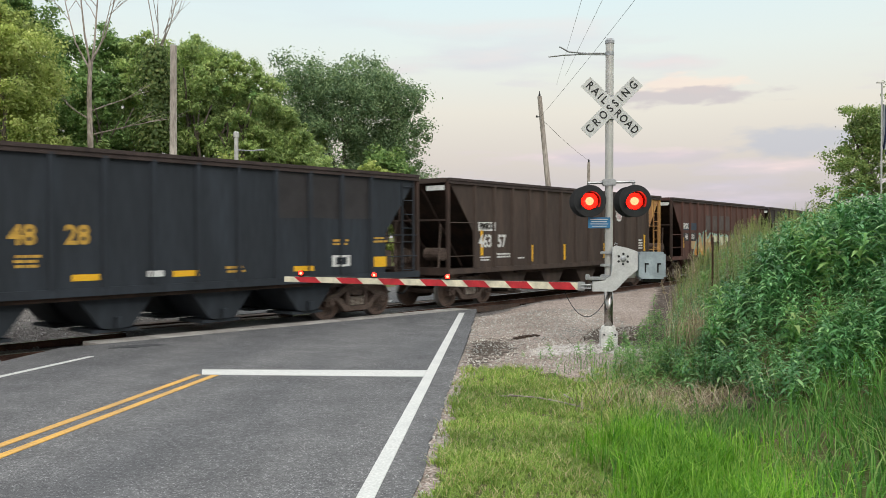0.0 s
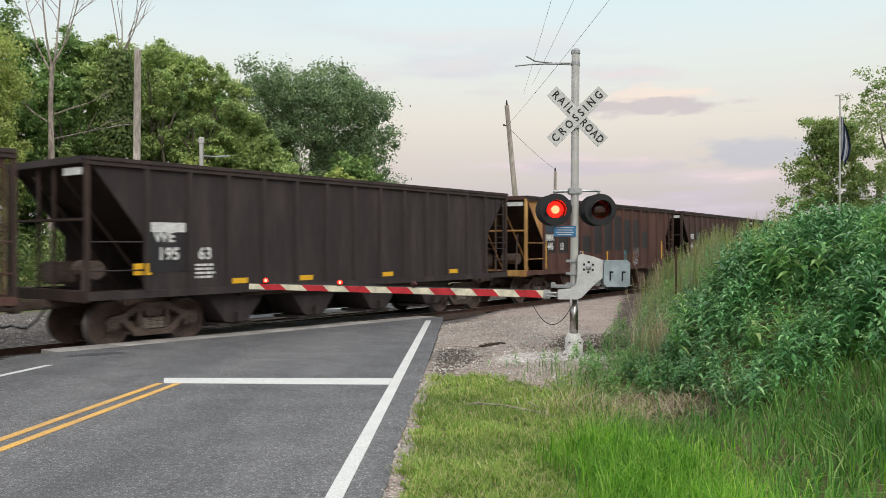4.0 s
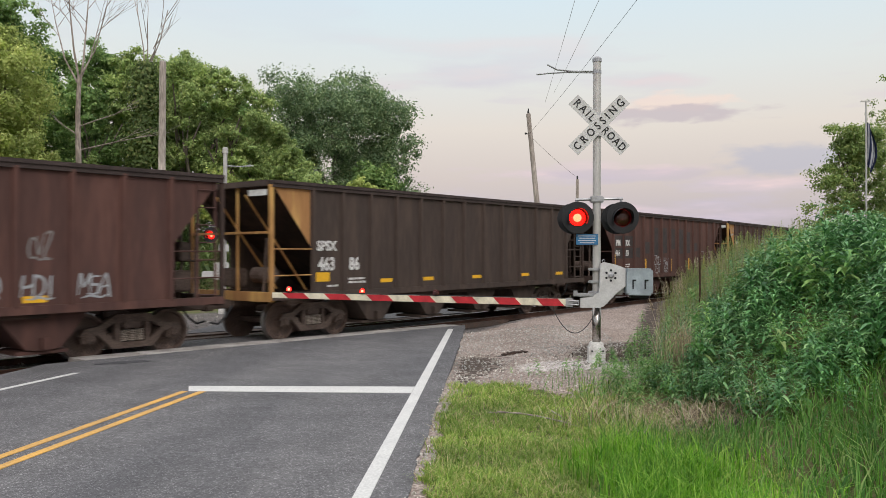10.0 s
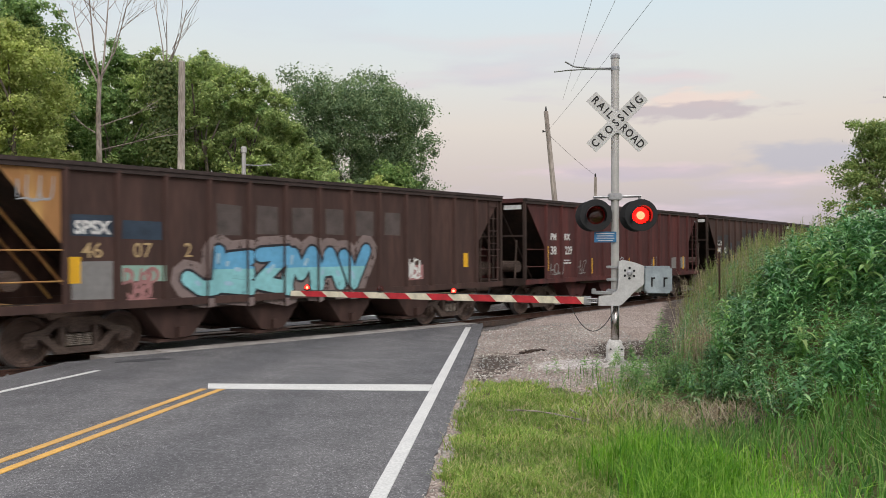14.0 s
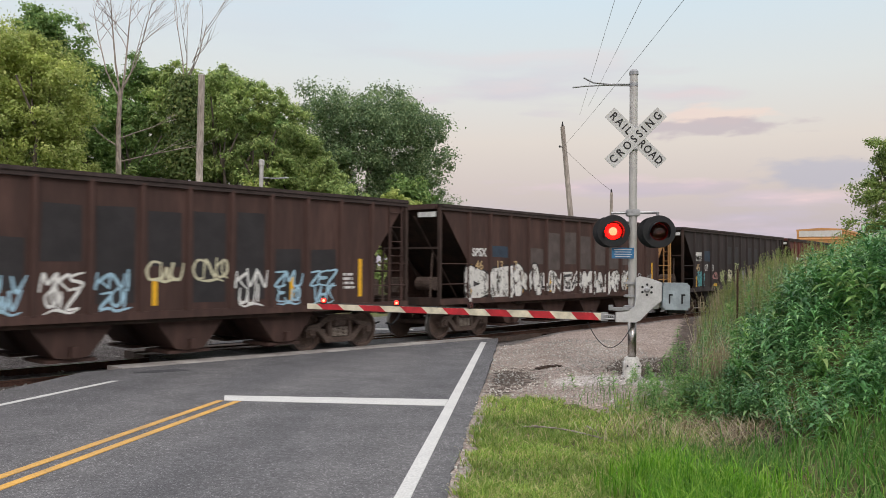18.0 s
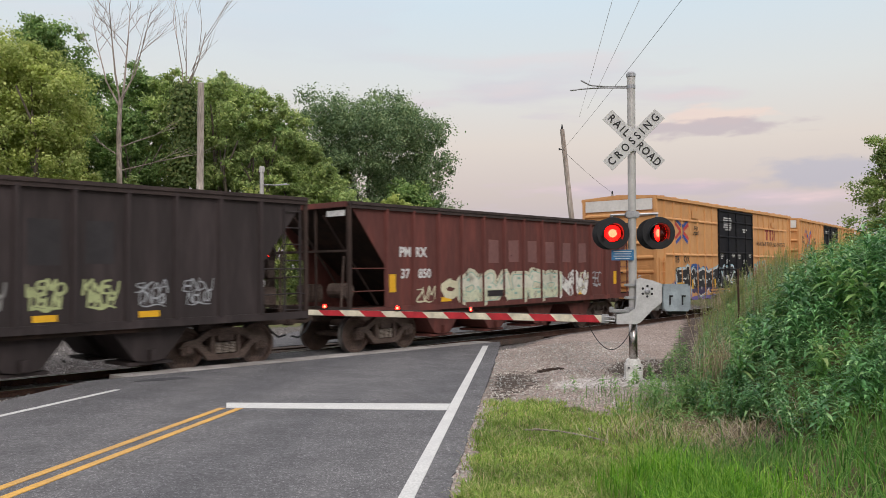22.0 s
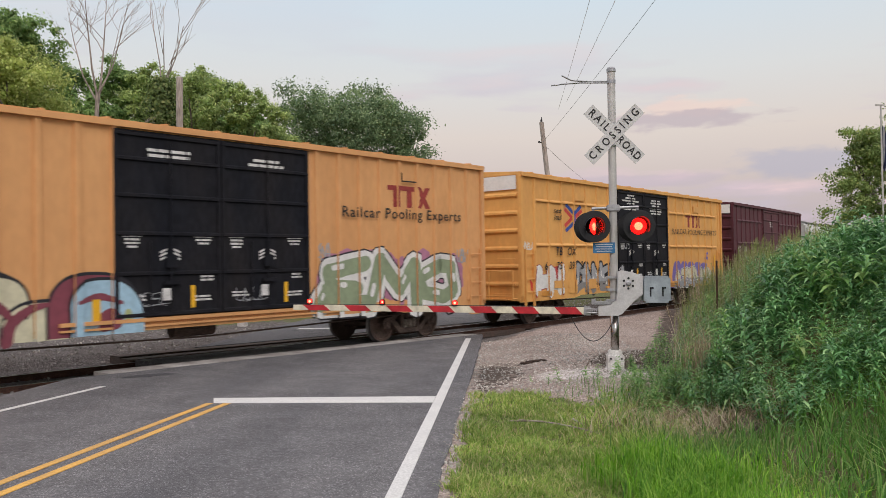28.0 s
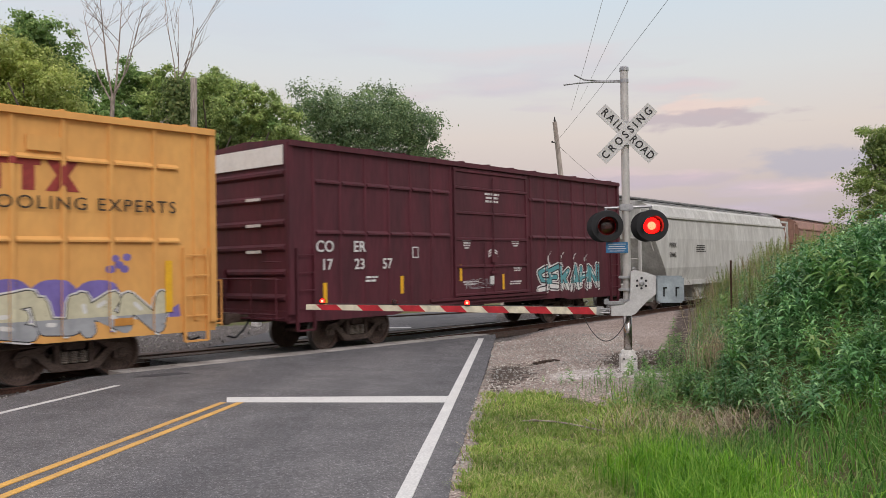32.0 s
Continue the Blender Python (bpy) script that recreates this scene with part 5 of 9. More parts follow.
def hopper_parts():
    """Meshes that all hopper cars share, without paint."""
    P = {}
    so = Solid()                                         # side sheets, sloping end corners cut away
    for sy in (-1, 1):
        y0, y1 = (1.47, 1.50) if sy > 0 else (-1.50, -1.47)
        so.prism([(HH - 0.06, HTOP - 0.08), (HH - END + 0.02, 2.15), (HH - END, HSILL + 0.1), (-HH + END, HSILL + 0.1), (-HH + END - 0.02, 2.15), (-HH + 0.06, HTOP - 0.08)], "y", y0, y1)
    P["side_sheet"] = so
    so = Solid()
    for sy in (-1, 1):
        a, b = (1.40, 1.56) if sy > 0 else (-1.56, -1.40)
        so.box(-HH, HH, a, b, HSILL - 0.02, HSILL + 0.13)
    P["side_sill"] = so
    so = Solid()                                         # slope sheets and hopper floor
    for sx in (-1, 1):
        so.add([(sx * (HH - 0.10), -1.46, HTOP - 0.12), (sx * (HH - 0.10), 1.46, HTOP - 0.12), (sx * (HH - 3.7), 1.46, 0.95), (sx * (HH - 3.7), -1.46, 0.95),
                (sx * (HH - 0.16), -1.46, HTOP - 0.12), (sx * (HH - 0.16), 1.46, HTOP - 0.12), (sx * (HH - 3.76), 1.46, 0.95), (sx * (HH - 3.76), -1.46, 0.95)],
               ((0, 1, 2, 3), (7, 6, 5, 4), (0, 4, 5, 1), (2, 6, 7, 3)))
    so.box(-HH + 3.6, HH - 3.6, -1.46, 1.46, 0.92, 1.0)
    P["slope_sheet"] = so
    so = Solid()
    so.box(-HH, HH, -0.16, 0.16, 0.82, 1.08)
    P["centre_sill"] = so
    return {k: v.mesh(k) for k, v in P.items()}


HP = hopper_parts()
POST = Solid().prism([(-0.065, 0), (-0.035, 0.075), (0.035, 0.075), (0.065, 0)], "z", HSILL + 0.11, HTOP - 0.12).mesh("side_post")
CHUTE = Solid()
for sy in (-1, 1):
    a, b = sorted((sy * 0.22, sy * 1.40))
    prof = [(-0.86, 1.05), (0.86, 1.05), (0.40, 0.47), (0.30, 0.36), (0.0, 0.32), (-0.30, 0.36), (-0.40, 0.47)]
    CHUTE.prism(prof, "y", a, b - 0.10 if sy > 0 else b)
    CHUTE.box(-0.46, 0.46, a + 0.12, b - 0.14, 0.27, 0.33).box(-0.05, 0.05, a + 0.3, b + 0.015 if sy > 0 else b - 0.1, 0.36, 0.56)
M_rim = material("worn_dark_top_chord", (0.055, 0.038, 0.034), 0.85, 0.0, var=0.3, scale=2.0, fine=20, bump=0.2)
CHUTE = CHUTE.mesh("discharge_chute")


def painted(mesh, mat):
    me = mesh.copy()
    me.materials.clear()
    me.materials.append(mat)
    return me


CHORD = Solid().soft_box(-HH, HH, -0.075, 0.075, HTOP - 0.085, HTOP, 0.012).box(-HH, HH, -0.05, 0.05, HTOP - 0.16, HTOP - 0.085).mesh("top_chord")
END_CHORD = Solid().box(-0.08, 0.08, -1.44, 1.44, HTOP - 0.13, HTOP).mesh("end_chord")
CORNER_POST = Solid().soft_box(-0.07, 0.02, -0.05, 0.05, HSILL - 0.02, HTOP - 0.1, 0.012).mesh("corner_post")
INNER_POST = Solid().box(-0.045, 0.0, -0.025, 0.025, HSILL, HTOP - 0.1).mesh("end_post")
END_BEAM = Solid().soft_box(-0.06, 0.022, -1.44, 1.44, 2.49, 2.55, 0.01).mesh("end_beam")
END_SILL = Solid().soft_box(-0.12, 0.022, -1.5, 1.5, HSILL - 0.06, HSILL + 0.16, 0.012).mesh("end_sill")
DECK = Solid().box(-1.25, -0.01, -1.5, 1.5, HSILL - 0.02, HSILL + 0.03).mesh("end_deck")
STEP_BEAM = Solid().box(-1.25, -0.12, -0.05, 0.05, HSILL - 0.02, HSILL + 0.13).mesh("step_beam")
BRACE = Solid().tube([(-0.05, 0, HTOP - 0.3), (-1.9, 0, 1.15)], 0.028, 6).mesh("brace")


def end_cage(car, sx, mat):
    """Posts, beams, deck and braces at one end of a hopper."""
    m = pose(sx * HH, 0, 0, 0, 0, 0 if sx > 0 else 180)
    cage = part("end_sill", shared(END_SILL, mat), None, car, at=m)
    if sx > 0:
        part("end_beam", shared(END_BEAM, mat), None, cage)
    part("end_deck", shared(DECK, mat), None, cage)
    for sy in (-1, 1):
        part("corner_post", shared(CORNER_POST, mat), None, cage, at=pose(0, sy * 1.49, 0))
        part("end_post", shared(INNER_POST, mat), None, cage, at=pose(0, sy * 0.30, 0))
        part("step_beam", shared(STEP_BEAM, mat), None, cage, at=pose(0, sy * 1.49, 0))
        part("brace", shared(BRACE, mat), None, cage, at=pose(0, sy * 0.55, 0))


RUNG = Solid().tube([(0, 1.51, 0), (-1.17, 1.51, 0)], 0.016, 6).mesh("grab_iron")
LADDER = Solid()
for sx in (0, -0.42):
    LADDER.box(sx - 0.025, sx + 0.025, 1.54, 1.57, 1.0, HTOP - 0.15)
for k in range(7):
    LADDER.tube([(0.0, 1.575, 1.2 + 0.36 * k), (-0.42, 1.575, 1.2 + 0.36 * k)], 0.013, 5)
LADDER = LADDER.mesh("ladder")
BRAKE = Solid().tube([(-0.55, 0.3, 1.55), (-0.55, 0.9, 1.55)], 0.19, 14).soft_box(-0.8, -0.35, -0.9, -0.3, 1.25, 1.7, 0.04).tube([(-0.2, 1.0, 1.1), (-0.3, 1.0, 2.4)], 0.03, 6)
BRAKE = BRAKE.mesh("brake_gear", M_truck)
RIGGING = Solid()
for k in range(5):
    yy = -1.0 + 0.48 * k
    RIGGING.tube([(-0.35 - 0.12 * (k % 2), yy, 1.05), (-0.33, yy + 0.04, 1.9), (-0.30 - 0.1 * (k % 3), yy + 0.02, 2.5 + 0.2 * (k % 2))], 0.035 + 0.012 * (k % 2), 6)
RIGGING.tube([(-0.34, -1.2, 1.9), (-0.34, 1.2, 1.9)], 0.025, 6).soft_box(-0.62, -0.32, 0.1, 0.5, 1.6, 2.15, 0.03).soft_box(-0.55, -0.3, -0.75, -0.35, 1.9, 2.3, 0.03)
RIGGING = RIGGING.mesh("brake_rigging", M_truck)
PAINTED = {}


def shared(mesh, mat):
    key = (mesh.name, mat.name)
    if key not in PAINTED:
        PAINTED[key] = painted(mesh, mat)
    return PAINTED[key]


def hopper(label, mat, lead, end_mat=None, rear_mat=None, rungs=(1.55, 2.1), ladders=True, posts=None):
    car = thing("hopper_car", label, "hopper car", group="train")
    part("side_sheet", shared(HP["side_sheet"], mat), None, car)
    for k in ("side_sill", "centre_sill"):
        part(k, shared(HP[k], mat if k != "centre_sill" else M_truck), None, car)
    part("slope_sheet", shared(HP["slope_sheet"], M_inside), None, car, "sooty sloping end sheets")
    for k, u in enumerate(posts or POSTS):
        part("side_post", shared(POST, mat), None, car, at=pose(HH - u, 1.499, 0))
        if k % 2 == 0:
            part("side_post", shared(POST, mat), None, car, at=pose(HH - u, -1.499, 0, 0, 0, 180))
    for x in (-3.53, -1.18, 1.18, 3.53):
        part("discharge_chute", shared(CHUTE, mat), None, car, at=pose(x, 0, 0))
    for sx, em in ((1, end_mat or mat), (-1, rear_mat or mat)):
        end_cage(car, sx, em if em != mat else M_grime_shade)
        part("end_chord", shared(END_CHORD, mat), None, car, at=pose(sx * HH, 0, 0))
        part("top_chord", shared(CHORD, M_rim), None, car, at=pose(0, sx * 1.52, 0))
        if em != mat:
            so = HS.lay([[(0.1, HTOP - 0.15), (END - 0.08, 2.22), (END - 0.08, HTOP - 0.15)] if sx > 0 else [(2 * HH - 0.1, HTOP - 0.15), (2 * HH - END + 0.08, 2.22), (2 * HH - END + 0.08, HTOP - 0.15)]], 0)
            part("end_panel", so, em, car, "faded yellow end corner")
        part("brake_gear", BRAKE, None, car, at=pose(sx * HH, 0, 0, 0, 0, 0 if sx > 0 else 180))
        if sx < 0:
            part("brake_rigging", RIGGING, None, car, at=pose(-HH, 0, 0, 0, 0, 180))
        for z in rungs:
            part("grab_iron", shared(RUNG, em), None, car, at=pose(HH - 0.03, 0, z) if sx > 0 else pose(-HH + 1.2, 0, z))
        if ladders and sx < 0:
            part("ladder", shared(LADDER, em), None, car, at=pose(-HH + 0.62, -0.04, 0))
    truck(car, HH - 1.75)
    truck(car, -HH + 1.75)
    couplers(car, HH)
    plate = Solid().box(HH + 0.021, HH + 0.026, 0.75, 1.4, HTOP - 0.34, HTOP - 0.2)
    part("end_plate", plate, M_stencil, car)
    TRAIN.append((car, lead, HH))
    return car


def panel(j, a=0.12, b=0.88):
    """The middle stretch of side panel j, in metres from the front."""
    return END + 0.985 * (j + a), END + 0.985 * (j + b)


def fill(car, j, z0, z1, mat, a=0.09, b=0.91, seed=0):
    u0, u1 = panel(j, a, b)
    return part("paint_patch", HS.lay([rect(u0, u1, z0, z1, 0.02, seed + j)], 0), mat, car)


def mark(car, j, text, z, h, f=0.5, **kw):
    return letters(car, HS, text, panel(j, f, f)[0], z, h, **kw)


def reflectors(car, where, z0=1.2, z1=1.32, w=0.42):
    for u in where:
        part("reflector", HS.lay([rect(u, u + w, z0, z1)], 1), M_reflect, car, "yellow reflective strip")


STEP = 15.5118
LEADS = [4.0996 + STEP * k for k in range(-1, 14)]
TALL = dict(z0=1.25, z1=1.78, w=0.11)

# black car with yellow numbers
c = hopper("black open-top hopper car with yellow numbers", M_hop_black, LEADS[0], posts=[u + 0.455 for u in POSTS[:-1]])
HS_BROWN, HS = HS, Side(HH, 1.50, 0.075, [u + 0.455 for u in POSTS[:-1]], 0.13, None)
mark(c, 3, "48", 2.1, 0.34, -0.03, mat=M_stencil_y, bold=0.014, squeeze=0.95)
mark(c, 4, "28", 2.1, 0.34, -0.06, mat=M_stencil_y, bold=0.014, squeeze=0.95)
bars(c, HS, panel(3)[0] - 0.3, 1.72, 0.5, 3, 0.05, M_stencil_y)
for j in (8.46, 9.46, 10.46):
    fill(c, j, 2.5, 3.5, M_patch_k, 0.04, 0.96)
reflectors(c, (panel(3)[1] - 0.05, panel(5)[1] + 0.0, panel(8)[1] + 0.1), 1.28, 1.40, 0.52)
part("paint_patch", HS.lay([rect(panel(5)[0] + 0.2, panel(5)[0] + 0.55, 1.3, 1.42)], 1), M_stencil, c)
bars(c, HS, panel(7)[0], 1.40, 0.5, 2, 0.05, M_stencil_y)
bars(c, HS, panel(10)[0], 1.95, 0.6, 2, 0.05, M_stencil_y)
part("paint_patch", HS.lay([rect(*panel(10, 0.15, 0.75), 1.35, 1.62)], 1), M_stencil, c)
part("paint_patch", HS.lay([rect(*panel(10, 0.28, 0.62), 1.40, 1.57)], 2), M_hop_black, c)
part("paint_patch", HS.lay([rect(panel(12)[0] - 0.55, panel(12)[0] - 0.1, 1.3, 1.56)], 1), M_reflect, c)
bars(c, HS, panel(12)[0] - 0.55, 2.0, 0.5, 2, 0.05, M_stencil_y)

HS = HS_BROWN

# dark brown car with a shield emblem
c = hopper("dark brown open-top hopper car with white number and yellow rear corner", M_hop_umber, LEADS[1], None, M_end_yellow, (1.5, 2.45))
part("paint_patch", HS.lay([rect(*panel(0, 0.2, 0.98), 2.22, 2.48)], 1), M_stencil, c)
mark(c, 0, "PMRX", 2.35, 0.18, 0.59, mat=M_stencil_k, bold=0.01, y=1.506)
mark(c, 0, "463", 1.9, 0.36, 0.55, bold=0.014, squeeze=0.85)
mark(c, 1, "57", 1.9, 0.36, 0.42, bold=0.014, squeeze=0.85)
bars(c, HS, panel(0)[0] + 0.15, 1.42, 0.5, 2)
bars(c, HS, panel(1)[0] + 0.05, 1.5, 0.75, 2, 0.05)
bars(c, HS, panel(2)[0] + 0.2, 1.36, 0.4, 1)
reflectors(c, (panel(0)[0] + 0.18,), 1.5, 2.25, 0.13)
reflectors(c, (panel(3)[0], panel(5)[0] + 0.1, panel(8)[0]), **TALL)
reflectors(c, (panel(11)[0] + 0.55,), 1.45, 2.1, 0.12)
sh = [(0.0, 0.75), (0.12, 0.82), (0.25, 0.75), (0.38, 0.82), (0.5, 0.75), (0.5, 0.2), (0.38, 0.03), (0.25, 0.0), (0.12, 0.03), (0.0, 0.2)]
u = panel(9, 0.2, 0.8)[0]
em = part("emblem", HS.lay([[(u + a, 2.6 + b * 0.95) for a, b in sh]], 0), M_stencil, c, "small shield-shaped emblem")
part("emblem_band", HS.lay([rect(u + 0.06, u + 0.44, 3.02, 3.25)], 2), M_patch_b, em)
for k in range(4):
    part("emblem_bar", HS.lay([rect(u + 0.07 + 0.1 * k, u + 0.11 + 0.1 * k, 2.68, 2.98)], 2), S_pink, em)
bars(c, HS, panel(10)[0] + 0.2, 1.45, 0.5, 1)
bars(c, HS, panel(11)[0], 1.85, 0.45, 4, 0.06)

# brown car with a mint and tan piece
c = hopper("brown open-top hopper car with mint and tan graffiti", M_hop_brown, LEADS[2])
fill(c, 0, 2.3, 2.62, M_patch_b)
fill(c, 1, 2.3, 2.62, M_patch_b)
fill(c, 0, 1.82, 2.18, M_patch_k)
fill(c, 1, 1.82, 2.18, M_patch_k)
mark(c, 0, "SPSX", 2.47, 0.23, 0.5, bold=0.012, squeeze=0.95)
mark(c, 0, "46", 2.0, 0.24, 0.6, bold=0.01, squeeze=0.9)
mark(c, 1, "101", 2.0, 0.24, 0.45, bold=0.01, squeeze=0.9)
reflectors(c, (panel(0)[0] - 0.1,), 1.5, 1.98, 0.26)
fill(c, 1, 1.45, 1.8, S_tan)
piece(HS, c, 3.05, 5.2, 1.16, 2.12, "AM", [(S_mint, 0.10), (S_teal, 0.03), (spray((0.47, 0.30, 0.13), "dull_orange"), 0.0)], 0.19, 3, "faded mint and tan graffiti", None, S_cream, (S_orange, 0.3))
piece(HS, c, 5.1, 7.75, 1.16, 2.08, "NOEC", [(S_mint, 0.09), (S_cream, 0.0)], 0.14, 4, "faded mint, cream and tan graffiti", None, S_mint, (S_tan, 0.45))
for j in (4, 6):
    part("paint_patch", HS.lay([rect(*panel(j, 0.1, 0.9), 1.25, 1.75)], 9), M_patch_k, c)
for j in (3, 4, 5, 6):
    fill(c, j, 2.3, 3.0, M_patch_g)
scribble(HS, c, panel(7)[0], 1.5, 0.5, 0.6, S_teal, 5)
for j in (8, 9, 10, 11):
    scribble(HS, c, panel(j)[0], 1.35 + 0.1 * (j % 2), 0.65, 0.7 if j > 8 else 0.3, S_white, 20 + j, 0.03)
reflectors(c, (panel(9)[0] + 0.1,))
reflectors(c, (panel(11)[0] + 0.55,), 1.6, 2.1, 0.2)
for z in (3.0, 2.6):
    part("paint_patch", HS.lay([stroke((panel(11)[0] + 0.2, z), (panel(11)[0] + 0.35, z), 0.11)], 1), S_red, c)

# charcoal car
c = hopper("charcoal open-top hopper car with white stencilled number", M_hop_grey, LEADS[3])
fill(c, 0, 2.1, 2.5, M_stencil)
part("paint_patch", HS.lay([rect(*panel(0, 0.0, 1.0), 1.5, 2.3)], 2), M_patch_k, c)
mark(c, 0, "WE", 2.2, 0.22, 0.4, bold=0.01, y=1.512)
mark(c, 0, "195", 1.85, 0.24, 0.5, bold=0.01, y=1.512)
mark(c, 1, "63", 1.85, 0.24, 0.4, bold=0.01)
bars(c, HS, panel(1)[0], 1.6, 0.55, 4, 0.05)
reflectors(c, (panel(0)[0] - 0.4,), 1.45, 1.68, 0.4)
reflectors(c, (panel(2)[0], panel(4)[0], panel(7)[0], panel(10)[0]))

# brown car with yellow front cage
c = hopper("brown open-top hopper car with dark repainted panels and yellow front cage", M_hop_brown, LEADS[4], M_end_yellow)
for j in (0, 1):
    fill(c, j, 2.45, 2.72, M_patch_b)
    fill(c, j, 1.75, 2.42, M_patch_k)
mark(c, 0, "PMRX", 2.28, 0.2, 0.45, bold=0.014, squeeze=0.8)
mark(c, 0, "446", 1.97, 0.24, 0.5, bold=0.012, squeeze=0.85)
mark(c, 1, "13", 1.97, 0.24, 0.4, bold=0.012, squeeze=0.85)
for j, (a, b) in {2: (1.8, 2.3), 3: (1.75, 2.4), 4: (1.7, 3.2), 5: (1.8, 3.2), 6: (1.8, 3.2), 7: (1.7, 3.1), 8: (1.75, 3.1), 9: (1.9, 2.6)}.items():
    fill(c, j, a, b, M_patch_k)
reflectors(c, (panel(0)[0] - 0.06,), 1.2, 2.15, 0.16)
reflectors(c, (panel(3)[0], panel(5)[0] + 0.3, panel(8)[0]), **TALL)
reflectors(c, (panel(11)[0] + 0.5,), 1.4, 2.2, 0.12)
scribble(HS, c, panel(2)[0], 1.4, 0.5, 0.35, S_pink, 31)
scribble(HS, c, panel(7)[0], 1.3, 0.4, 0.5, S_teal, 32)
scribble(HS, c, panel(8)[0] + 0.1, 1.25, 0.6, 0.6, S_silver, 33)

# brown car with grey repainted panels
c = hopper("brown open-top hopper car with pale repainted panels", M_hop_dark, LEADS[5])
fill(c, 0, 2.3, 2.62, M_patch_b)
fill(c, 1, 2.3, 2.62, M_patch_b)
mark(c, 0, "SPSX", 2.44, 0.23, 0.5, bold=0.012, squeeze=0.95)
for j, t in ((0, "44"), (1, "90"), (2, "3")):
    mark(c, j, t, 1.95, 0.28, 0.45, bold=0.004)
reflectors(c, (panel(0)[0] + 0.2, panel(1)[0] + 0.05), 1.22, 1.40, 0.5)
part("paint_patch", HS.lay([rect(panel(0)[0] - 0.05, panel(0)[0] + 0.15, 1.2, 1.75)], 1), S_pink, c)
for j, (a, b) in {3: (2.0, 2.5), 4: (1.7, 3.2), 5: (1.9, 3.2), 6: (2.0, 3.1), 7: (2.0, 3.15), 8: (2.1, 3.1), 9: (2.1, 2.6)}.items():
    fill(c, j, a, b, M_patch_g, 0.22, 0.72)
for j in (4, 6, 7, 8, 9, 10):
    scribble(HS, c, panel(j)[0], 1.25, 0.7, 0.65, S_grey if j > 6 else S_silver, 40 + j, 0.028)
reflectors(c, (panel(4)[0] + 0.1, panel(7)[0] + 0.1, panel(10)[0], panel(11)[0] + 0.4))
for k in range(6):
    part("graffiti", HS.lay(ribbon([(6.3 + 1.0 * k + 0.45 * math.cos(q * 0.9 + k), 1.5 + 0.32 * math.sin(q * 0.9 + 2 * k)) for q in range(8)], 0.012, 0.028, 0.012), 1.2), S_silver, c, "worn silver loops of a sprayed tag")

# brown car with grey panels outlined
c = hopper("reddish brown open-top hopper car with grey painted squares", M_hop_brown, LEADS[6])
mark(c, 0, "SPSX", 2.5, 0.23, 0.5, bold=0.014, squeeze=0.95)
fill(c, 1, 2.35, 2.65, M_patch_b)
for j, t in ((0, "45"), (1, "93"), (2, "4")):
    mark(c, j, t, 2.02, 0.32, 0.5 if j < 2 else 0.25, bold=0.004, mat=M_stencil)
part("paint_patch", HS.lay([rect(panel(2)[0] + 0.1, panel(2)[1], 1.3, 2.2)], 0), M_patch_k, c)
part("paint_patch", HS.lay([rect(panel(0)[0] - 0.02, panel(0)[0] + 0.12, 1.35, 1.8)], 1), S_pink, c)
reflectors(c, (panel(0)[0] + 0.25,), 1.22, 1.42, 0.5)
reflectors(c, (panel(2)[0] - 0.05, panel(4)[0] + 0.1, panel(6)[0] + 0.1, panel(9)[0]))
for j in (3, 4, 5, 6, 7):
    fill(c, j, 1.3, 1.9, S_grey, 0.05, 0.95)
    u0, u1 = panel(j, 0.03, 0.97)
    fr = [stroke(a, b, 0.025) for a, b in (((u0, 1.3), (u0, 1.92)), ((u0, 1.92), (u1, 1.92)), ((u1, 1.92), (u1, 1.3)))]
    part("paint_outline", HS.lay(fr, 2), S_silver, c)
for j in (5, 6, 7, 8, 9):
    scribble(HS, c, panel(j)[0] + 0.1, 2.0, 0.4, 0.4, S_grey, 60 + j, 0.022)
for j in (1, 8, 9, 10):
    scribble(HS, c, panel(j)[0], 1.3, 0.6, 0.4, S_silver, 70 + j, 0.03)

# dark car with yellow front end
c = hopper("dark brown open-top hopper car with faded yellow front end", M_hop_umber, LEADS[7], M_end_yellow, None, (1.55, 2.15))
mark(c, 0, "SPSX", 2.22, 0.22, 0.45, bold=0.012, squeeze=0.95)
mark(c, 0, "463", 1.78, 0.3, 0.45, bold=0.014, squeeze=0.85)
mark(c, 1, "86", 1.78, 0.3, 0.4, bold=0.014, squeeze=0.85)
part("paint_patch", HS.lay([rect(panel(0)[0] - 0.05, panel(0)[0] + 0.42, 1.38, 1.6)], 3), M_reflect, c)
bars(c, HS, panel(1)[0] + 0.05, 1.4, 0.7, 2, 0.05)
bars(c, HS, panel(0)[0] + 0.3, 1.25, 0.4, 1)
reflectors(c, (panel(2)[0] + 0.25, panel(4)[0], panel(6)[0] + 0.3, panel(9)[0], panel(11)[0] + 0.2), 1.3, 1.4, 0.45)

# brown car, split letters
c = hopper("brown open-top hopper car with dark repainted panels and white letters", M_hop_brown, LEADS[8])
for j in (0, 1):
    fill(c, j, 2.3, 2.72, M_patch_d, 0.02, 0.98)
    fill(c, j, 1.82, 2.25, M_patch_d, 0.02, 0.98)
mark(c, 0, "PM", 2.42, 0.22, 0.5, bold=0.016)
mark(c, 1, "RX", 2.42, 0.22, 0.4, bold=0.016)
mark(c, 0, "461", 2.02, 0.22, 0.45, bold=0.01, squeeze=0.95)
mark(c, 1, "03", 2.02, 0.22, 0.35, bold=0.01)
reflectors(c, (panel(0)[0] - 0.1,), 1.1, 2.0, 0.15)
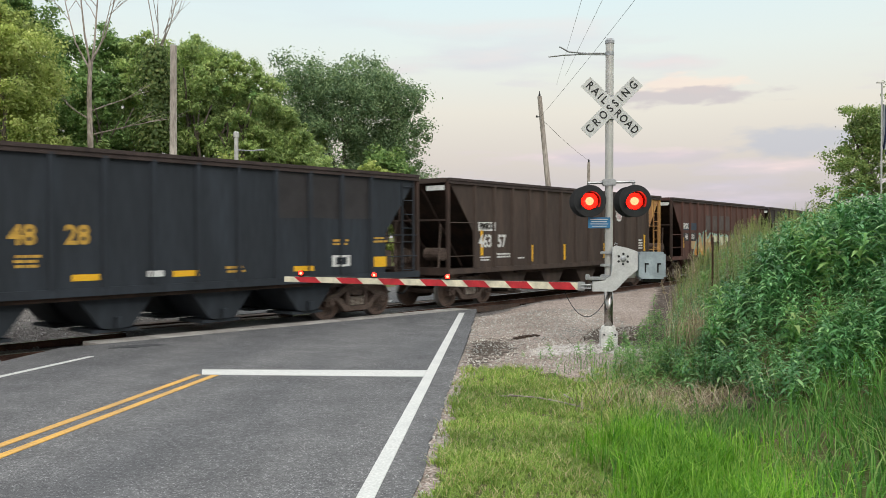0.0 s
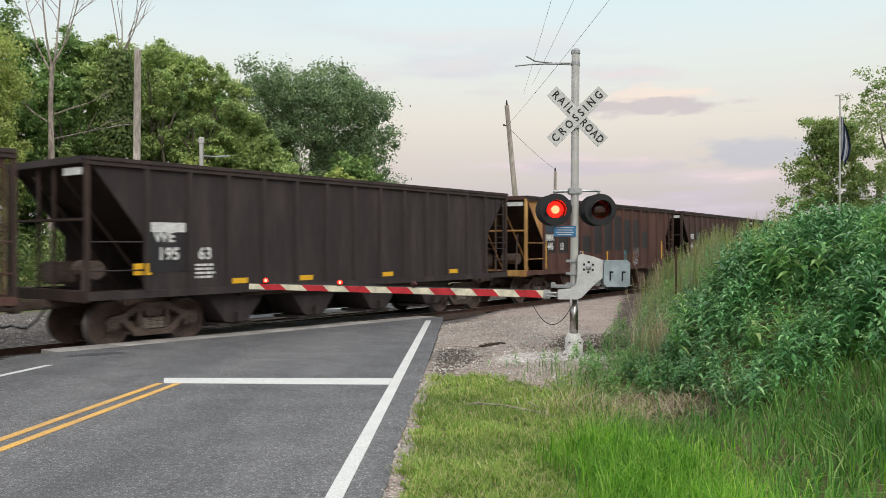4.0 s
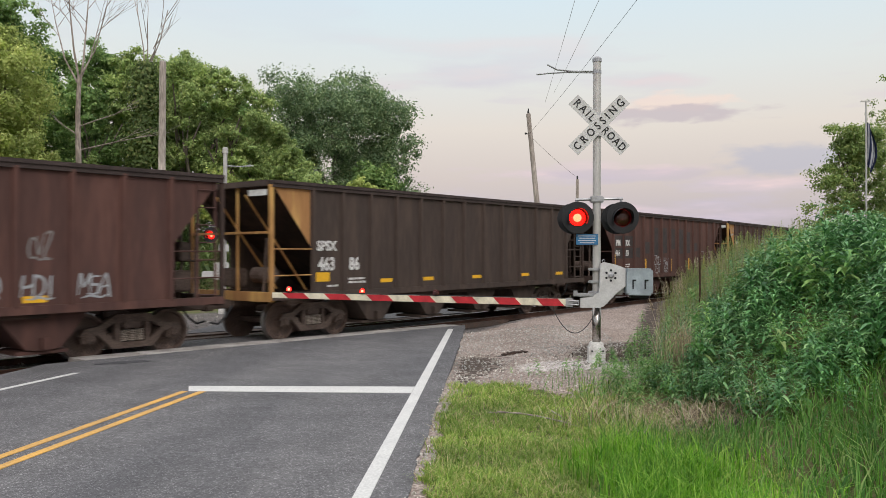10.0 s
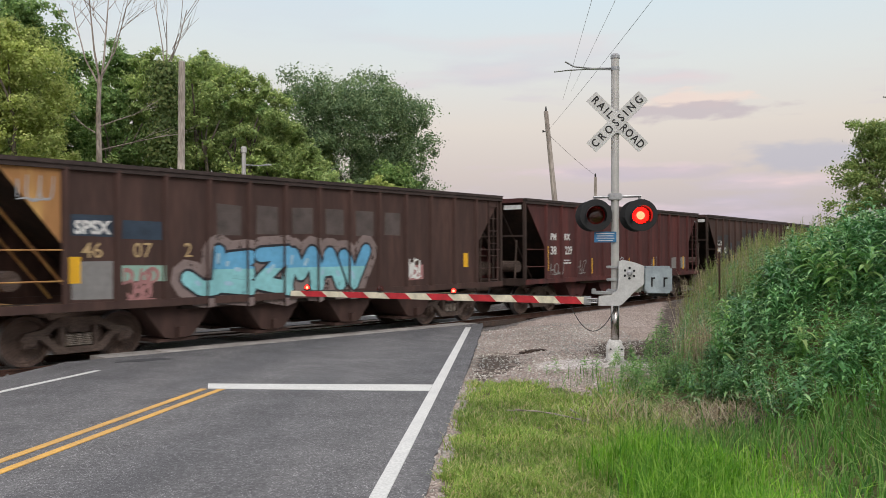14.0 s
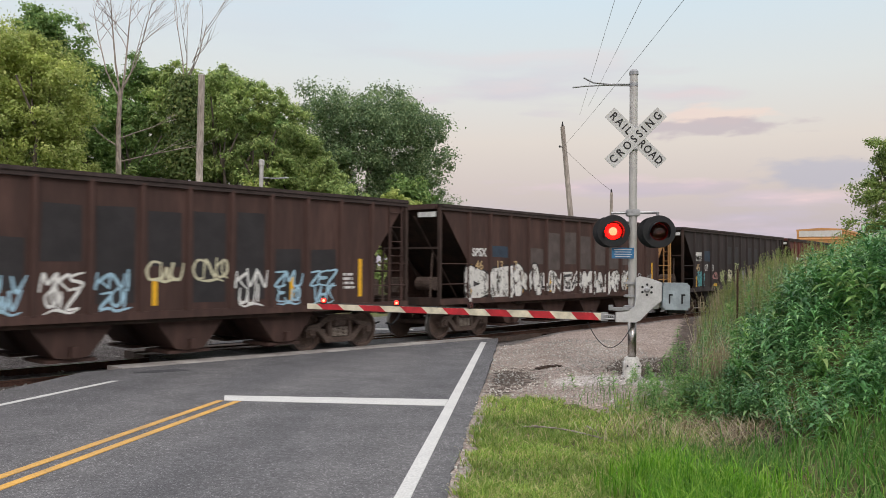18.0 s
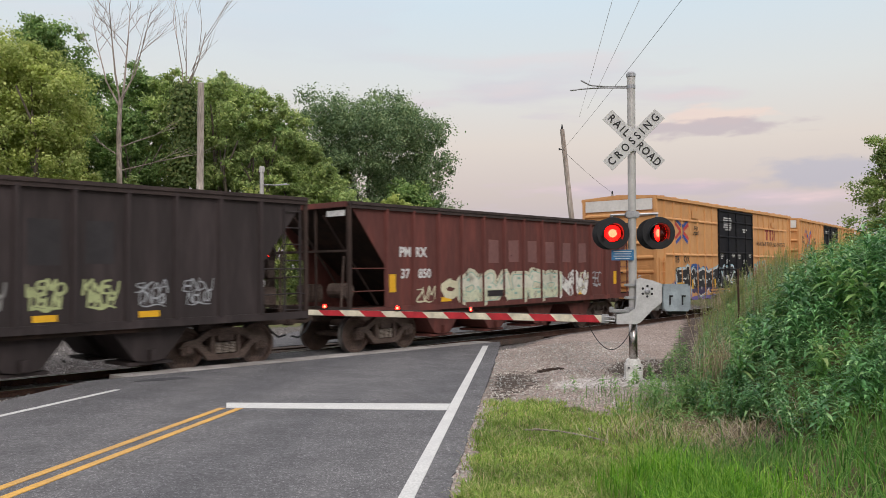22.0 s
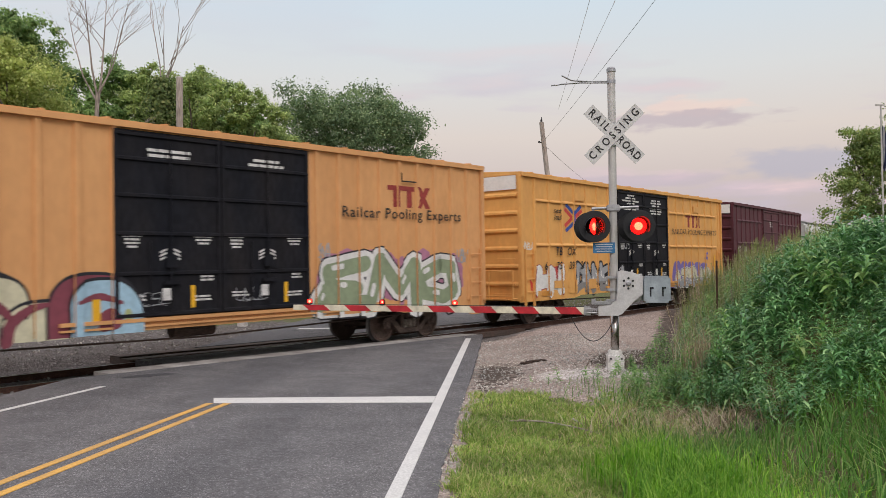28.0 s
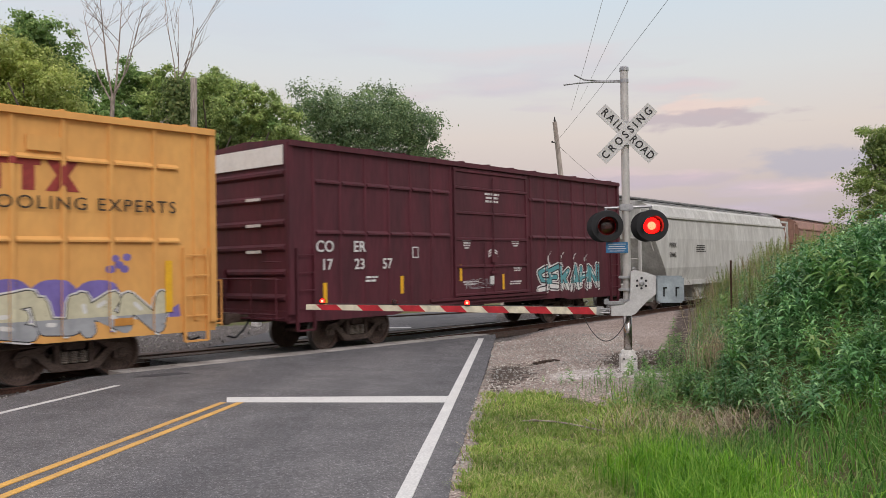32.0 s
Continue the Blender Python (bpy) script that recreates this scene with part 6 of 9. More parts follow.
reflectors(c, (panel(3)[0] + 0.1, panel(6)[0] - 0.1, panel(8)[0] + 0.3, panel(10)[0] + 0.4), **TALL)
for j, (a, b) in {2: (1.85, 2.25), 3: (2.0, 2.5), 4: (1.95, 3.1), 5: (2.0, 3.1), 6: (2.2, 3.1), 7: (2.0, 3.1), 8: (2.0, 3.0), 9: (2.1, 2.5)}.items():
    fill(c, j, a, b, M_patch_d, 0.25, 0.7)
scribble(HS, c, panel(4)[0] + 0.1, 1.2, 0.7, 0.7, S_silver, 81, 0.02)
scribble(HS, c, panel(5)[0] + 0.2, 1.25, 0.5, 0.55, S_silver, 82, 0.02)
scribble(HS, c, panel(9)[0], 1.4, 0.75, 0.4, S_cream, 83, 0.035)
bars(c, HS, panel(1)[0], 1.55, 0.5, 3, 0.05)
for j in (10, 11):
    u0, u1 = panel(j, 0.15, 0.6)
    part("paint_outline", HS.lay([stroke(a, b, 0.012) for a, b in (((u0, 1.8), (u1, 1.8)), ((u1, 1.8), (u1, 2.1)), ((u1, 2.1), (u0, 2.1)), ((u0, 2.1), (u0, 1.8)))], 1), S_grey, c)

# car with the large blue piece
c = hopper("dark brown open-top hopper car with large blue and cyan graffiti", M_hop_dark, LEADS[9], M_end_yellow)
fill(c, 0, 2.35, 2.75, M_patch_b)
fill(c, 1, 2.3, 2.65, M_patch_b)
mark(c, 0, "SPSX", 2.5, 0.23, 0.5, bold=0.014, squeeze=0.95)
for j, t in ((0, "46"), (1, "07"), (2, "2")):
    mark(c, j, t, 2.08, 0.28, 0.5, bold=0.002, mat=S_tan)
reflectors(c, (panel(0)[0] - 0.08,), 1.5, 1.98, 0.24)
fill(c, 0, 1.2, 1.9, S_grey, 0.1, 0.9)
fill(c, 1, 1.5, 1.8, S_mint, 0.05, 0.95)
scribble(HS, c, panel(1)[0], 1.2, 0.7, 0.5, S_pink, 91, 0.05)
S_azure, S_aqua = spray((0.13, 0.40, 0.62), "azure"), spray((0.26, 0.58, 0.60), "aqua")
piece(HS, c, 3.75, 8.75, 1.22, 2.14, "JEZMAV", [(S_haze, 0.24), (S_black, 0.055), (S_azure, 0.0)], 0.155, 14, "large cyan and blue wildstyle graffiti", None, S_sky, (S_aqua, 0.52))
for j in (3, 4, 5, 6, 7, 8):
    fill(c, j, 2.45 if j > 3 else 2.4, 3.05, M_patch_g, 0.2, 0.8)
scribble(HS, c, panel(9)[0], 1.4, 0.5, 0.4, S_white, 93, 0.05)
fill(c, 9, 1.3, 1.7, S_pink, 0.1, 0.7)
reflectors(c, (panel(11)[0] + 0.3,), 1.6, 2.0, 0.2)
scribble(HS, c, 0.35, 3.0, 0.7, 0.4, S_silver, 94, 0.025)

# red-brown car
c = hopper("red-brown open-top hopper car with white split letters", M_hop_red, LEADS[10])
mark(c, 0, "PM", 2.5, 0.2, 0.5, bold=0.012)
mark(c, 1, "RX", 2.5, 0.2, 0.4, bold=0.012)
mark(c, 0, "38", 2.05, 0.26, 0.5, bold=0.01)
mark(c, 1, "229", 2.05, 0.26, 0.5, bold=0.01, squeeze=0.85)
bars(c, HS, panel(1)[0], 1.7, 0.6, 2, 0.05)
reflectors(c, (panel(0)[0] - 0.08,), 1.4, 2.2, 0.13)
reflectors(c, (panel(3)[0], panel(6)[0], panel(8)[0] + 0.3, panel(11)[0] + 0.4), **TALL)
for j in (2, 5, 8):
    scribble(HS, c, panel(j)[0], 1.3, 0.6, 0.4, S_grey, 100 + j, 0.02)
scribble(HS, c, panel(0)[0] + 0.2, 1.3, 0.7, 0.3, S_grey, 108, 0.03)
for j in (10, 11):
    fill(c, j, 1.3, 1.75, S_grey, 0.3, 0.8)

# brown car with tags in white and pale blue
c = hopper("brown open-top hopper car with pale blue and white tags", M_hop_dark, LEADS[11])
fill(c, 0, 2.35, 2.75, M_patch_k)
fill(c, 1, 1.6, 2.8, M_patch_k, 0.02, 0.98)
fill(c, 0, 1.3, 2.1, M_patch_k)
part("paint_patch", HS.lay([rect(*panel(0, 0.08, 0.85), 2.28, 2.5)], 1), M_stencil, c)
mark(c, 0, "PMRX", 2.39, 0.17, 0.47, mat=M_stencil_k, bold=0.008, squeeze=0.95, y=1.506)
mark(c, 0, "446", 2.03, 0.26, 0.5, bold=0.012, squeeze=0.9)
mark(c, 1, "12", 2.03, 0.26, 0.4, bold=0.012, squeeze=0.9)
reflectors(c, (panel(0)[0] - 0.08,), 1.2, 2.15, 0.15)
for j, (a, b) in {2: (1.2, 2.0), 3: (1.6, 2.5), 4: (2.1, 3.1), 5: (1.3, 3.1), 6: (2.0, 3.05), 7: (1.3, 3.1), 8: (1.3, 3.15), 9: (1.3, 2.4), 10: (1.5, 2.4)}.items():
    fill(c, j, a, b, M_patch_k, 0.12, 0.85)
part("paint_patch", HS.lay([rect(*panel(2, 0.1, 0.5), 2.05, 2.4)], 1), M_patch_b, c)
for j, m in ((3, S_sky), (4, S_white), (5, S_sky), (6, S_cream), (7, S_cream), (8, S_white), (9, S_sky), (10, S_sky)):
    zz = 1.25 if j in (3, 4, 5, 8, 9, 10) else 1.75
    scribble(HS, c, panel(j)[0], zz, 0.75, 0.65 if zz < 1.5 else 0.35, m, 120 + j, 0.038)
reflectors(c, (panel(2)[0] + 0.55, panel(6)[0] + 0.1, panel(9)[0] + 0.4), **TALL)
reflectors(c, (panel(11)[0] + 0.45,), 1.3, 2.2, 0.12)
bars(c, HS, panel(11)[0] - 0.1, 1.8, 0.45, 4, 0.06)

# dark car with large worn white letters
c = hopper("dark brown open-top hopper car with large worn white letters", M_hop_dark, LEADS[12], None, M_end_yellow)
mark(c, 0, "SPSX", 2.42, 0.22, 0.5, bold=0.012, squeeze=0.95)
fill(c, 1, 2.3, 2.62, M_patch_b)
for j, t in ((0, "46"), (1, "13"), (2, "7")):
    mark(c, j, t, 2.05, 0.26, 0.5 if j < 2 else 0.3, bold=0.003, mat=S_tan)
piece(HS, c, 1.25, 4.75, 1.18, 1.95, "DEM", [(S_ghost_k, 0.06), (S_ghost, 0.0)], 0.19, 5, "worn white block letters")
piece(HS, c, 5.0, 7.4, 1.25, 1.9, "UNSA", [(S_ghost, 0.03), (S_ghost_k, -0.05)], 0.09, 6, "faded grey and pink graffiti")
piece(HS, c, 7.5, 11.0, 1.15, 1.85, "MHUKNA", [(S_ghost_k, 0.07), (S_ghost, 0.03)], 0.10, 7, "worn white graffiti")
for j in (3, 4, 5, 6, 7, 8, 9):
    fill(c, j, 1.95 + 0.15 * (j % 2), (2.6, 3.1, 3.15, 3.05, 3.1, 3.1, 2.7)[j - 3], M_patch_g, 0.15, 0.85)
reflectors(c, (panel(0)[0] - 0.1,), 1.25, 2.1, 0.13)
reflectors(c, (panel(2)[0] + 0.5, panel(4)[0] + 0.1, panel(7)[0] + 0.2, panel(9)[0] + 0.3), **TALL)
reflectors(c, (panel(11)[0] + 0.4,), 1.5, 2.2, 0.12)
scribble(HS, c, panel(11)[0], 1.2, 0.4, 0.5, S_silver, 139)

# charcoal car with yellowish tags
c = hopper("charcoal open-top hopper car with pale green tags", M_hop_grey, LEADS[13])
part("paint_patch", HS.lay([rect(*panel(0, 0.1, 0.9), 2.3, 2.68)], 0), M_stencil, c)
mark(c, 0, "PMRX", 2.42, 0.2, 0.5, mat=M_stencil_k, bold=0.01, y=1.504)
fill(c, 1, 2.3, 2.75, M_patch_b)
for j, t in ((0, "45"), (1, "07"), (2, "8")):
    mark(c, j, t, 2.0, 0.29, 0.45 if j < 2 else 0.25, bold=0.004, mat=S_tan if j == 0 else M_stencil)
part("paint_patch", HS.lay([rect(panel(0)[0] - 0.05, panel(0)[0] + 0.18, 1.2, 1.65)], 1), M_reflect, c)
scribble(HS, c, panel(0)[0] + 0.25, 1.3, 0.7, 0.5, S_teal, 141, 0.05)
scribble(HS, c, panel(2)[0] + 0.05, 1.55, 0.75, 0.25, S_pink, 142, 0.035)
for j, m in ((3, S_lime), (4, S_cream), (5, S_lime), (6, S_grey), (7, S_lime), (8, S_lime), (9, S_silver), (10, S_silver)):
    scribble(HS, c, panel(j)[0] + 0.05, 1.45, 0.65, 0.75 if j == 5 else 0.45, m, 150 + j, 0.04 if j < 9 else 0.02)
reflectors(c, (panel(2)[0] + 0.25, panel(7)[0] + 0.15, panel(9)[0] + 0.1))
for j in (4, 5, 7, 8):
    fill(c, j, 2.2, 3.0, M_patch_k, 0.2, 0.75)

# maroon car with cream piece
c = hopper("faded maroon open-top hopper car with cream graffiti", M_hop_maroon, LEADS[14])
mark(c, 0, "PM", 2.5, 0.24, 0.7, bold=0.014)
mark(c, 1, "RX", 2.5, 0.24, 0.3, bold=0.014)
mark(c, 0, "37", 1.95, 0.23, 0.7, bold=0.01)
mark(c, 1, "850", 1.95, 0.23, 0.45, bold=0.01)
reflectors(c, (panel(0)[0] - 0.02,), 1.5, 1.95, 0.24)
scribble(HS, c, panel(1)[0], 1.25, 0.7, 0.35, S_cream, 161, 0.03)
piece(HS, c, panel(2)[0] + 0.1, panel(2)[1], 1.3, 1.75, "O", [(S_cream, 0.02)], 0.08, 9, "pale bubble letter")
piece(HS, c, 4.15, 9.1, 1.20, 1.92, "OEASCO", [(spray((0.60, 0.57, 0.42), "worn_cream", 0.38), 0.13), (S_mint, 0.035), (spray((0.66, 0.64, 0.52), "off_white"), 0.005)], 0.13, 17, "cream and mint bubble graffiti", None, S_mint, (spray((0.60, 0.62, 0.44), "pale_lime", 0.36), 0.4))
piece(HS, c, 9.1, 10.9, 1.25, 1.9, "NW", [(S_ghost, 0.05)], 0.13, 18, "worn white graffiti")
for j in (4, 5, 6, 7, 8, 9):
    fill(c, j, 2.25, 2.9, spray((0.19, 0.085, 0.075), "dusty_maroon"), 0.25, 0.75)
scribble(HS, c, panel(9)[0], 1.3, 0.7, 0.6, S_cream, 163, 0.04)
scribble(HS, c, panel(10)[0], 1.5, 0.6, 0.4, S_silver, 164, 0.03)
reflectors(c, (panel(2)[0], panel(7)[0] + 0.1, panel(9)[0] + 0.1))
part("paint_patch", HS.lay([rect(*panel(4, 0.05, 0.9), 1.28, 1.45)], 12), M_patch_k, c)
reflectors(c, (panel(11)[0] + 0.5,), 1.5, 1.95, 0.2)


# boxcars ----------------------------------------------------------------------
BTOP, BLOW = 4.9, 0.78


def boxcar(label, mat, lead, half, door0, door1, door_mat, leaves, posts, rails_z, proud, width, placards=()):
    """A steel boxcar: sheeted body with posts and rails, ribbed ends, peaked roof, plug doors, sills, ladders and trucks."""
    car = thing("boxcar", label, "boxcar", group="train")
    sheet = 1.54
    side = Side(half, sheet, proud, posts, width, None, (door0, door1, 1.587))
    body = Solid()
    body.prism([(-half + 0.05, 1.05), (-half + 0.05, BTOP - 0.12), (half - 0.05, BTOP - 0.12), (half - 0.05, 1.05)], "y", -sheet, sheet)
    part("body", body, mat, car)
    for u in posts:
        part("side_post", Solid().prism([(-width / 2, 0), (-width * 0.3, proud), (width * 0.3, proud), (width / 2, 0)], "z", 1.0, BTOP - 0.16), mat, car, at=pose(half - u, sheet - 0.001, 0))
    for z in rails_z:
        for a, b in ((0.75, door0 - 0.1), (door1 + 0.1, 2 * half - 0.75)):
            cuts = sorted([a] + [u for u in posts if a < u < b] + [b])
            for p, q in zip(cuts, cuts[1:]):
                if q - p > width * 1.2:
                    part("side_rail", Solid().prism([(sheet - 0.005, z + 0.10), (sheet + 0.065, z + 0.035), (sheet + 0.065, z), (sheet - 0.005, z)], "x", half - q + width / 2, half - p - width / 2), mat, car)
    for sx in (1, -1):                                   # ends
        m = pose(sx * half, 0, 0, 0, 0, 0 if sx > 0 else 180)
        e = part("end_wall", Solid().box(-0.06, -0.02, -1.55, 1.55, 1.0, BTOP - 0.1), mat, car, at=m)
        for k in range(6):
            z = 1.25 + 0.56 * k
            part("end_rib", Solid().prism([(-0.02, z), (0.06, z + 0.06), (0.06, z + 0.12), (-0.02, z + 0.18)], "y", -1.46, 1.46), mat, e)
        for sy in (-1, 1):
            part("corner_post", Solid().soft_box(-0.14, 0.03, sy * 1.53 - 0.07, sy * 1.53 + 0.07, 0.95, BTOP - 0.08, 0.02), mat, e)
        part("end_panel", Solid().box(0.03, 0.036, -1.44, 1.44, BTOP - 0.58, BTOP - 0.14), M_endwhite, e, "white panel at the top of the end")
        part("end_sill", Solid().soft_box(-0.2, 0.02, -1.55, 1.55, 0.82, 1.06, 0.015), mat, e)
        for k in range(3):
            part("end_step", Solid().tube([(0.1, 0.75, 1.35 + 0.4 * k), (0.1, 1.4, 1.35 + 0.4 * k)], 0.016, 6), mat, e)
        for z in (0.98, 1.78):
            part("end_railing", Solid().tube([(0.24, -1.4, z), (0.24, 1.4, z)], 0.02, 6), mat, e)
        for y in (-1.4, -0.5, 0.5, 1.4):
            part("railing_post", Solid().tube([(0.24, y, 0.85), (0.24, y, 1.78)], 0.018, 6).tube([(0.0, y, 0.9), (0.24, y, 0.9)], 0.018, 6), mat, e)
        part("end_platform", Solid().box(0.02, 0.24, -1.2, 1.2, 0.86, 0.89), mat, e)
        part("hand_brake", Solid().soft_box(0.02, 0.12, -1.1, -0.7, 1.5, 2.0, 0.02), mat, e)
    roof = Solid().prism([(-1.62, BTOP - 0.12), (-1.62, BTOP - 0.04), (0, BTOP + 0.06), (1.62, BTOP - 0.04), (1.62, BTOP - 0.12)], "x", -half, half)
    rf = part("roof", roof, mat, car)
    for k in range(int(half * 2 / 1.2)):
        x = -half + 0.6 + 1.2 * k
        part("roof_seam", Solid().prism([(-1.63, BTOP - 0.06), (-1.63, BTOP - 0.01), (0, BTOP + 0.09), (1.63, BTOP - 0.01), (1.63, BTOP - 0.06), (0, BTOP + 0.04)], "x", x, x + 0.06), mat, rf)
    part("eave", Solid().box(-half, half, 1.55, 1.64, BTOP - 0.17, BTOP - 0.06).box(-half, half, -1.64, -1.55, BTOP - 0.17, BTOP - 0.06), mat, car)
    sill = Solid()
    sill.prism([(-half, 1.10), (half, 1.10), (half, BLOW), (half - 3.4, BLOW), (half - 3.9, 0.86), (-half + 3.9, 0.86), (-half + 3.4, BLOW), (-half, BLOW)], "y", 1.47, 1.55)
    sill.box(-half, half, -1.55, -1.47, 0.9, 1.1)
    part("side_sill", sill, mat, car)
    part("floor_beam", Solid().box(-half + 0.2, half - 0.2, -0.2, 0.2, 0.75, 1.06).box(-half + 0.1, half - 0.1, -1.47, 1.47, 1.0, 1.06), M_truck, car)
    part("train_line", Solid().tube([(half - 3, 1.2, 0.72), (0, 1.1, 0.60), (-half + 3, 1.2, 0.72)], 0.02, 5), M_truck, car)
    part("brake_cylinder", Solid().tube([(-0.4, 0.7, 0.75), (0.6, 0.7, 0.75)], 0.16, 12), M_truck, car)
    w = (door1 - door0) / leaves
    for k in range(leaves):
        a = door0 + w * k
        x0, x1 = half - a - w + 0.015, half - a - 0.015
        d = part("door", Solid().soft_box(x0, x1, 1.53, 1.585, 1.12, BTOP - 0.2, 0.01), door_mat, car, "black ribbed plug door" if door_mat == M_door else "")
        for z in (1.16, 1.95, 2.72, 3.45, 4.15, BTOP - 0.28):
            part("door_rib", Solid().prism([(1.58, z - 0.05), (1.63, z - 0.025), (1.63, z + 0.025), (1.58, z + 0.05)], "x", x0, x1), door_mat, d)
        for xx in (x0, x1 - 0.08):
            part("door_stile", Solid().box(xx, xx + 0.08, 1.58, 1.62, 1.13, BTOP - 0.21), door_mat, d)
        xm = (x0 + x1) / 2
        part("lock_bar", Solid().tube([(xm, 1.63, 1.2), (xm, 1.63, BTOP - 0.4)], 0.02, 6).tube([(xm + 0.45, 1.63, 1.2), (xm + 0.45, 1.63, 2.6)], 0.018, 6), door_mat, d)
        part("lock_handle", Solid().soft_box(xm - 0.18, xm + 0.18, 1.62, 1.67, 1.72, 1.8, 0.01), door_mat, d)
        part("gear_box", Solid().soft_box(xm - 0.13, xm + 0.13, 1.62, 1.66, 2.05, 2.3, 0.01), door_mat, d)
        if k < len(placards):
            notice_block(d, a + w * 0.5, placards[k][0], placards[k][1], 0.06, half, 1.592)
        notice_block(d, a + w * 0.82, 2.66, (0.42, 0.36, 0.24), 0.04, half, 1.592)
        bars(d, side, a + w * 0.78, 1.85, w * 0.14, 2, 0.04, M_stencil, 1.584)
        scribble(side, d, a + w * 0.15, 1.35, w * 0.35, 0.25, S_silver, 900 + k, 0.012)
        notice_block(d, a + w * 0.16, 2.66, (0.38, 0.30, 0.30, 0.2), 0.04, half, 1.592)
        bars(d, side, a + w * 0.1, 1.5, w * 0.2, 2, 0.04, M_stencil, 1.582)
        bars(d, side, a + w * 0.72, 1.45, w * 0.2, 2, 0.04, M_stencil, 1.582)
        part("placard", Solid().box(xm + 0.02, xm + 0.2, 1.625, 1.634, 1.42, 1.66), M_stencil, d)
        for q in range(3):
            for sx in (-1, 1):
                z = 2.44 - 0.07 * q
                part("arrow_mark", Solid().prism([(xm + sx * 0.08, z), (xm + sx * 0.22, z - 0.06), (xm + sx * 0.22, z - 0.10), (xm + sx * 0.08, z - 0.04)][::sx], "y", 1.587, 1.592), M_stencil, d)
        part("reflector", Solid().box(xm - 0.55, xm - 0.45, 1.583, 1.588, 1.25, 1.7), M_reflect, d)
    part("door_track", Solid().box(half - door1 - 1.0, half - door0 + 1.0, 1.55, 1.62, 1.03, 1.10).box(half - door1 - 1.0, half - door0 + 1.0, 1.55, 1.60, 0.93, 0.97), mat, car)
    for sx in (1, -1):                                   # ladders beside the ends
        x = sx * (half - 0.45)
        so = Solid()
        for k in range(4):
            so.tube([(x - 0.24, 1.62, 1.1 + 0.4 * k), (x + 0.24, 1.62, 1.1 + 0.4 * k)], 0.014, 5)
        so.box(x - 0.27, x - 0.23, 1.55, 1.63, 0.6, 2.45).box(x + 0.23, x + 0.27, 1.55, 1.63, 0.6, 2.45).box(x - 0.25, x + 0.25, 1.57, 1.61, 0.58, 0.62)
        part("ladder", so, mat, car)
    truck(car, half - 2.6)
    truck(car, -half + 2.6)
    couplers(car, half)
    TRAIN.append((car, lead, half))
    return car, side


def cross_emblem(car, side, u, z, w, h, layer=1):
    """Crossing bands: blue above and below, red between them at the sides."""
    def band(a, b, t):
        d = math.hypot(b[0] - a[0], b[1] - a[1])
        nx, nz = -(b[1] - a[1]) / d * t, (b[0] - a[0]) / d * t
        return [(a[0] + nx, a[1] + nz), (b[0] + nx, b[1] + nz), (b[0] - nx, b[1] - nz), (a[0] - nx, a[1] - nz)]
    e = None
    for mat, paths in ((S_emred, (((-0.47, 0.27), (-0.07, 0.0)), ((-0.47, -0.27), (-0.07, 0.0)), ((0.13, 0.05), (0.47, 0.26)), ((0.13, -0.05), (0.47, -0.26)))),
                       (S_emblue, (((-0.42, 0.42), (0.045, 0.13)), ((0.03, 0.16), (0.03, -0.16)), ((-0.42, -0.42), (0.045, -0.13)), ((0.10, 0.17), (0.41, 0.40)), ((0.10, -0.17), (0.41, -0.40))))):
        polys = [band((u + a[0] * w, z + a[1] * h), (u + b[0] * w, z + b[1] * h), 0.062 * h) for a, b in paths]
        ob = part("emblem" if e is None else "emblem_band", side.lay(polys, layer + (1.5 if e else 0)), mat, e or car, "red chevrons wrapped by blue bands" if e is None else "")
        e = e or ob
    return e


S_emblue, S_emred = spray((0.03, 0.08, 0.33), "emblem_blue"), spray((0.62, 0.06, 0.05), "emblem_red")


def red_emblem(car, side, u, z, w=1.25, h=0.42):
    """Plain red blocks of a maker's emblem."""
    t = 0.22 * h
    p = [rect(u - w / 2, u + 0.12 * w, z + h / 2 - t, z + h / 2), rect(u - w / 2 + 0.13 * w, u - w / 2 + 0.25 * w, z - h / 2, z + h / 2 - t), rect(u - 0.06 * w, u + 0.06 * w, z - h / 2, z + h / 2 - t)]
    q = [[(u + 0.16 * w, z + h / 2), (u + 0.28 * w, z + h / 2), (u + 0.5 * w, z - h / 2), (u + 0.38 * w, z - h / 2)], [(u + 0.5 * w, z + h / 2), (u + 0.38 * w, z + h / 2), (u + 0.16 * w, z - h / 2), (u + 0.28 * w, z - h / 2)]]
    return part("emblem", side.lay(p + q, 1), M_stencil_r, car, "faded red block emblem")


def side_words(car, side, rows, slant=0.2):
    for text, u, z, h, sq in rows:
        letters(car, side, text, u, z, h, M_stencil_k, 0.004, sq, 0.2 if text.islower() else slant, 1.05, y=side.sheet + 0.052)


BP0, BSTEP, BHALF = 221.7104, 19.9804, 9.05
GRID_POSTS = [0.85 + 0.86 * k for k in range(8)] + [11.65 + 0.86 * k for k in range(8)]
RIBS = [0.5 + 0.70 * k for k in range(10)] + [11.75 + 0.70 * k for k in range(9)]
D0, D1 = 6.75, 11.47

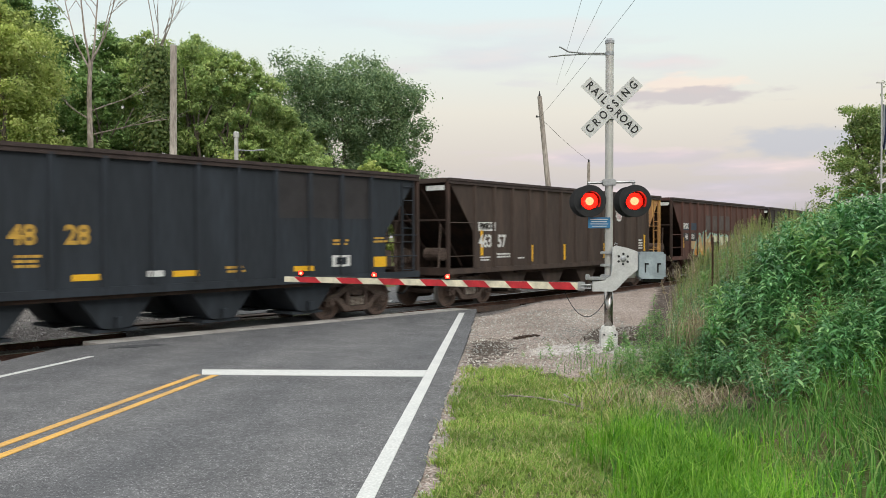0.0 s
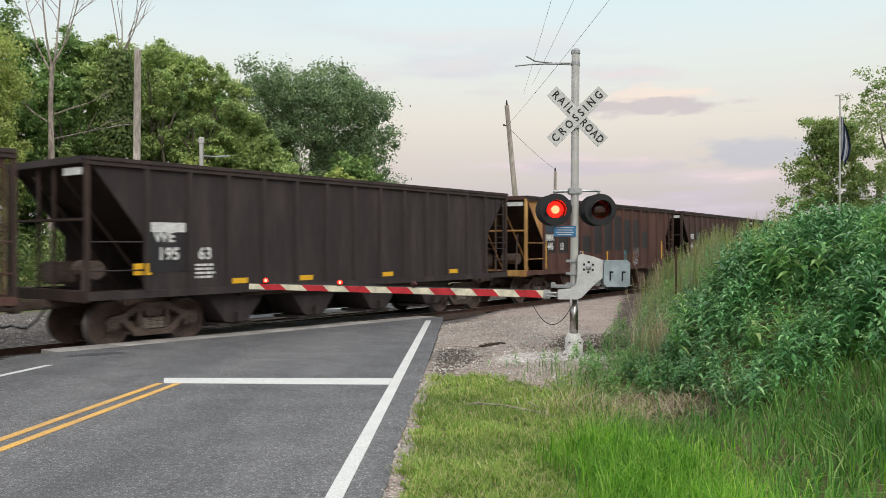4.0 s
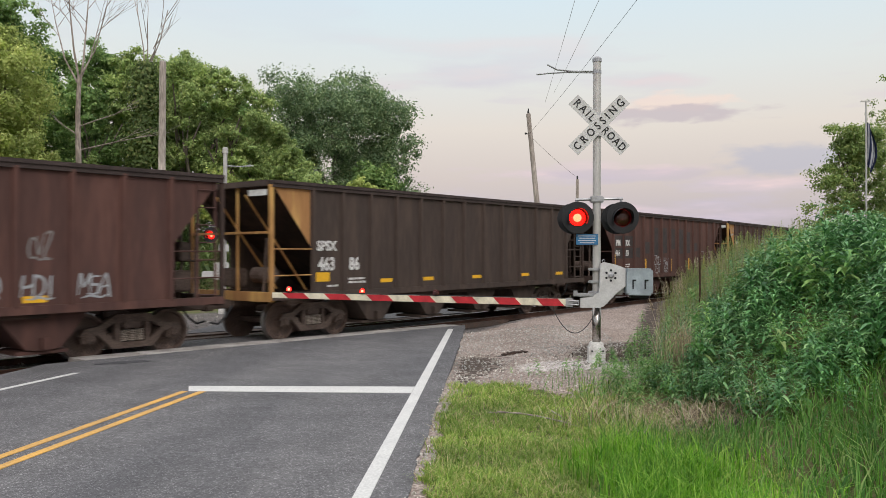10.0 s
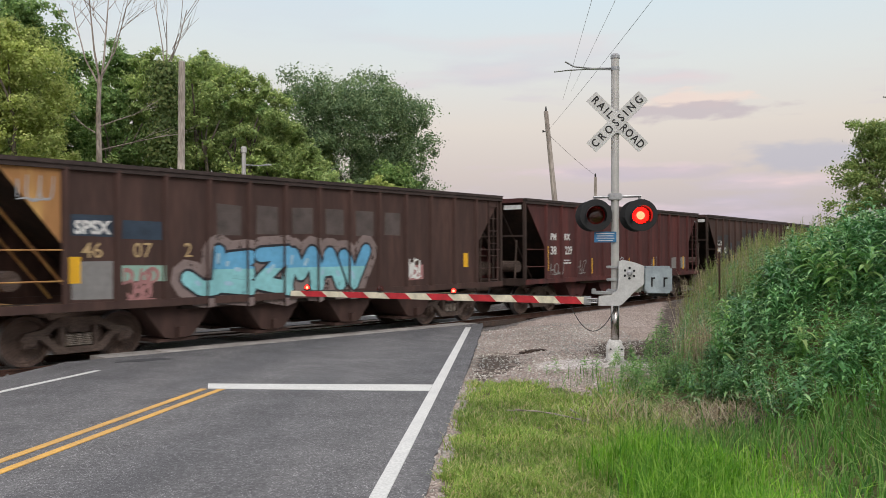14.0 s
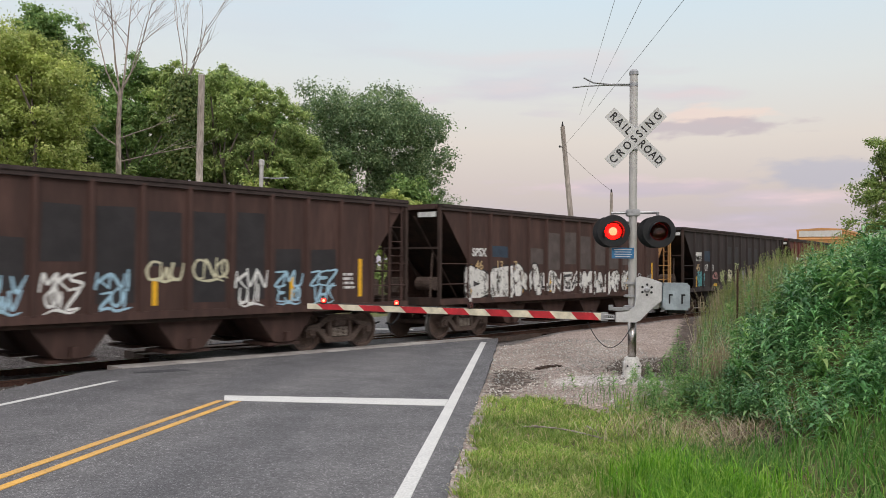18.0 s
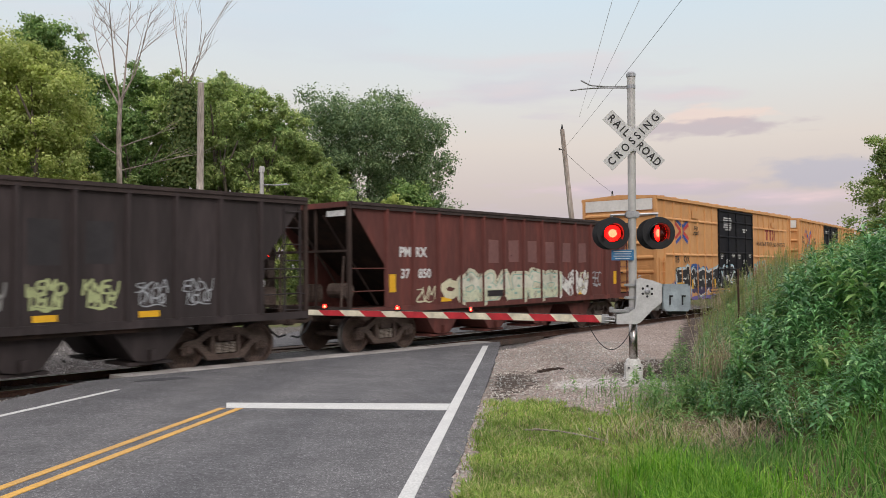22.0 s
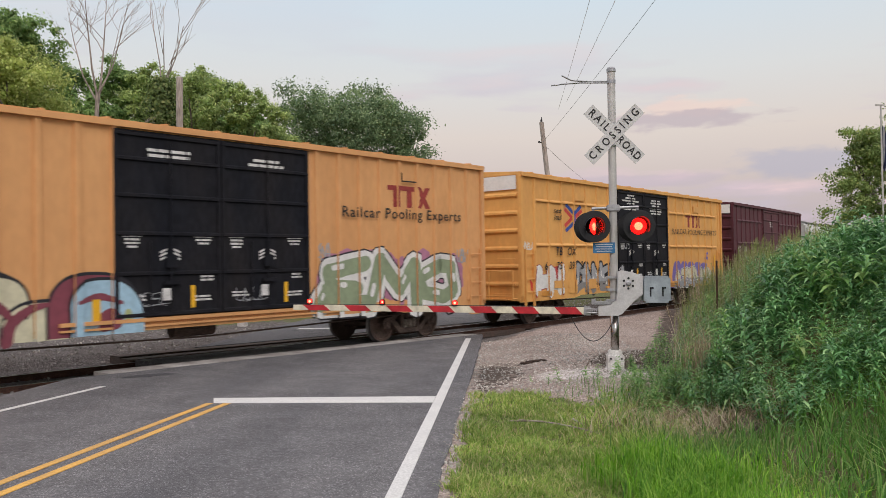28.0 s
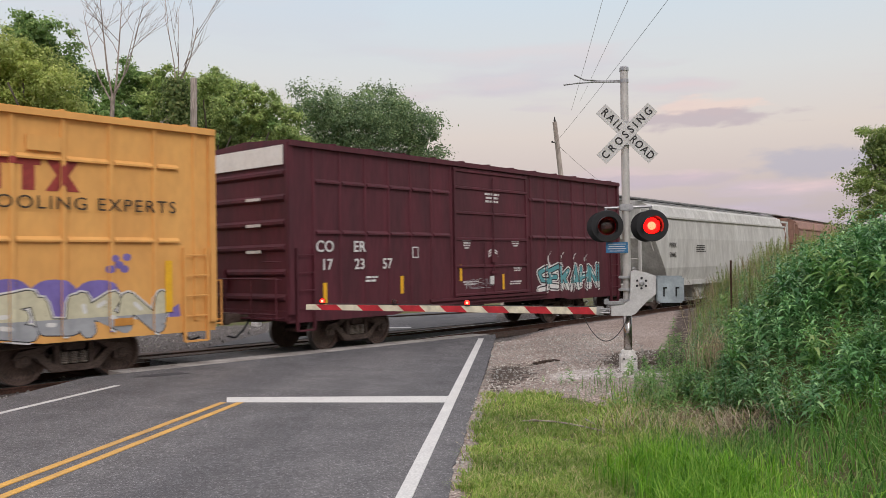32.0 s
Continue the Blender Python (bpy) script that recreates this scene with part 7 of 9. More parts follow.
# first boxcar: black and pale blue piece, red piece
c, sd = boxcar("faded ochre boxcar with black doors and black, white and blue graffiti", M_ochre, BP0, BHALF, D0, D1, M_door, 2, GRID_POSTS, (2.55, 3.98), 0.05, 0.11,
               ((4.28, (1.0, 1.15, 1.05, 1.0, 1.1, 0.65)), (3.82, (0.62, 0.45))))
cross_emblem(c, sd, 2.6, 3.55, 1.5, 1.15)
side_words(c, sd, (("next", 1.12, 3.78, 0.20, 1), ("load", 1.12, 3.55, 0.20, 1), ("any", 4.0, 3.75, 0.2, 1), ("road", 4.0, 3.52, 0.2, 1), ("TB", 1.95, 2.38, 0.27, 1), ("OX", 2.95, 2.38, 0.27, 1),
                   ("67", 1.95, 1.93, 0.26, 1), ("19", 2.95, 1.93, 0.26, 1), ("52", 3.85, 1.93, 0.26, 1)), 0.0)
part("graffiti", sd.lay([arch(3.2, 4.7, 1.5, 2.22), arch(4.5, 5.6, 1.5, 2.12), arch(5.7, 7.0, 1.4, 2.0)], 0.1), S_blue, c, "deep blue sprayed clouds")
piece(sd, c, 2.2, 8.5, 0.98, 1.98, "EKSDENZ", [(S_sky, 0.16), (S_white, 0.095), (S_black, 0.045)], 0.125, 21, "black letters outlined in white and pale blue", None, S_white, (spray((0.06, 0.045, 0.12), "dark_violet"), 0.22))
part("graffiti", sd.lay([[(0.9, 0.8), (1.7, 1.55), (2.4, 1.25), (2.2, 0.8)]], 0.1), S_blue, c, "blue sprayed background")
piece(sd, c, 1.2, 6.2, 0.8, 1.05, "SCVSCU", [(S_purple, 0.05)], 0.1, 22, "purple sprayed base")
part("notice_patch", sd.lay([rect(2.0, 2.75, 1.15, 1.45)], 9), M_reflect, c)
part("reflector", sd.lay([rect(3.55, 3.72, 1.15, 1.55), rect(6.2, 6.35, 1.15, 1.55)], 11), M_reflect, c)
red_emblem(c, sd, 14.5, 3.72, 1.75, 0.56)
letters(c, sd, "RAILCAR POOLING EXPERTS", 14.55, 3.22, 0.22, M_stencil_k, 0.0, 1.08, 0, 1.14, y=sd.sheet + 0.048)
part("graffiti", sd.lay([[(9.9, 0.95), (11.9, 0.95), (11.9, 1.9), (11.3, 1.75), (10.9, 1.85), (10.5, 1.4)]], 0.1), S_teal, c, "teal sprayed background")
piece(sd, c, 11.5, 17.2, 0.95, 2.15, "AUNUAJ", [(spray((0.16, 0.38, 0.38), "worn_teal", 0.4), 0.2), (S_cream, 0.08), (S_red, 0.0)], 0.15, 23, "dark red and cream graffiti", None, S_pink, (S_pink, 0.2))
part("vent_hatch", Solid().soft_box(-6.2, -5.55, 1.56, 1.60, 4.12, 4.4, 0.01), M_ochre, c)
part("vent_hatch", Solid().soft_box(4.7, 5.4, 1.56, 1.60, 4.12, 4.45, 0.01), M_ochre, c)

# second boxcar: ribbed, maroon, cream and pale blue shapes, sage piece
c, sd = boxcar("ochre ribbed boxcar with black doors and maroon, cream and sage graffiti", M_ochre, BP0 + BSTEP, BHALF, D0, D1, M_door, 2, RIBS, (), 0.06, 0.15, ((4.32, (0.95, 0.9, 0.6)), (4.32, (0.7, 0.95, 0.55))))
cross_emblem(c, sd, 2.45, 3.62, 1.85, 1.4)
side_words(c, sd, (("next", 0.95, 3.78, 0.20, 1), ("load", 0.95, 3.55, 0.20, 1), ("any", 4.05, 3.75, 0.2, 1), ("road", 4.05, 3.52, 0.2, 1), ("TB", 1.05, 2.5, 0.27, 1.1), ("OX", 2.15, 2.5, 0.27, 1.1),
                   ("66", 1.0, 2.02, 0.25, 1), ("37", 2.0, 2.02, 0.25, 1), ("55", 3.0, 2.02, 0.25, 1)))
for k, (body, mat, text) in enumerate((
        ([arch(1.0, 2.95, 0.82, 1.82, -0.15)], S_sky, "pale blue bubble letter"), ([arch(2.9, 5.15, 0.82, 2.06, 0.25)], S_maroon, "maroon shadow of a bubble letter"),
        ([arch(3.35, 5.2, 0.82, 1.98, 0.25), arch(4.75, 6.0, 0.82, 1.52, 0.1)], S_cream, "cream bubble letter"), ([arch(5.55, 7.3, 0.84, 1.98, -0.05)], S_maroon, "maroon shadow of a bubble letter"),
        ([arch(5.95, 7.35, 0.84, 1.88, -0.1)], S_sky, "pale blue bubble letter"))):
    g = part("graffiti", sd.lay(body, 1.2 + 1.5 * k), mat, c, text)
    part("graffiti_layer", sd.lay([q for b in body for q in ribbon(b[1:], 0.02, 0.03, 0.02)], 1.2 + 1.5 * k + 0.6), S_black if mat != S_sky or k else S_maroon, g)
hooks = ribbon([(3.9, 1.35), (4.25, 1.5), (4.75, 1.42), (4.95, 1.2)], 0.05, 0.12, 0.03) + ribbon([(4.85, 0.85), (4.95, 1.15), (5.3, 1.4), (5.6, 1.45)], 0.12, 0.08, 0.03)
hooks += ribbon([(6.1, 1.45), (6.5, 1.55), (6.9, 1.42)], 0.03, 0.07, 0.03) + ribbon([(6.5, 1.12), (6.7, 1.22), (6.8, 1.05), (6.55, 0.98)], 0.08, 0.12, 0.08) + ribbon([(4.45, 1.9), (4.6, 1.75), (4.5, 1.65)], 0.02, 0.05, 0.02)
hooks += ribbon([(1.15, 1.75), (1.4, 1.35), (1.25, 0.9)], 0.05, 0.12, 0.05) + ribbon([(1.3, 1.3), (1.9, 1.42), (2.4, 1.28)], 0.04, 0.09, 0.04) + ribbon([(2.3, 1.8), (2.6, 1.4), (2.85, 0.9)], 0.04, 0.07, 0.12)
part("graffiti", sd.lay(hooks, 9.5), S_maroon, c, "maroon hooks of the bubble letters")
part("graffiti", sd.lay([arch(3.65, 3.95, 1.1, 1.5, 0.1), arch(6.95, 7.1, 1.1, 1.3)], 9.6), S_lime, c, "lime green sprayed spots")
part("reflector", sd.lay([rect(0.75, 0.9, 1.1, 1.9), rect(3.25, 3.4, 1.1, 1.5), rect(6.35, 6.5, 1.1, 1.5)], 14), M_reflect, c)
part("notice_patch", sd.lay([rect(0.8, 1.45, 0.95, 1.15)], 13), M_reflect, c)
red_emblem(c, sd, 14.95, 3.80, 1.65, 0.56)
letters(c, sd, "Railcar Pooling Experts", 14.75, 3.33, 0.26, M_stencil_k, 0.004, 1.12, 0, 1.14, y=sd.sheet + 0.058)
piece(sd, c, 11.9, 16.9, 0.92, 2.2, "EMO", [(S_black, 0.13), (S_white, 0.09), (S_sage, -0.05)], 0.24, 34, "sage green bubble letters EMO", spray((0.45, 0.19, 0.28), "faded_magenta"), S_white)
scribble(sd, c, 11.75, 2.2, 0.4, 0.35, S_silver, 301, 0.03)
scribble(sd, c, 16.9, 2.1, 0.4, 0.35, S_silver, 302, 0.03)
part("vent_hatch", Solid().tube([(-5.55, 1.61, 4.42), (-5.55, 1.61, 4.2), (-6.1, 1.61, 4.2)], 0.02, 5), M_stencil_k, c)

# third boxcar
c, sd = boxcar("bright ochre boxcar with black doors and white, silver and purple graffiti", M_ochre2, BP0 + 2 * BSTEP, BHALF, D0, D1, M_door, 2, GRID_POSTS, (2.55, 3.98), 0.05, 0.11,
               ((4.50, (0.6, 0.9, 1.5, 0.65, 1.45, 1.4)), (4.40, (0.85, 1.0, 0.7, 1.25, 1.15, 0.95))))
cross_emblem(c, sd, 3.42, 3.52, 1.3, 1.08)
side_words(c, sd, (("next", 2.25, 3.72, 0.18, 1), ("load", 2.25, 3.5, 0.18, 1), ("any", 4.75, 3.72, 0.18, 1), ("road", 4.75, 3.5, 0.18, 1), ("TB", 2.3, 2.36, 0.27, 1), ("OX", 3.15, 2.36, 0.27, 1),
                   ("6", 1.45, 1.88, 0.26, 1), ("75", 2.3, 1.88, 0.26, 1), ("39", 3.15, 1.88, 0.26, 1), ("2", 3.85, 1.88, 0.26, 1)))
part("graffiti", sd.lay([[(0.65, 0.9), (0.5, 1.5), (0.8, 1.3), (0.95, 1.7), (1.2, 1.4), (1.3, 0.9)], [(2.0, 1.5), (2.75, 1.45), (2.3, 1.75), (2.5, 1.9), (1.9, 1.85)]], 0.2), S_emred, c, "spiky red sprayed background")
piece(sd, c, 1.05, 2.75, 0.98, 1.78, "HU", [(S_red, 0.05), (S_white, 0.02)], 0.2, 41, "white block graffiti edged in red", None, None, None)
scribble(sd, c, 1.6, 1.1, 0.7, 0.3, S_emred, 416, 0.03)
piece(sd, c, 3.65, 7.2, 0.95, 1.92, "DNMSCU", [(S_black, 0.075), (S_silver, 0.0)], 0.12, 42, "silver graffiti outlined in black", None, S_white, (S_grey, 0.35))

part("notice_patch", sd.lay([rect(2.0, 2.75, 1.15, 1.4), rect(3.0, 3.5, 0.95, 1.4), rect(4.4, 5.0, 1.05, 1.4), rect(5.9, 6.5, 1.1, 1.4)], 12), M_ochre2, c)
part("notice_patch", sd.lay([rect(1.2, 1.75, 0.92, 1.08)], 12), S_orange, c)
scribble(sd, c, 0.1, 2.45, 0.6, 0.2, S_white, 311, 0.025)
scribble(sd, c, 7.4, 2.95, 1.3, 0.3, S_silver, 312, 0.02)
scribble(sd, c, 7.0, 2.5, 0.8, 0.2, S_silver, 313, 0.02)
red_emblem(c, sd, 14.5, 3.72, 1.75, 0.56)
letters(c, sd, "RAILCAR POOLING EXPERTS", 14.6, 3.22, 0.23, M_stencil_k, 0.0, 1.1, 0, 1.16, y=sd.sheet + 0.048)
part("graffiti", sd.lay([arch(12.0 + 0.78 * k, 13.05 + 0.78 * k, 0.9, 1.98 - 0.03 * k, 0.05) for k in range(5)], 0.2), S_purple, c, "row of purple sprayed arches")
piece(sd, c, 12.3, 17.0, 0.92, 1.58, "AZEUKN", [(S_white, 0.05), (S_black, 0.02), (S_cream, 0.0)], 0.14, 44, "cream and silver graffiti under purple arches", None, S_white, (S_silver, 0.4))
part("graffiti", sd.lay([[(11.6, 0.82), (12.6, 0.82), (12.4, 1.25), (12.2, 1.0)], [(16.9, 0.9), (17.35, 0.9), (17.3, 1.35), (17.0, 1.2)]], 0.3), S_purple, c, "purple sprayed corners")
for k, (du, dz) in enumerate(((0, 0), (0.18, 0.08), (0.1, 0.2), (0.28, 0.0), (0.33, 0.22))):
    part("graffiti", sd.lay([stroke((15.9 + du, 2.05 + dz), (15.93 + du, 2.05 + dz), 0.07)], 2), S_purple, c, "purple sprayed dot")
part("reflector", sd.lay([rect(15.95, 16.35, 1.0, 1.14)], 12), S_orange, c)
part("reflector", sd.lay([rect(17.0, 17.15, 1.2, 2.2)], 12), M_reflect, c)
part("vent_hatch", Solid().soft_box(-6.0, -5.4, 1.56, 1.60, 4.12, 4.4, 0.01), M_ochre2, c)
part("vent_hatch", Solid().soft_box(4.9, 5.6, 1.56, 1.60, 4.12, 4.4, 0.01), M_ochre2, c)

# maroon fifty-foot boxcar
SLEAD, SHALF = BP0 + 2 * BSTEP + 19.9171, 7.6
POSTS50 = [0.75 + 0.82 * k for k in range(7)] + [9.55 + 0.82 * k for k in range(7)]
c, sd = boxcar("dark maroon boxcar with white letters and a white end panel", M_box_maroon, SLEAD, SHALF, 5.72, 9.29, M_box_maroon, 1, POSTS50, (2.78, 3.95), 0.035, 0.10, ((4.0, (0.7, 0.6, 0.65)),))
for text, u, z, h in (("CO", 1.05, 2.48, 0.26), ("ER", 2.15, 2.48, 0.26), ("17", 1.1, 2.06, 0.25), ("23", 2.15, 2.06, 0.25), ("57", 3.1, 2.06, 0.25)):
    letters(c, sd, text, u, z, h, M_stencil, 0.006, 1.0, 0, 1.0, y=sd.sheet + 0.035)
bars(c, sd, 2.3, 1.72, 0.5, 2, 0.05, M_stencil, sd.sheet + 0.035)
part("paint_outline", sd.lay([stroke(a, b, 0.015) for a, b in (((4.05, 2.22), (4.3, 2.22)), ((4.3, 2.22), (4.3, 2.48)), ((4.3, 2.48), (4.05, 2.48)), ((4.05, 2.48), (4.05, 2.22)))], 2), M_stencil, c)
part("reflector", sd.lay([rect(1.0, 1.12, 1.15, 1.65), rect(3.6, 3.72, 1.3, 1.75), rect(5.95, 6.05, 1.55, 2.0)], 3), M_reflect, c)
piece(sd, c, 9.95, 13.7, 1.06, 1.95, "SEKAHN", [(S_white, 0.06), (S_black, 0.02), (S_teal, -0.02)], 0.085, 51, "white and teal graffiti", None, S_white, (S_white, 0.3))
for k in range(4):
    part("graffiti", sd.lay(ribbon([(10.6 + 0.75 * k, 1.9), (10.5 + 0.75 * k, 2.15), (10.7 + 0.75 * k, 2.38 - 0.04 * k)], 0.05, 0.035, 0.01), 1), S_ghost, c, "white sprayed flick")
for k in range(3):
    part("end_stencil", Solid().box(SHALF + 0.062, SHALF + 0.066, 0.1, 0.65, 2.35 + 0.6 * k, 2.42 + 0.6 * k), M_stencil, c)


# covered hopper ---------------------------------------------------------------
def covered_hopper(label, mat, lead, half, words=()):
    car = thing("covered_hopper_car", label, "hopper car", group="train")
    prof = [(-1.6, 2.9), (-1.55, 3.6), (-1.35, 4.2), (-0.9, 4.42), (0, 4.5), (0.9, 4.42), (1.35, 4.2), (1.55, 3.6), (1.6, 2.9)]
    body = Solid().prism(prof, "x", -half + 1.1, half - 1.1)
    for (z0, y0, e0), (z1, y1, e1) in (((1.7, 1.58, 2.1), (2.9, 1.6, 1.1)), ((1.0, 1.45, 2.8), (1.7, 1.58, 2.1))):
        a, b = half - e0, half - e1
        body.add([(-a, -y0, z0), (a, -y0, z0), (a, y0, z0), (-a, y0, z0), (-b, -y1, z1), (b, -y1, z1), (b, y1, z1), (-b, y1, z1)],
                 ((3, 2, 1, 0), (4, 5, 6, 7), (0, 1, 5, 4), (1, 2, 6, 5), (2, 3, 7, 6), (3, 0, 4, 7)))
    part("body", body, mat, car)
    part("top_rail", Solid().box(-half + 1.1, half - 1.1, 1.50, 1.60, 3.72, 3.80).box(-half + 1.1, half - 1.1, -1.60, -1.50, 3.72, 3.80), mat, car)
    for sx in (1, -1):
        m = pose(sx * half, 0, 0, 0, 0, 0 if sx > 0 else 180)
        part("end_platform", Solid().soft_box(-1.4, 0, -1.5, 1.5, 0.95, 1.1, 0.01), mat, car, at=m)
        cage = Solid()
        for sy in (-1, 1):
            cage.box(-0.1, 0, sy * 1.45 - 0.05, sy * 1.45 + 0.05, 1.0, 4.1).box(-1.3, 0.0, sy * 1.45 - 0.03, sy * 1.45 + 0.03, 4.0, 4.1).tube([(-0.1, sy * 1.45, 4.0), (-1.3, sy * 1.45, 2.4)], 0.03, 6)
        for k in range(7):
            cage.tube([(-0.05, 0.95, 1.3 + 0.4 * k), (-0.05, 1.45, 1.3 + 0.4 * k)], 0.015, 5)
        part("end_ladder", cage, mat, car, at=m)
    part("running_board", Solid().box(-half + 0.3, half - 0.3, -0.45, 0.45, 4.58, 4.62).box(-half + 0.3, half - 0.3, -1.2, -0.95, 4.45, 4.49).box(-half + 0.3, half - 0.3, 0.95, 1.2, 4.45, 4.49), M_alu, car)
    for k in range(int(half / 1.1) - 1):
        x = -half + 1.6 + 2.2 * k
        part("board_post", Solid().box(x, x + 0.05, -0.45, 0.45, 4.40, 4.58), M_alu, car)
    for x in (-3.6, 0, 3.6):
        part("discharge_chute", shared(CHUTE, mat), None, car, at=pose(x, 0, 0))
    part("side_sill", Solid().box(-half, half, 1.44, 1.56, 0.95, 1.15).box(-half, half, -1.56, -1.44, 0.95, 1.15), mat, car)
    part("centre_sill", Solid().box(-half, half, -0.16, 0.16, 0.8, 1.05), M_truck, car)
    sd2 = Side(half, 1.6, 0.0, [], 0.1, None)
    for word, z in words:
        letters(car, sd2, word, 2.9, z, 0.2, M_stencil_k, 0.003, y=1.604)
    bars(car, sd2, 5.5, 2.6, 1.2, 4, 0.05, M_stencil_k, 1.598)
    truck(car, half - 1.9)
    truck(car, -half + 1.9)
    couplers(car, half)
    TRAIN.append((car, lead, half))


covered_hopper("pale grey covered hopper car with rounded sides", M_cover_grey, 298.6, 10.2, (("WFRX", 2.62), ("59943", 2.22)))
covered_hopper("faded brown covered hopper car at the tail", M_tail, 298.6 + 21.8, 9.3)


# ---------------------------------------------------------------- plants
def leaf_material(name, a, b, dry=None, rough=0.6, through=0.42):
    """Leaves that let some light through; every leaf has its own shade."""
    m = bpy.data.materials.new(name)
    m.use_nodes = True
    n, l = m.node_tree.nodes, m.node_tree.links
    n.clear()
    out, mix, p, t, geo = (n.new(k) for k in ("ShaderNodeOutputMaterial", "ShaderNodeMixShader", "ShaderNodeBsdfPrincipled", "ShaderNodeBsdfTranslucent", "ShaderNodeNewGeometry"))
    stops = [(0.0, a), (0.75, b)] + ([(0.9, dry)] if dry else [])
    r = ramp_node(n, stops)
    l.new(geo.outputs["Random Per Island"], r.inputs[0])
    tc, big = n.new("ShaderNodeTexCoord"), n.new("ShaderNodeTexNoise")
    big.inputs["Scale"].default_value = 0.6
    l.new(tc.outputs["Object"], big.inputs["Vector"])
    g = ramp_node(n, [(0.3, (0.62, 0.66, 0.64)), (0.7, (1.28, 1.25, 1.15))])
    l.new(big.outputs[0], g.inputs[0])
    x = n.new("ShaderNodeMixRGB")
    x.blend_type, x.inputs[0].default_value = "MULTIPLY", 1.0
    l.new(r.outputs[0], x.inputs[1])
    l.new(g.outputs[0], x.inputs[2])
    p.inputs["Roughness"].default_value, p.inputs["Specular IOR Level"].default_value = rough, 0.3
    l.new(x.outputs[0], p.inputs["Base Color"])
    l.new(x.outputs[0], t.inputs[0])
    mix.inputs[0].default_value = through
    l.new(p.outputs[0], mix.inputs[1])
    l.new(t.outputs[0], mix.inputs[2])
    l.new(mix.outputs[0], out.inputs[0])
    return m


L_lawn = leaf_material("lawn_grass", (0.14, 0.25, 0.045), (0.37, 0.50, 0.11), (0.58, 0.49, 0.27))
L_tall = leaf_material("bright_tall_grass", (0.06, 0.21, 0.012), (0.22, 0.47, 0.035), (0.36, 0.56, 0.10))
L_rough = leaf_material("rough_grass", (0.045, 0.14, 0.025), (0.15, 0.33, 0.065), (0.29, 0.41, 0.14))
L_weed = leaf_material("weed_leaves", (0.048, 0.16, 0.055), (0.15, 0.35, 0.125), (0.32, 0.52, 0.23), 0.36, 0.27)
L_weed2 = leaf_material("pale_weed_leaves", (0.10, 0.26, 0.06), (0.22, 0.40, 0.12), (0.32, 0.43, 0.16), 0.5, 0.4)
L_gold = leaf_material("goldenrod_leaves", (0.20, 0.27, 0.08), (0.36, 0.42, 0.15), (0.42, 0.34, 0.20))
L_dry = leaf_material("dry_stems", (0.24, 0.18, 0.12), (0.40, 0.32, 0.22), (0.55, 0.48, 0.37), 0.8, 0.15)
L_tree_y = leaf_material("yellow_green_leaves", (0.29, 0.37, 0.10), (0.50, 0.57, 0.19), (0.57, 0.60, 0.23))
L_tree_m = leaf_material("mid_green_leaves", (0.22, 0.32, 0.115), (0.42, 0.53, 0.20), (0.54, 0.61, 0.25))
L_tree_d = leaf_material("dark_green_leaves", (0.14, 0.25, 0.09), (0.28, 0.42, 0.14), (0.38, 0.49, 0.19))
L_tree_b = leaf_material("blue_green_leaves", (0.12, 0.20, 0.10), (0.235, 0.33, 0.165), (0.33, 0.41, 0.22), 0.6, 0.3)
L_tree_o = leaf_material("olive_leaves", (0.15, 0.23, 0.07), (0.29, 0.39, 0.13), (0.40, 0.44, 0.16))
L_ivy = leaf_material("ivy_leaves", (0.07, 0.115, 0.035), (0.16, 0.22, 0.07), (0.24, 0.27, 0.10))
M_bark = material("grey_bark", (0.17, 0.14, 0.115), 0.95, var=0.35, scale=2, fine=14, bump=0.6, second=(0.10, 0.08, 0.065), stretch=(1, 1, 0.25))
M_deadwood = material("bleached_dead_wood", (0.40, 0.34, 0.30), 0.95, var=0.3, scale=2, fine=14, bump=0.5, second=(0.19, 0.15, 0.12), stretch=(1, 1, 0.25))

rng = np.random.default_rng(7)


def packed(name, V, faces, mat):
    """A mesh from many copies of one small pattern. V: copies x corners x 3."""
    n, k, _ = V.shape
    me = bpy.data.meshes.new(name)
    sizes = np.array([len(f) for f in faces])
    flat = np.concatenate([np.array(f) for f in faces])
    loops = (flat[None, :] + (np.arange(n) * k)[:, None]).reshape(-1)
    starts = np.concatenate([[0], np.cumsum(np.tile(sizes, n))[:-1]])
    me.vertices.add(n * k)
    me.vertices.foreach_set("co", V.reshape(-1).astype(np.float32))
    me.loops.add(len(loops))
    me.loops.foreach_set("vertex_index", loops.astype(np.int32))
    me.polygons.add(n * len(faces))
    me.polygons.foreach_set("loop_start", starts.astype(np.int32))
    me.materials.append(mat)
    me.update(calc_edges=True)
    return me


def blades(x, y, z, length, width, lean, bend):
    """Grass blades at the given places: five corners each."""
    n = len(x)
    a = rng.uniform(0, 2 * np.pi, n)
    d = np.stack([np.cos(a), np.sin(a), np.zeros(n)], 1)
    side = np.stack([-np.sin(a + rng.normal(0, 0.6, n)), np.cos(a), np.zeros(n)], 1)
    base = np.stack([x, y, z], 1)
    L, W = length[:, None], width[:, None]
    lean, bend = lean[:, None], bend[:, None]
    up = np.array([[0, 0, 1.0]])
    mid = base + up * L * 0.55 + d * L * lean * 0.4
    tip = base + up * L * (1.0 - 0.35 * bend) + d * L * (lean + bend * 0.6)
    return np.stack([base - side * W, base + side * W, mid + side * W * 0.8, mid - side * W * 0.8, tip], 1)


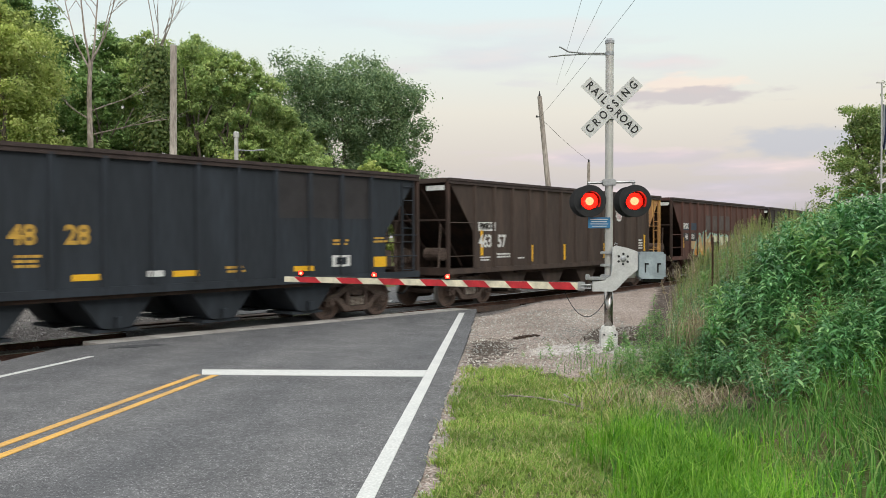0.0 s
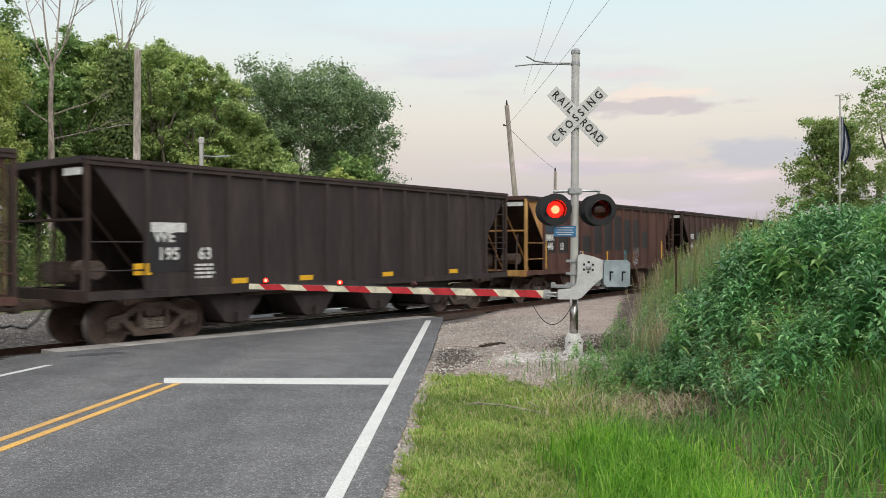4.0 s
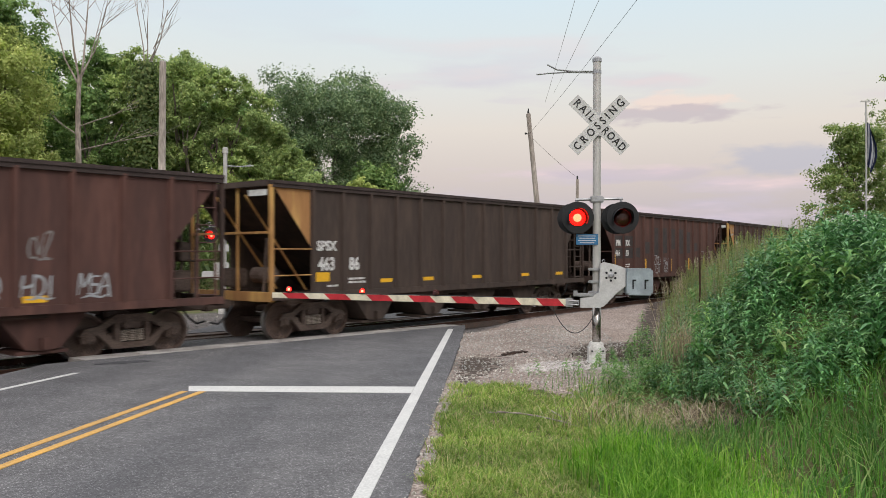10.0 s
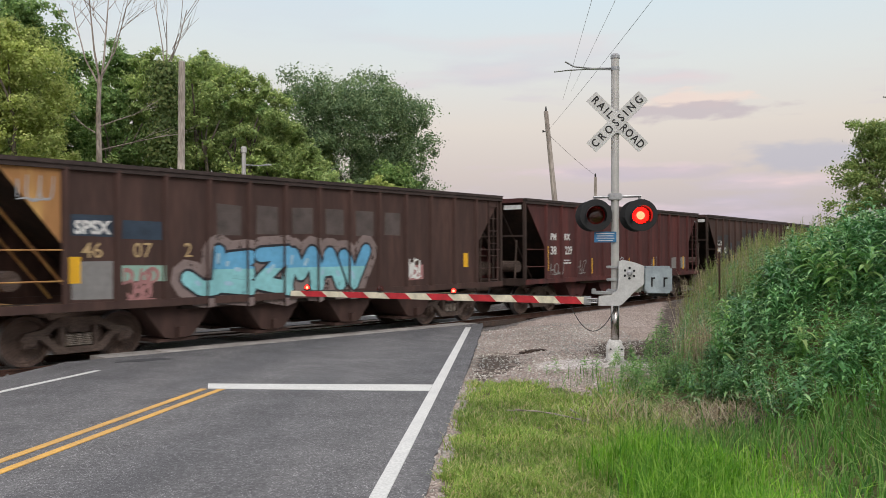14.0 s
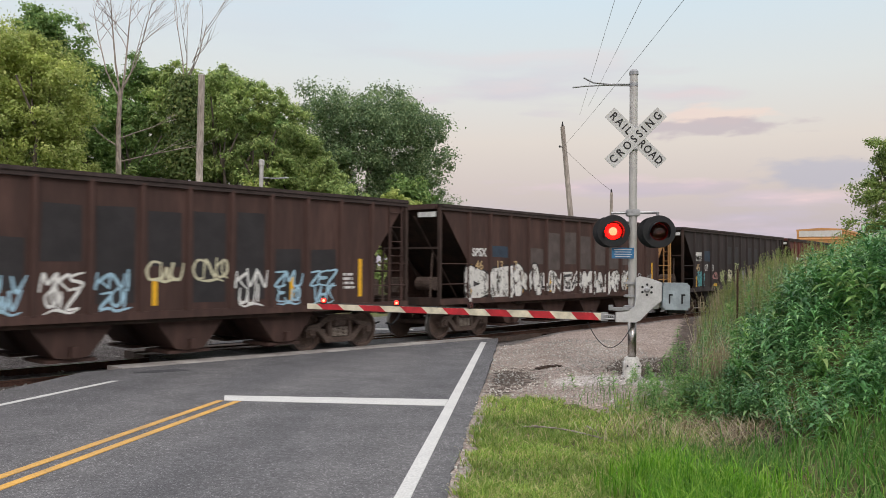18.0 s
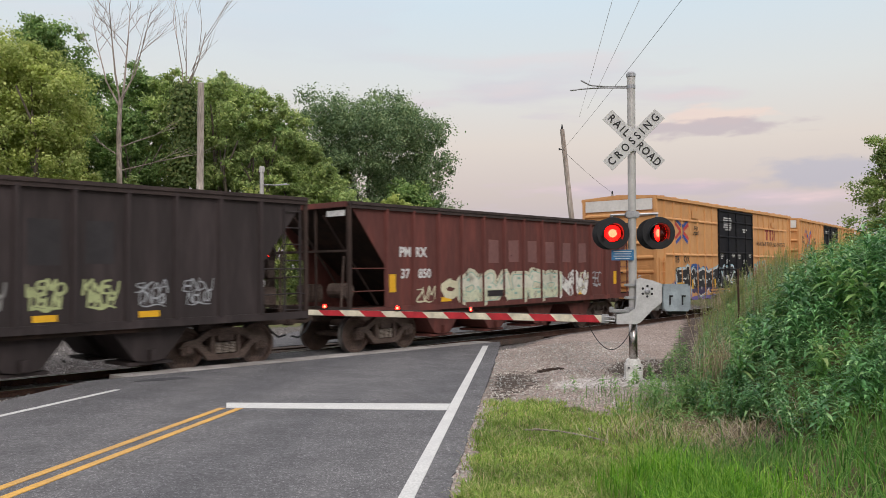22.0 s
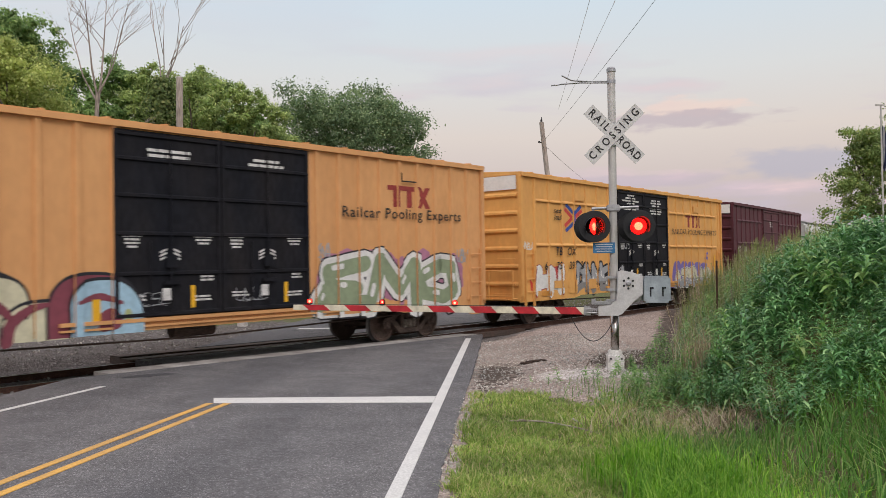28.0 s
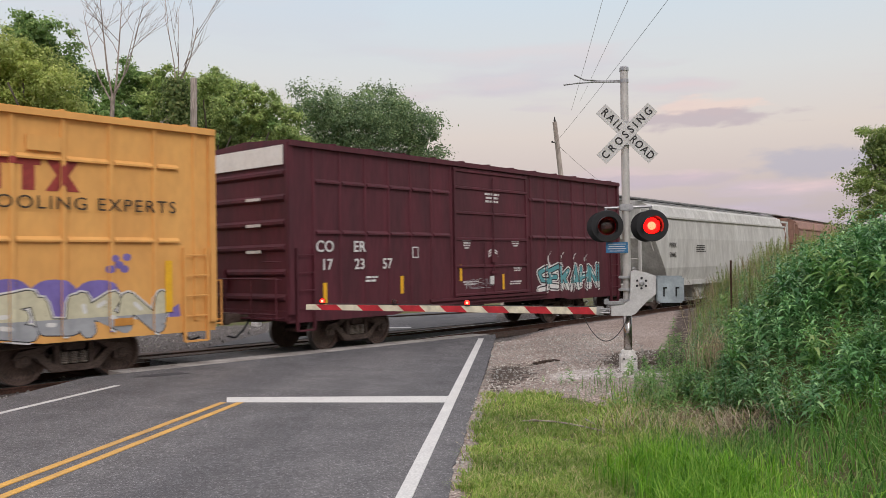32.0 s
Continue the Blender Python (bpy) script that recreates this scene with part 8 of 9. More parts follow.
BLADE = [(0, 1, 2, 3), (3, 2, 4)]


def stuff(name, V, faces, mat, label, category):
    return tagged(part(name, packed(name, V, faces, mat), None), label, category, kind="stuff")


def scatter(n, x0, x1, y0, y1, keep):
    x, y = rng.uniform(x0, x1, n), rng.uniform(y0, y1, n)
    k = rng.random(n) < keep(x, y)
    return x[k], y[k]


def track_side(x, y):
    s = (x - TRACK_X) * TRACK_SIN + (y - TRACK_Y) * TRACK_COS
    return (x - TRACK_X) * TRACK_COS - (y - TRACK_Y) * TRACK_SIN - 0.5 * TRACK_BEND * s * s


def patchy(x, y, f, seed=0.0):
    return 0.5 + 0.5 * np.sin(f * x + 1.3 * np.sin(f * 0.7 * y + seed) + seed) * np.sin(f * 0.9 * y + 1.1 * np.sin(f * 0.8 * x) + 2 * seed)


# mown verge
x, y = scatter(34000, -0.58, 2.6, 2.2, 12.0, lambda x, y: smooth(-0.56, -0.36, x + 0.06 * np.sin(5 * y) + 0.05 * np.sin(13 * y)) * (1 - smooth(-1.2, 0.5, y - lawn_line(x) + 0.5 * np.sin(3.1 * x + 1.3 * np.sin(2.7 * y)))) * (0.45 + 0.55 * patchy(x, y, 2.2)) * (1 - 0.45 * smooth(6, 11, y)) * (1 - 0.75 * smooth(1.1, 1.9, x)))
tuft = rng.uniform(0.5, 1.25, len(x)) * (0.65 + 0.7 * patchy(x, y, 3.1, 1.7))
x, y, tuft = (np.repeat(v, 7) for v in (x, y, tuft))
n = len(x)
x, y = x + rng.normal(0, 0.016, n), y + rng.normal(0, 0.016, n)
stuff("mown_grass", blades(x, y, land(x, y) - 0.005, rng.uniform(0.04, 0.11, n) * tuft, rng.uniform(0.003, 0.006, n), rng.uniform(0.1, 1.1, n), rng.uniform(0, 0.9, n)), BLADE, L_lawn,
      "short patchy yellow-green grass beside the road", "grass")
# longer grass of the verge behind and beside the camera's stand
x, y = scatter(9000, -0.5, 7.0, -7.0, 3.4, lambda x, y: smooth(-0.56, -0.36, x + 0.06 * np.sin(5 * y)) * (0.4 + 0.6 * patchy(x, y, 2.0, 0.3)) * np.where((y > 2.2) & (x < 2.2), 0.3, 1.0))
x, y = np.repeat(x, 6), np.repeat(y, 6)
n = len(x)
x, y = x + rng.normal(0, 0.03, n), y + rng.normal(0, 0.03, n)
stuff("verge_grass", blades(x, y, land(x, y) - 0.005, rng.uniform(0.06, 0.18, n), rng.uniform(0.004, 0.008, n), rng.uniform(0.1, 1.0, n), rng.uniform(0, 0.9, n)), BLADE, L_lawn,
      "uncut yellow-green grass along the road verge", "grass")
# tall dead stems standing in a tuft before the weeds
x, y = rng.normal(2.72, 0.17, 330), rng.normal(11.4, 0.4, 330)
n = len(x)
stuff("standing_dead_stems", blades(x, y, land(x, y) - 0.01, rng.uniform(0.35, 0.95, n), rng.uniform(0.002, 0.0045, n), rng.uniform(0, 0.35, n), rng.uniform(0, 0.4, n)), BLADE, L_dry,
      "tuft of tall straw-coloured dead stems at the foot of the bank", "dry grass")
# flattened straw and litter before the weeds
x, y = rng.normal(2.4, 0.42, 750), rng.normal(8.95, 0.35, 750)
n = len(x)
stuff("straw_litter", blades(x, y, land(x, y), rng.uniform(0.06, 0.3, n), rng.uniform(0.002, 0.005, n), rng.uniform(0.8, 2.4, n), rng.uniform(0.2, 1.0, n)), BLADE, L_dry,
      "flattened pale straw and dead leaves on bare earth", "dry grass")
# bright tall clump
x, y = scatter(46000, 0.4, 4.0, 2.6, 8.4, lambda x, y: smooth(0.0, 0.5, x - (0.62 + 0.09 * np.abs(y - 6.0) ** 1.5 - 0.2 * np.sin(3 * y))) * (1 - smooth(7.0, 7.8, y + 0.1 * x + 0.2 * np.sin(4 * x))) * (0.35 + 0.65 * patchy(x, y, 3.0, 1.0)) * (1 - 0.95 * smooth(1.6, 2.4, x - 0.1 * (y - 6))))
n = len(x)
stuff("tall_grass", blades(x, y, land(x, y) - 0.01, rng.uniform(0.22, 0.46, n) * (0.6 + 0.5 * patchy(x, y, 2.5, 0.4)), rng.uniform(0.003, 0.0065, n), rng.uniform(0, 0.42, n), rng.uniform(0.1, 0.9, n)), BLADE, L_tall,
      "lush bright green clump of tall grass", "grass")
# rough grass and dry stalks between verge and bank
x, y = scatter(60000, 0.3, 9.0, 3.0, 13.5, lambda x, y: smooth(0, 0.8, x - (0.75 + 0.25 * np.sin(y))) * (0.2 + 0.8 * patchy(x, y, 1.8, 2.0)) * (1 - smooth(-0.2, 0.9, y - np.where(x < 1.9, lawn_line(x), 9.0) + 0.3 * np.sin(4 * x))) * (1 - 0.85 * np.exp(-((x - 2.35) / 0.7) ** 4 - ((y - 8.9) / 0.6) ** 4)) * (1 - 0.75 * (x < 1.9) * smooth(9.4, 10.2, y)))
n = len(x)
stuff("rough_grass", blades(x, y, land(x, y) - 0.01, rng.uniform(0.10, 0.34, n) * (1 + 0.85 * smooth(1.9, 3.2, x) * patchy(x, y, 2.3, 0.9)), rng.uniform(0.002, 0.005, n) * (1 + 1.0 * smooth(1.9, 3.0, x)), rng.uniform(0, 0.8, n), rng.uniform(0, 1, n)), BLADE, L_rough,
      "uneven rough grass at the foot of the bank", "grass")
x, y = scatter(5500, 0.4, 9.0, 8.0, 27.0, lambda x, y: smooth(0, 0.6, x - bank_line(y) + 0.7 * (y < 10.5) - 0.3) * (1 - smooth(0.6, 2.2, x - bank_line(y))) * (0.15 + 0.85 * patchy(x, y, 2.6, 3.0) ** 2))
n = len(x)
stuff("dry_stalks", blades(x, y, land(x, y) - 0.01, rng.uniform(0.15, 0.8, n) * (1 + 0.5 * smooth(13, 17, y)), rng.uniform(0.0018, 0.0045, n) * (1 + 0.6 * smooth(12, 20, y)), rng.uniform(0, 0.6, n), rng.uniform(0, 0.6, n)), BLADE, L_dry,
      "thin straw-coloured dead stalks", "dry grass")


def leaf_patch(base, out, up, length, width, droop):
    """One folded lance-shaped leaf that arches over: base, two pairs of sides with the rib between them, tip."""
    side = np.cross(out, up)
    fold = up * width * 0.4
    m1 = base + out * length * 0.32 + up * length * 0.14
    m2 = base + out * length * 0.70 + up * length * (0.17 - droop * 0.25)
    tip = base + out * length + up * length * (0.10 - droop * 0.62)
    return np.array([base, m1 + side * width + fold, m1, m1 - side * width + fold, m2 + side * width * 0.75 + fold * 0.7, m2, m2 - side * width * 0.75 + fold * 0.7, tip])


LEAF = [(0, 2, 1), (0, 3, 2), (1, 2, 5, 4), (2, 3, 6, 5), (4, 5, 7), (5, 6, 7)]


def weed(seed, leaves, lo, hi, llen, lwid, top, stem_r=0.006):
    """A leafy stalk one metre high: corners of its leaves and stem."""
    r = np.random.default_rng(seed)
    V, F = [], []
    lean = r.normal(0, 0.07, 2)
    for k in range(leaves):
        f = lo + (hi - lo) * (k + r.random()) / leaves
        a = 2.4 * k + r.normal(0, 0.4)
        out = np.array([np.cos(a), np.sin(a), 0.0])
        sc = (1.0 - 0.55 * max(0.0, (f - 0.6) / 0.4)) * r.uniform(0.75, 1.2)
        rise = r.uniform(0.05, 0.5)
        o = out * np.cos(rise) + np.array([0, 0, np.sin(rise)])
        u = np.array([0, 0, 1.0]) * np.cos(rise) - out * np.sin(rise)
        P = leaf_patch(np.array([lean[0] * f, lean[1] * f, f]), o, u, llen * sc, lwid * sc, r.uniform(0.2, 1.0))
        b = len(V) * 8
        F += [tuple(i + b for i in q) for q in LEAF]
        V.append(P)
    V = np.concatenate(V)
    b = len(V)
    st = []
    for f, rr in ((0.0, stem_r), (0.5, stem_r * 0.8), (1.0, stem_r * 0.4)):
        for q in range(3):
            st.append([lean[0] * f + rr * math.cos(2.1 * q), lean[1] * f + rr * math.sin(2.1 * q), f])
    V = np.concatenate([V, np.array(st)])
    for i in range(2):
        F += [(b + 3 * i + q, b + 3 * i + (q + 1) % 3, b + 3 * i + 3 + (q + 1) % 3, b + 3 * i + 3 + q) for q in range(3)]
    return V, F


def plant_out(name, kinds, x, y, h, mat, label, category):
    """Sets out stalks at x, y of height h; alternates between the kinds."""
    which = rng.integers(0, len(kinds), len(x))
    z = land(x, y) - 0.02
    meshes = []
    for k, (V, F) in enumerate(kinds):
        m = which == k
        n = m.sum()
        a, hh = rng.uniform(0, 2 * np.pi, n), h[m]
        c, s = np.cos(a), np.sin(a)
        wide = hh * rng.uniform(0.8, 1.15, n)
        tx, ty = rng.normal(0, 0.12, n), rng.normal(0, 0.12, n)
        X = (c[:, None] * V[None, :, 0] - s[:, None] * V[None, :, 1]) * wide[:, None]
        Y = (s[:, None] * V[None, :, 0] + c[:, None] * V[None, :, 1]) * wide[:, None]
        Z = V[None, :, 2] * hh[:, None]
        X = X + Z * tx[:, None] + x[m][:, None]
        Y = Y + Z * ty[:, None] + y[m][:, None]
        meshes.append((np.stack([X, Y, Z + z[m][:, None]], -1), F))
    me = bpy.data.meshes.new(name)
    vs, ls, ss, off = [], [], [], 0
    for V, F in meshes:
        n, k, _ = V.shape
        flat = np.concatenate([np.array(f) for f in F])
        ls.append((flat[None, :] + (np.arange(n) * k)[:, None] + off).reshape(-1))
        ss.append(np.tile([len(f) for f in F], n))
        vs.append(V.reshape(-1, 3))
        off += n * k
    vs, ls, ss = np.concatenate(vs), np.concatenate(ls), np.concatenate(ss)
    me.vertices.add(len(vs))
    me.vertices.foreach_set("co", vs.reshape(-1).astype(np.float32))
    me.loops.add(len(ls))
    me.loops.foreach_set("vertex_index", ls.astype(np.int32))
    me.polygons.add(len(ss))
    me.polygons.foreach_set("loop_start", np.concatenate([[0], np.cumsum(ss)[:-1]]).astype(np.int32))
    me.materials.append(mat)
    me.update(calc_edges=True)
    return tagged(part(name, me, None), label, category, kind="stuff")


BROAD = [weed(50 + k, 22, 0.10, 1.0, 0.36, 0.050, True) for k in range(6)]
LUSH = [weed(60 + k, 26, 0.16, 1.02, 0.31, 0.042, True, 0.007) for k in range(6)]
SLIM = [weed(70 + k, 60, 0.2, 1.0, 0.085, 0.008, True, 0.005) for k in range(4)]
PLUME = [weed(80 + k, 70, 0.62, 1.0, 0.065, 0.009, True, 0.005) for k in range(3)]

x, y = scatter(15000, 1.7, 13.0, 7.0, 26.0, lambda x, y: smooth(0.0, 0.8, x - bank_line(y) - 0.25 * smooth(11, 13, y) - 0.2 * np.sin(1.7 * y)) * smooth(2.6, 4.2, track_side(x, y)) * (0.38 + 0.62 * patchy(x, y, 1.5, 4.0)) * smooth(7.6, 9.0, y + 0.16 * x + 0.5 * np.sin(1.3 * x)) * smooth(0.0, 1.6, x - 1.2) * (1 - 0.6 * smooth(13, 20, y)) * 0.5)
plant_out("weed_thicket", LUSH, x, y, rng.uniform(0.5, 1.05, len(x)) * (0.55 + 0.65 * patchy(x, y, 1.3, 5.0)) * (0.45 + 0.55 * smooth(0, 2.2, x - bank_line(y))), L_weed, "dense dark green leafy weeds covering the bank", "weeds")
x, y = scatter(9000, 2.0, 9.0, 5.5, 15.0, lambda x, y: smooth(0.2, 0.9, x - bank_line(y)) * smooth(7.8, 9.2, y + 0.16 * x) * smooth(2.6, 4.2, track_side(x, y)) * 0.16)
plant_out("low_weeds", LUSH, x, y, rng.uniform(0.22, 0.5, len(x)), L_weed, "low leafy weeds filling the face of the bank", "weeds")
x, y = scatter(5200, 1.6, 12.0, 8.6, 22.0, lambda x, y: smooth(-0.4, 0.4, x - bank_line(y) - 0.3 * np.sin(1.7 * y)) * smooth(2.4, 3.6, track_side(x, y)) * patchy(x, y, 1.9, 6.0) ** 2 * smooth(8.2, 9.6, y))
plant_out("pale_weeds", BROAD, x, y, rng.uniform(0.35, 0.9, len(x)) * (0.45 + 0.55 * smooth(0, 1.8, x - bank_line(y))), L_weed2, "fresh paler green weeds among the thicket", "weeds")
x, y = scatter(11000, 2.0, 18.0, 13.5, 40.0, lambda x, y: smooth(0.0, 0.7, x - bank_line(y)) * (1 - 0.8 * smooth(2.6, 4.2, x - bank_line(y))) * smooth(2.4, 3.4, track_side(x, y)) * (0.2 + 0.8 * patchy(x, y, 1.5, 7.0)))
plant_out("goldenrod", SLIM + PLUME, x, y, rng.uniform(0.6, 1.45, len(x)) * (0.5 + 0.5 * smooth(0, 1.4, x - bank_line(y))) * (0.7 + 0.4 * patchy(x, y, 1.1, 3.0)), L_gold, "tall slender yellow-green goldenrod stalks along the line", "weeds")
x, y = scatter(1500, 2.0, 12.0, 13.0, 32.0, lambda x, y: smooth(0.0, 0.7, x - bank_line(y)) * (1 - smooth(2.0, 3.2, x - bank_line(y))) * smooth(2.4, 3.4, track_side(x, y)) * patchy(x, y, 1.3, 1.0))
plant_out("withered_weeds", PLUME, x, y, rng.uniform(0.6, 1.2, len(x)), L_dry, "brown withered weed stalks with seed heads", "weeds")
x, y = scatter(1300, 0.2, 3.2, 9.6, 14.2, lambda x, y: (0.02 + 0.4 * smooth(1.2, 2.4, x) * (1 - smooth(11.6, 12.8, y))) * patchy(x, y, 3.0, 8.0) + 0.15 * np.exp(-((x - 1.9) ** 2 + (y - 12.6) ** 2) / 0.25))
plant_out("gravel_weeds", BROAD, x, y, rng.uniform(0.12, 0.35, len(x)), L_weed2, "small green weeds growing through the gravel", "weeds")
# brush and grass along the far side of the line
x, y = scatter(6000, -30, 14, 12, 60, lambda x, y: smooth(8, 11, -track_side(x, y)) * (1 - smooth(16, 22, -track_side(x, y))) * (0.3 + 0.7 * patchy(x, y, 0.7, 2.5)) * (1 - smooth(-9.2, -8.2, x) * (1 - smooth(0, 2, x))))
plant_out("far_brush", BROAD, x, y, rng.uniform(0.8, 2.0, len(x)), L_ivy, "tangled dark green brush behind the railway line", "brush")


# ---------------------------------------------------------------- trees
def limbs(rnd, base, top, r0, depth, spread, out):
    """Tapered branching wood; fills out with (points, radii) and returns the tips."""
    base, top = Vector(base), Vector(top)
    mid = base.lerp(top, 0.5) + Vector((rnd.uniform(-1, 1), rnd.uniform(-1, 1), 0)) * (top - base).length * 0.05
    out.append(([base, mid, top], [r0, r0 * 0.8, r0 * 0.55]))
    if depth == 0:
        return [top]
    tips = []
    for k in range(rnd.choice((2, 3, 3))):
        start = base.lerp(top, rnd.uniform(0.55, 1.0))
        a = rnd.uniform(0, 2 * math.pi)
        d = (top - base).normalized() + Vector((math.cos(a), math.sin(a), rnd.uniform(-0.1, 0.5))) * spread
        tips += limbs(rnd, start, start + d.normalized() * (top - base).length * rnd.uniform(0.5, 0.8), r0 * 0.5, depth - 1, spread, out)
    return tips


def tree(x, y, top, low, radius, mat, label, seed, leaves=40000, leaf=0.1, blobs=26, per=16, lean=0.0, dome=0.7):
    rnd = random.Random(seed)
    r = np.random.default_rng(seed)
    z0 = land_at(x, y) - 0.2
    t = thing("tree", label, "tree", pose(x, y, z0))
    H = top - z0
    wood = []
    limbs(rnd, (0, 0, 0), (lean, 0, H * 0.42), 0.022 * H, 2, 0.45, wood)
    so = Solid()
    for k, (pts, rs) in enumerate(wood):
        so.tube(pts, rs, 8 if k == 0 else 5, cap=False)
    part("trunk", so, M_bark, t)
    lo = low - z0
    # uneven crown: boughs, each with many tufts of leaves
    C = []
    for k in range(blobs):
        f = (k + 0.5) / blobs
        zz = lo + (H - lo) * (0.06 + 0.84 * f)
        prof = math.sin(math.pi * min(0.97, 0.22 + 0.70 * f)) ** dome
        a = 2.399 * k + rnd.uniform(-0.4, 0.4)
        rr = radius * prof * rnd.uniform(0.25 if dome > 0.5 else 0.4, 0.85)
        C.append((lean * f + rr * math.cos(a), rr * math.sin(a), zz, radius * rnd.uniform(0.28, 0.42)))
    C = np.array(C)
    tufts = blobs * per
    pick = r.integers(0, blobs, tufts)
    d = r.normal(0, 1, (tufts, 3))
    d /= np.linalg.norm(d, axis=1)[:, None]
    TC = C[pick, :3] + d * (C[pick, 3] * r.uniform(0.35, 1.05, tufts))[:, None] * np.array([1, 1, 0.8])
    TR = C[pick, 3] * r.uniform(0.16, 0.36, tufts)
    pick = r.integers(0, tufts, leaves)
    d = r.normal(0, 1, (leaves, 3)) * 0.62
    P = TC[pick] + d * TR[pick][:, None] * np.array([1, 1, 0.75])
    P[:, 2] = np.maximum(P[:, 2], 0.3)
    nrm = d * 0.6 + r.normal(0, 0.6, (leaves, 3)) + np.array([0, 0, 0.5])
    nrm /= np.linalg.norm(nrm, axis=1)[:, None]
    u = np.cross(nrm, r.normal(0, 1, (leaves, 3)))
    u /= np.linalg.norm(u, axis=1)[:, None]
    v = np.cross(nrm, u)
    s = (leaf * r.uniform(0.6, 1.3, leaves))[:, None]
    V = np.stack([P - u * s, P - v * s * 0.55 + nrm * s * 0.15, P + u * s, P + v * s * 0.55 + nrm * s * 0.15], 1)
    part("crown", packed("crown", V, [(0, 1, 2, 3)], mat), None, t)
    return t


tree(-21.3, 33.0, 12.60, 3.4, 3.63, L_tree_y, "yellow-green leafy tree at the edge of the wood", 1, 70200, 0.082, 34)
tree(-24.5, 40.0, 16.30, 4.0, 3.19, L_tree_d, "tall dark green tree behind the others", 2, 48600, 0.098)
tree(-21.2, 43.0, 14.10, 4.5, 2.64, L_tree_d, "dark leafy tree behind the bare trunk", 3, 43200, 0.09)
tree(-18.3, 42.0, 13.50, 4.0, 2.64, L_tree_m, "green leafy tree behind the dead trunks", 14, 45900, 0.09)
tree(-15.1, 40.0, 12.60, 4.0, 2.53, L_tree_m, "round green leafy tree in the wood", 4, 51300, 0.082)
tree(-12.75, 40.5, 12.00, 3.0, 2.09, L_tree_m, "pale green tree with a thin ragged top", 5, 35100, 0.082)
tree(-11.2, 41.0, 9.60, 2.6, 1.98, L_tree_m, "green tree sloping down to the end of the wood", 15, 29700, 0.082)
tree(-9.4, 50.0, 13.4, 3.0, 5.3, L_tree_b, "large round dark green tree standing alone", 26, 125000, 0.085, 48, dome=0.3)
tree(-27.0, 36.0, 13.20, 4.0, 3.08, L_tree_y, "pale green tree at the end of the wood", 7, 29700, 0.115)
tree(-23.0, 41.5, 14.0, 4.0, 2.3, L_tree_d, "tall shady tree behind the yellow-green one", 17, 30000, 0.1)
tree(-14.6, 46.5, 12.0, 3.5, 2.5, L_tree_d, "dark leafy tree filling the back of the wood", 18, 26000, 0.11)
tree(-20.0, 39.0, 11.2, 3.0, 2.2, L_tree_d, "shady leafy tree beside the bare trunk", 16, 26000, 0.09)
tree(-16.6, 45.0, 12.70, 4.0, 2.64, L_tree_d, "dark green tree deep in the wood", 8, 35100, 0.098)
tree(-11.6, 47.0, 9.30, 3.0, 2.42, L_tree_m, "low green tree before the round one", 9, 27000, 0.098)
tree(-6.4, 46.0, 7.50, 2.4, 2.20, L_tree_d, "low dark tree below the round one", 10, 24300, 0.098)
tree(-30.0, 44.0, 16.20, 4.0, 3.96, L_tree_d, "tall dark tree at the end of the wood", 11, 24300, 0.148)
tree(14.1, 31.0, 7.30, 2.6, 2.05, L_tree_o, "sparse olive-green leafy tree on the bank beside the flagpole", 12, 30000, 0.055, 26, 12)
tree(16.8, 33.0, 9.80, 2.4, 2.20, L_tree_o, "thin olive-green tree behind the flagpole", 13, 9000, 0.055, 34, 7)
for k in range(12):
    bx = -28 + 2.0 * k
    tree(bx, 36.5 + 1.5 * math.sin(2.3 * k) + 0.35 * k, 6.2 + 1.0 * math.sin(5.1 * k) + 0.7 * math.cos(2.2 * k), 1.2, 1.8, (L_tree_m, L_tree_d, L_tree_y)[k % 3] if k % 5 else L_tree_m,
         "low bushy undergrowth of the wood", 30 + k, 13000, 0.095, 13)


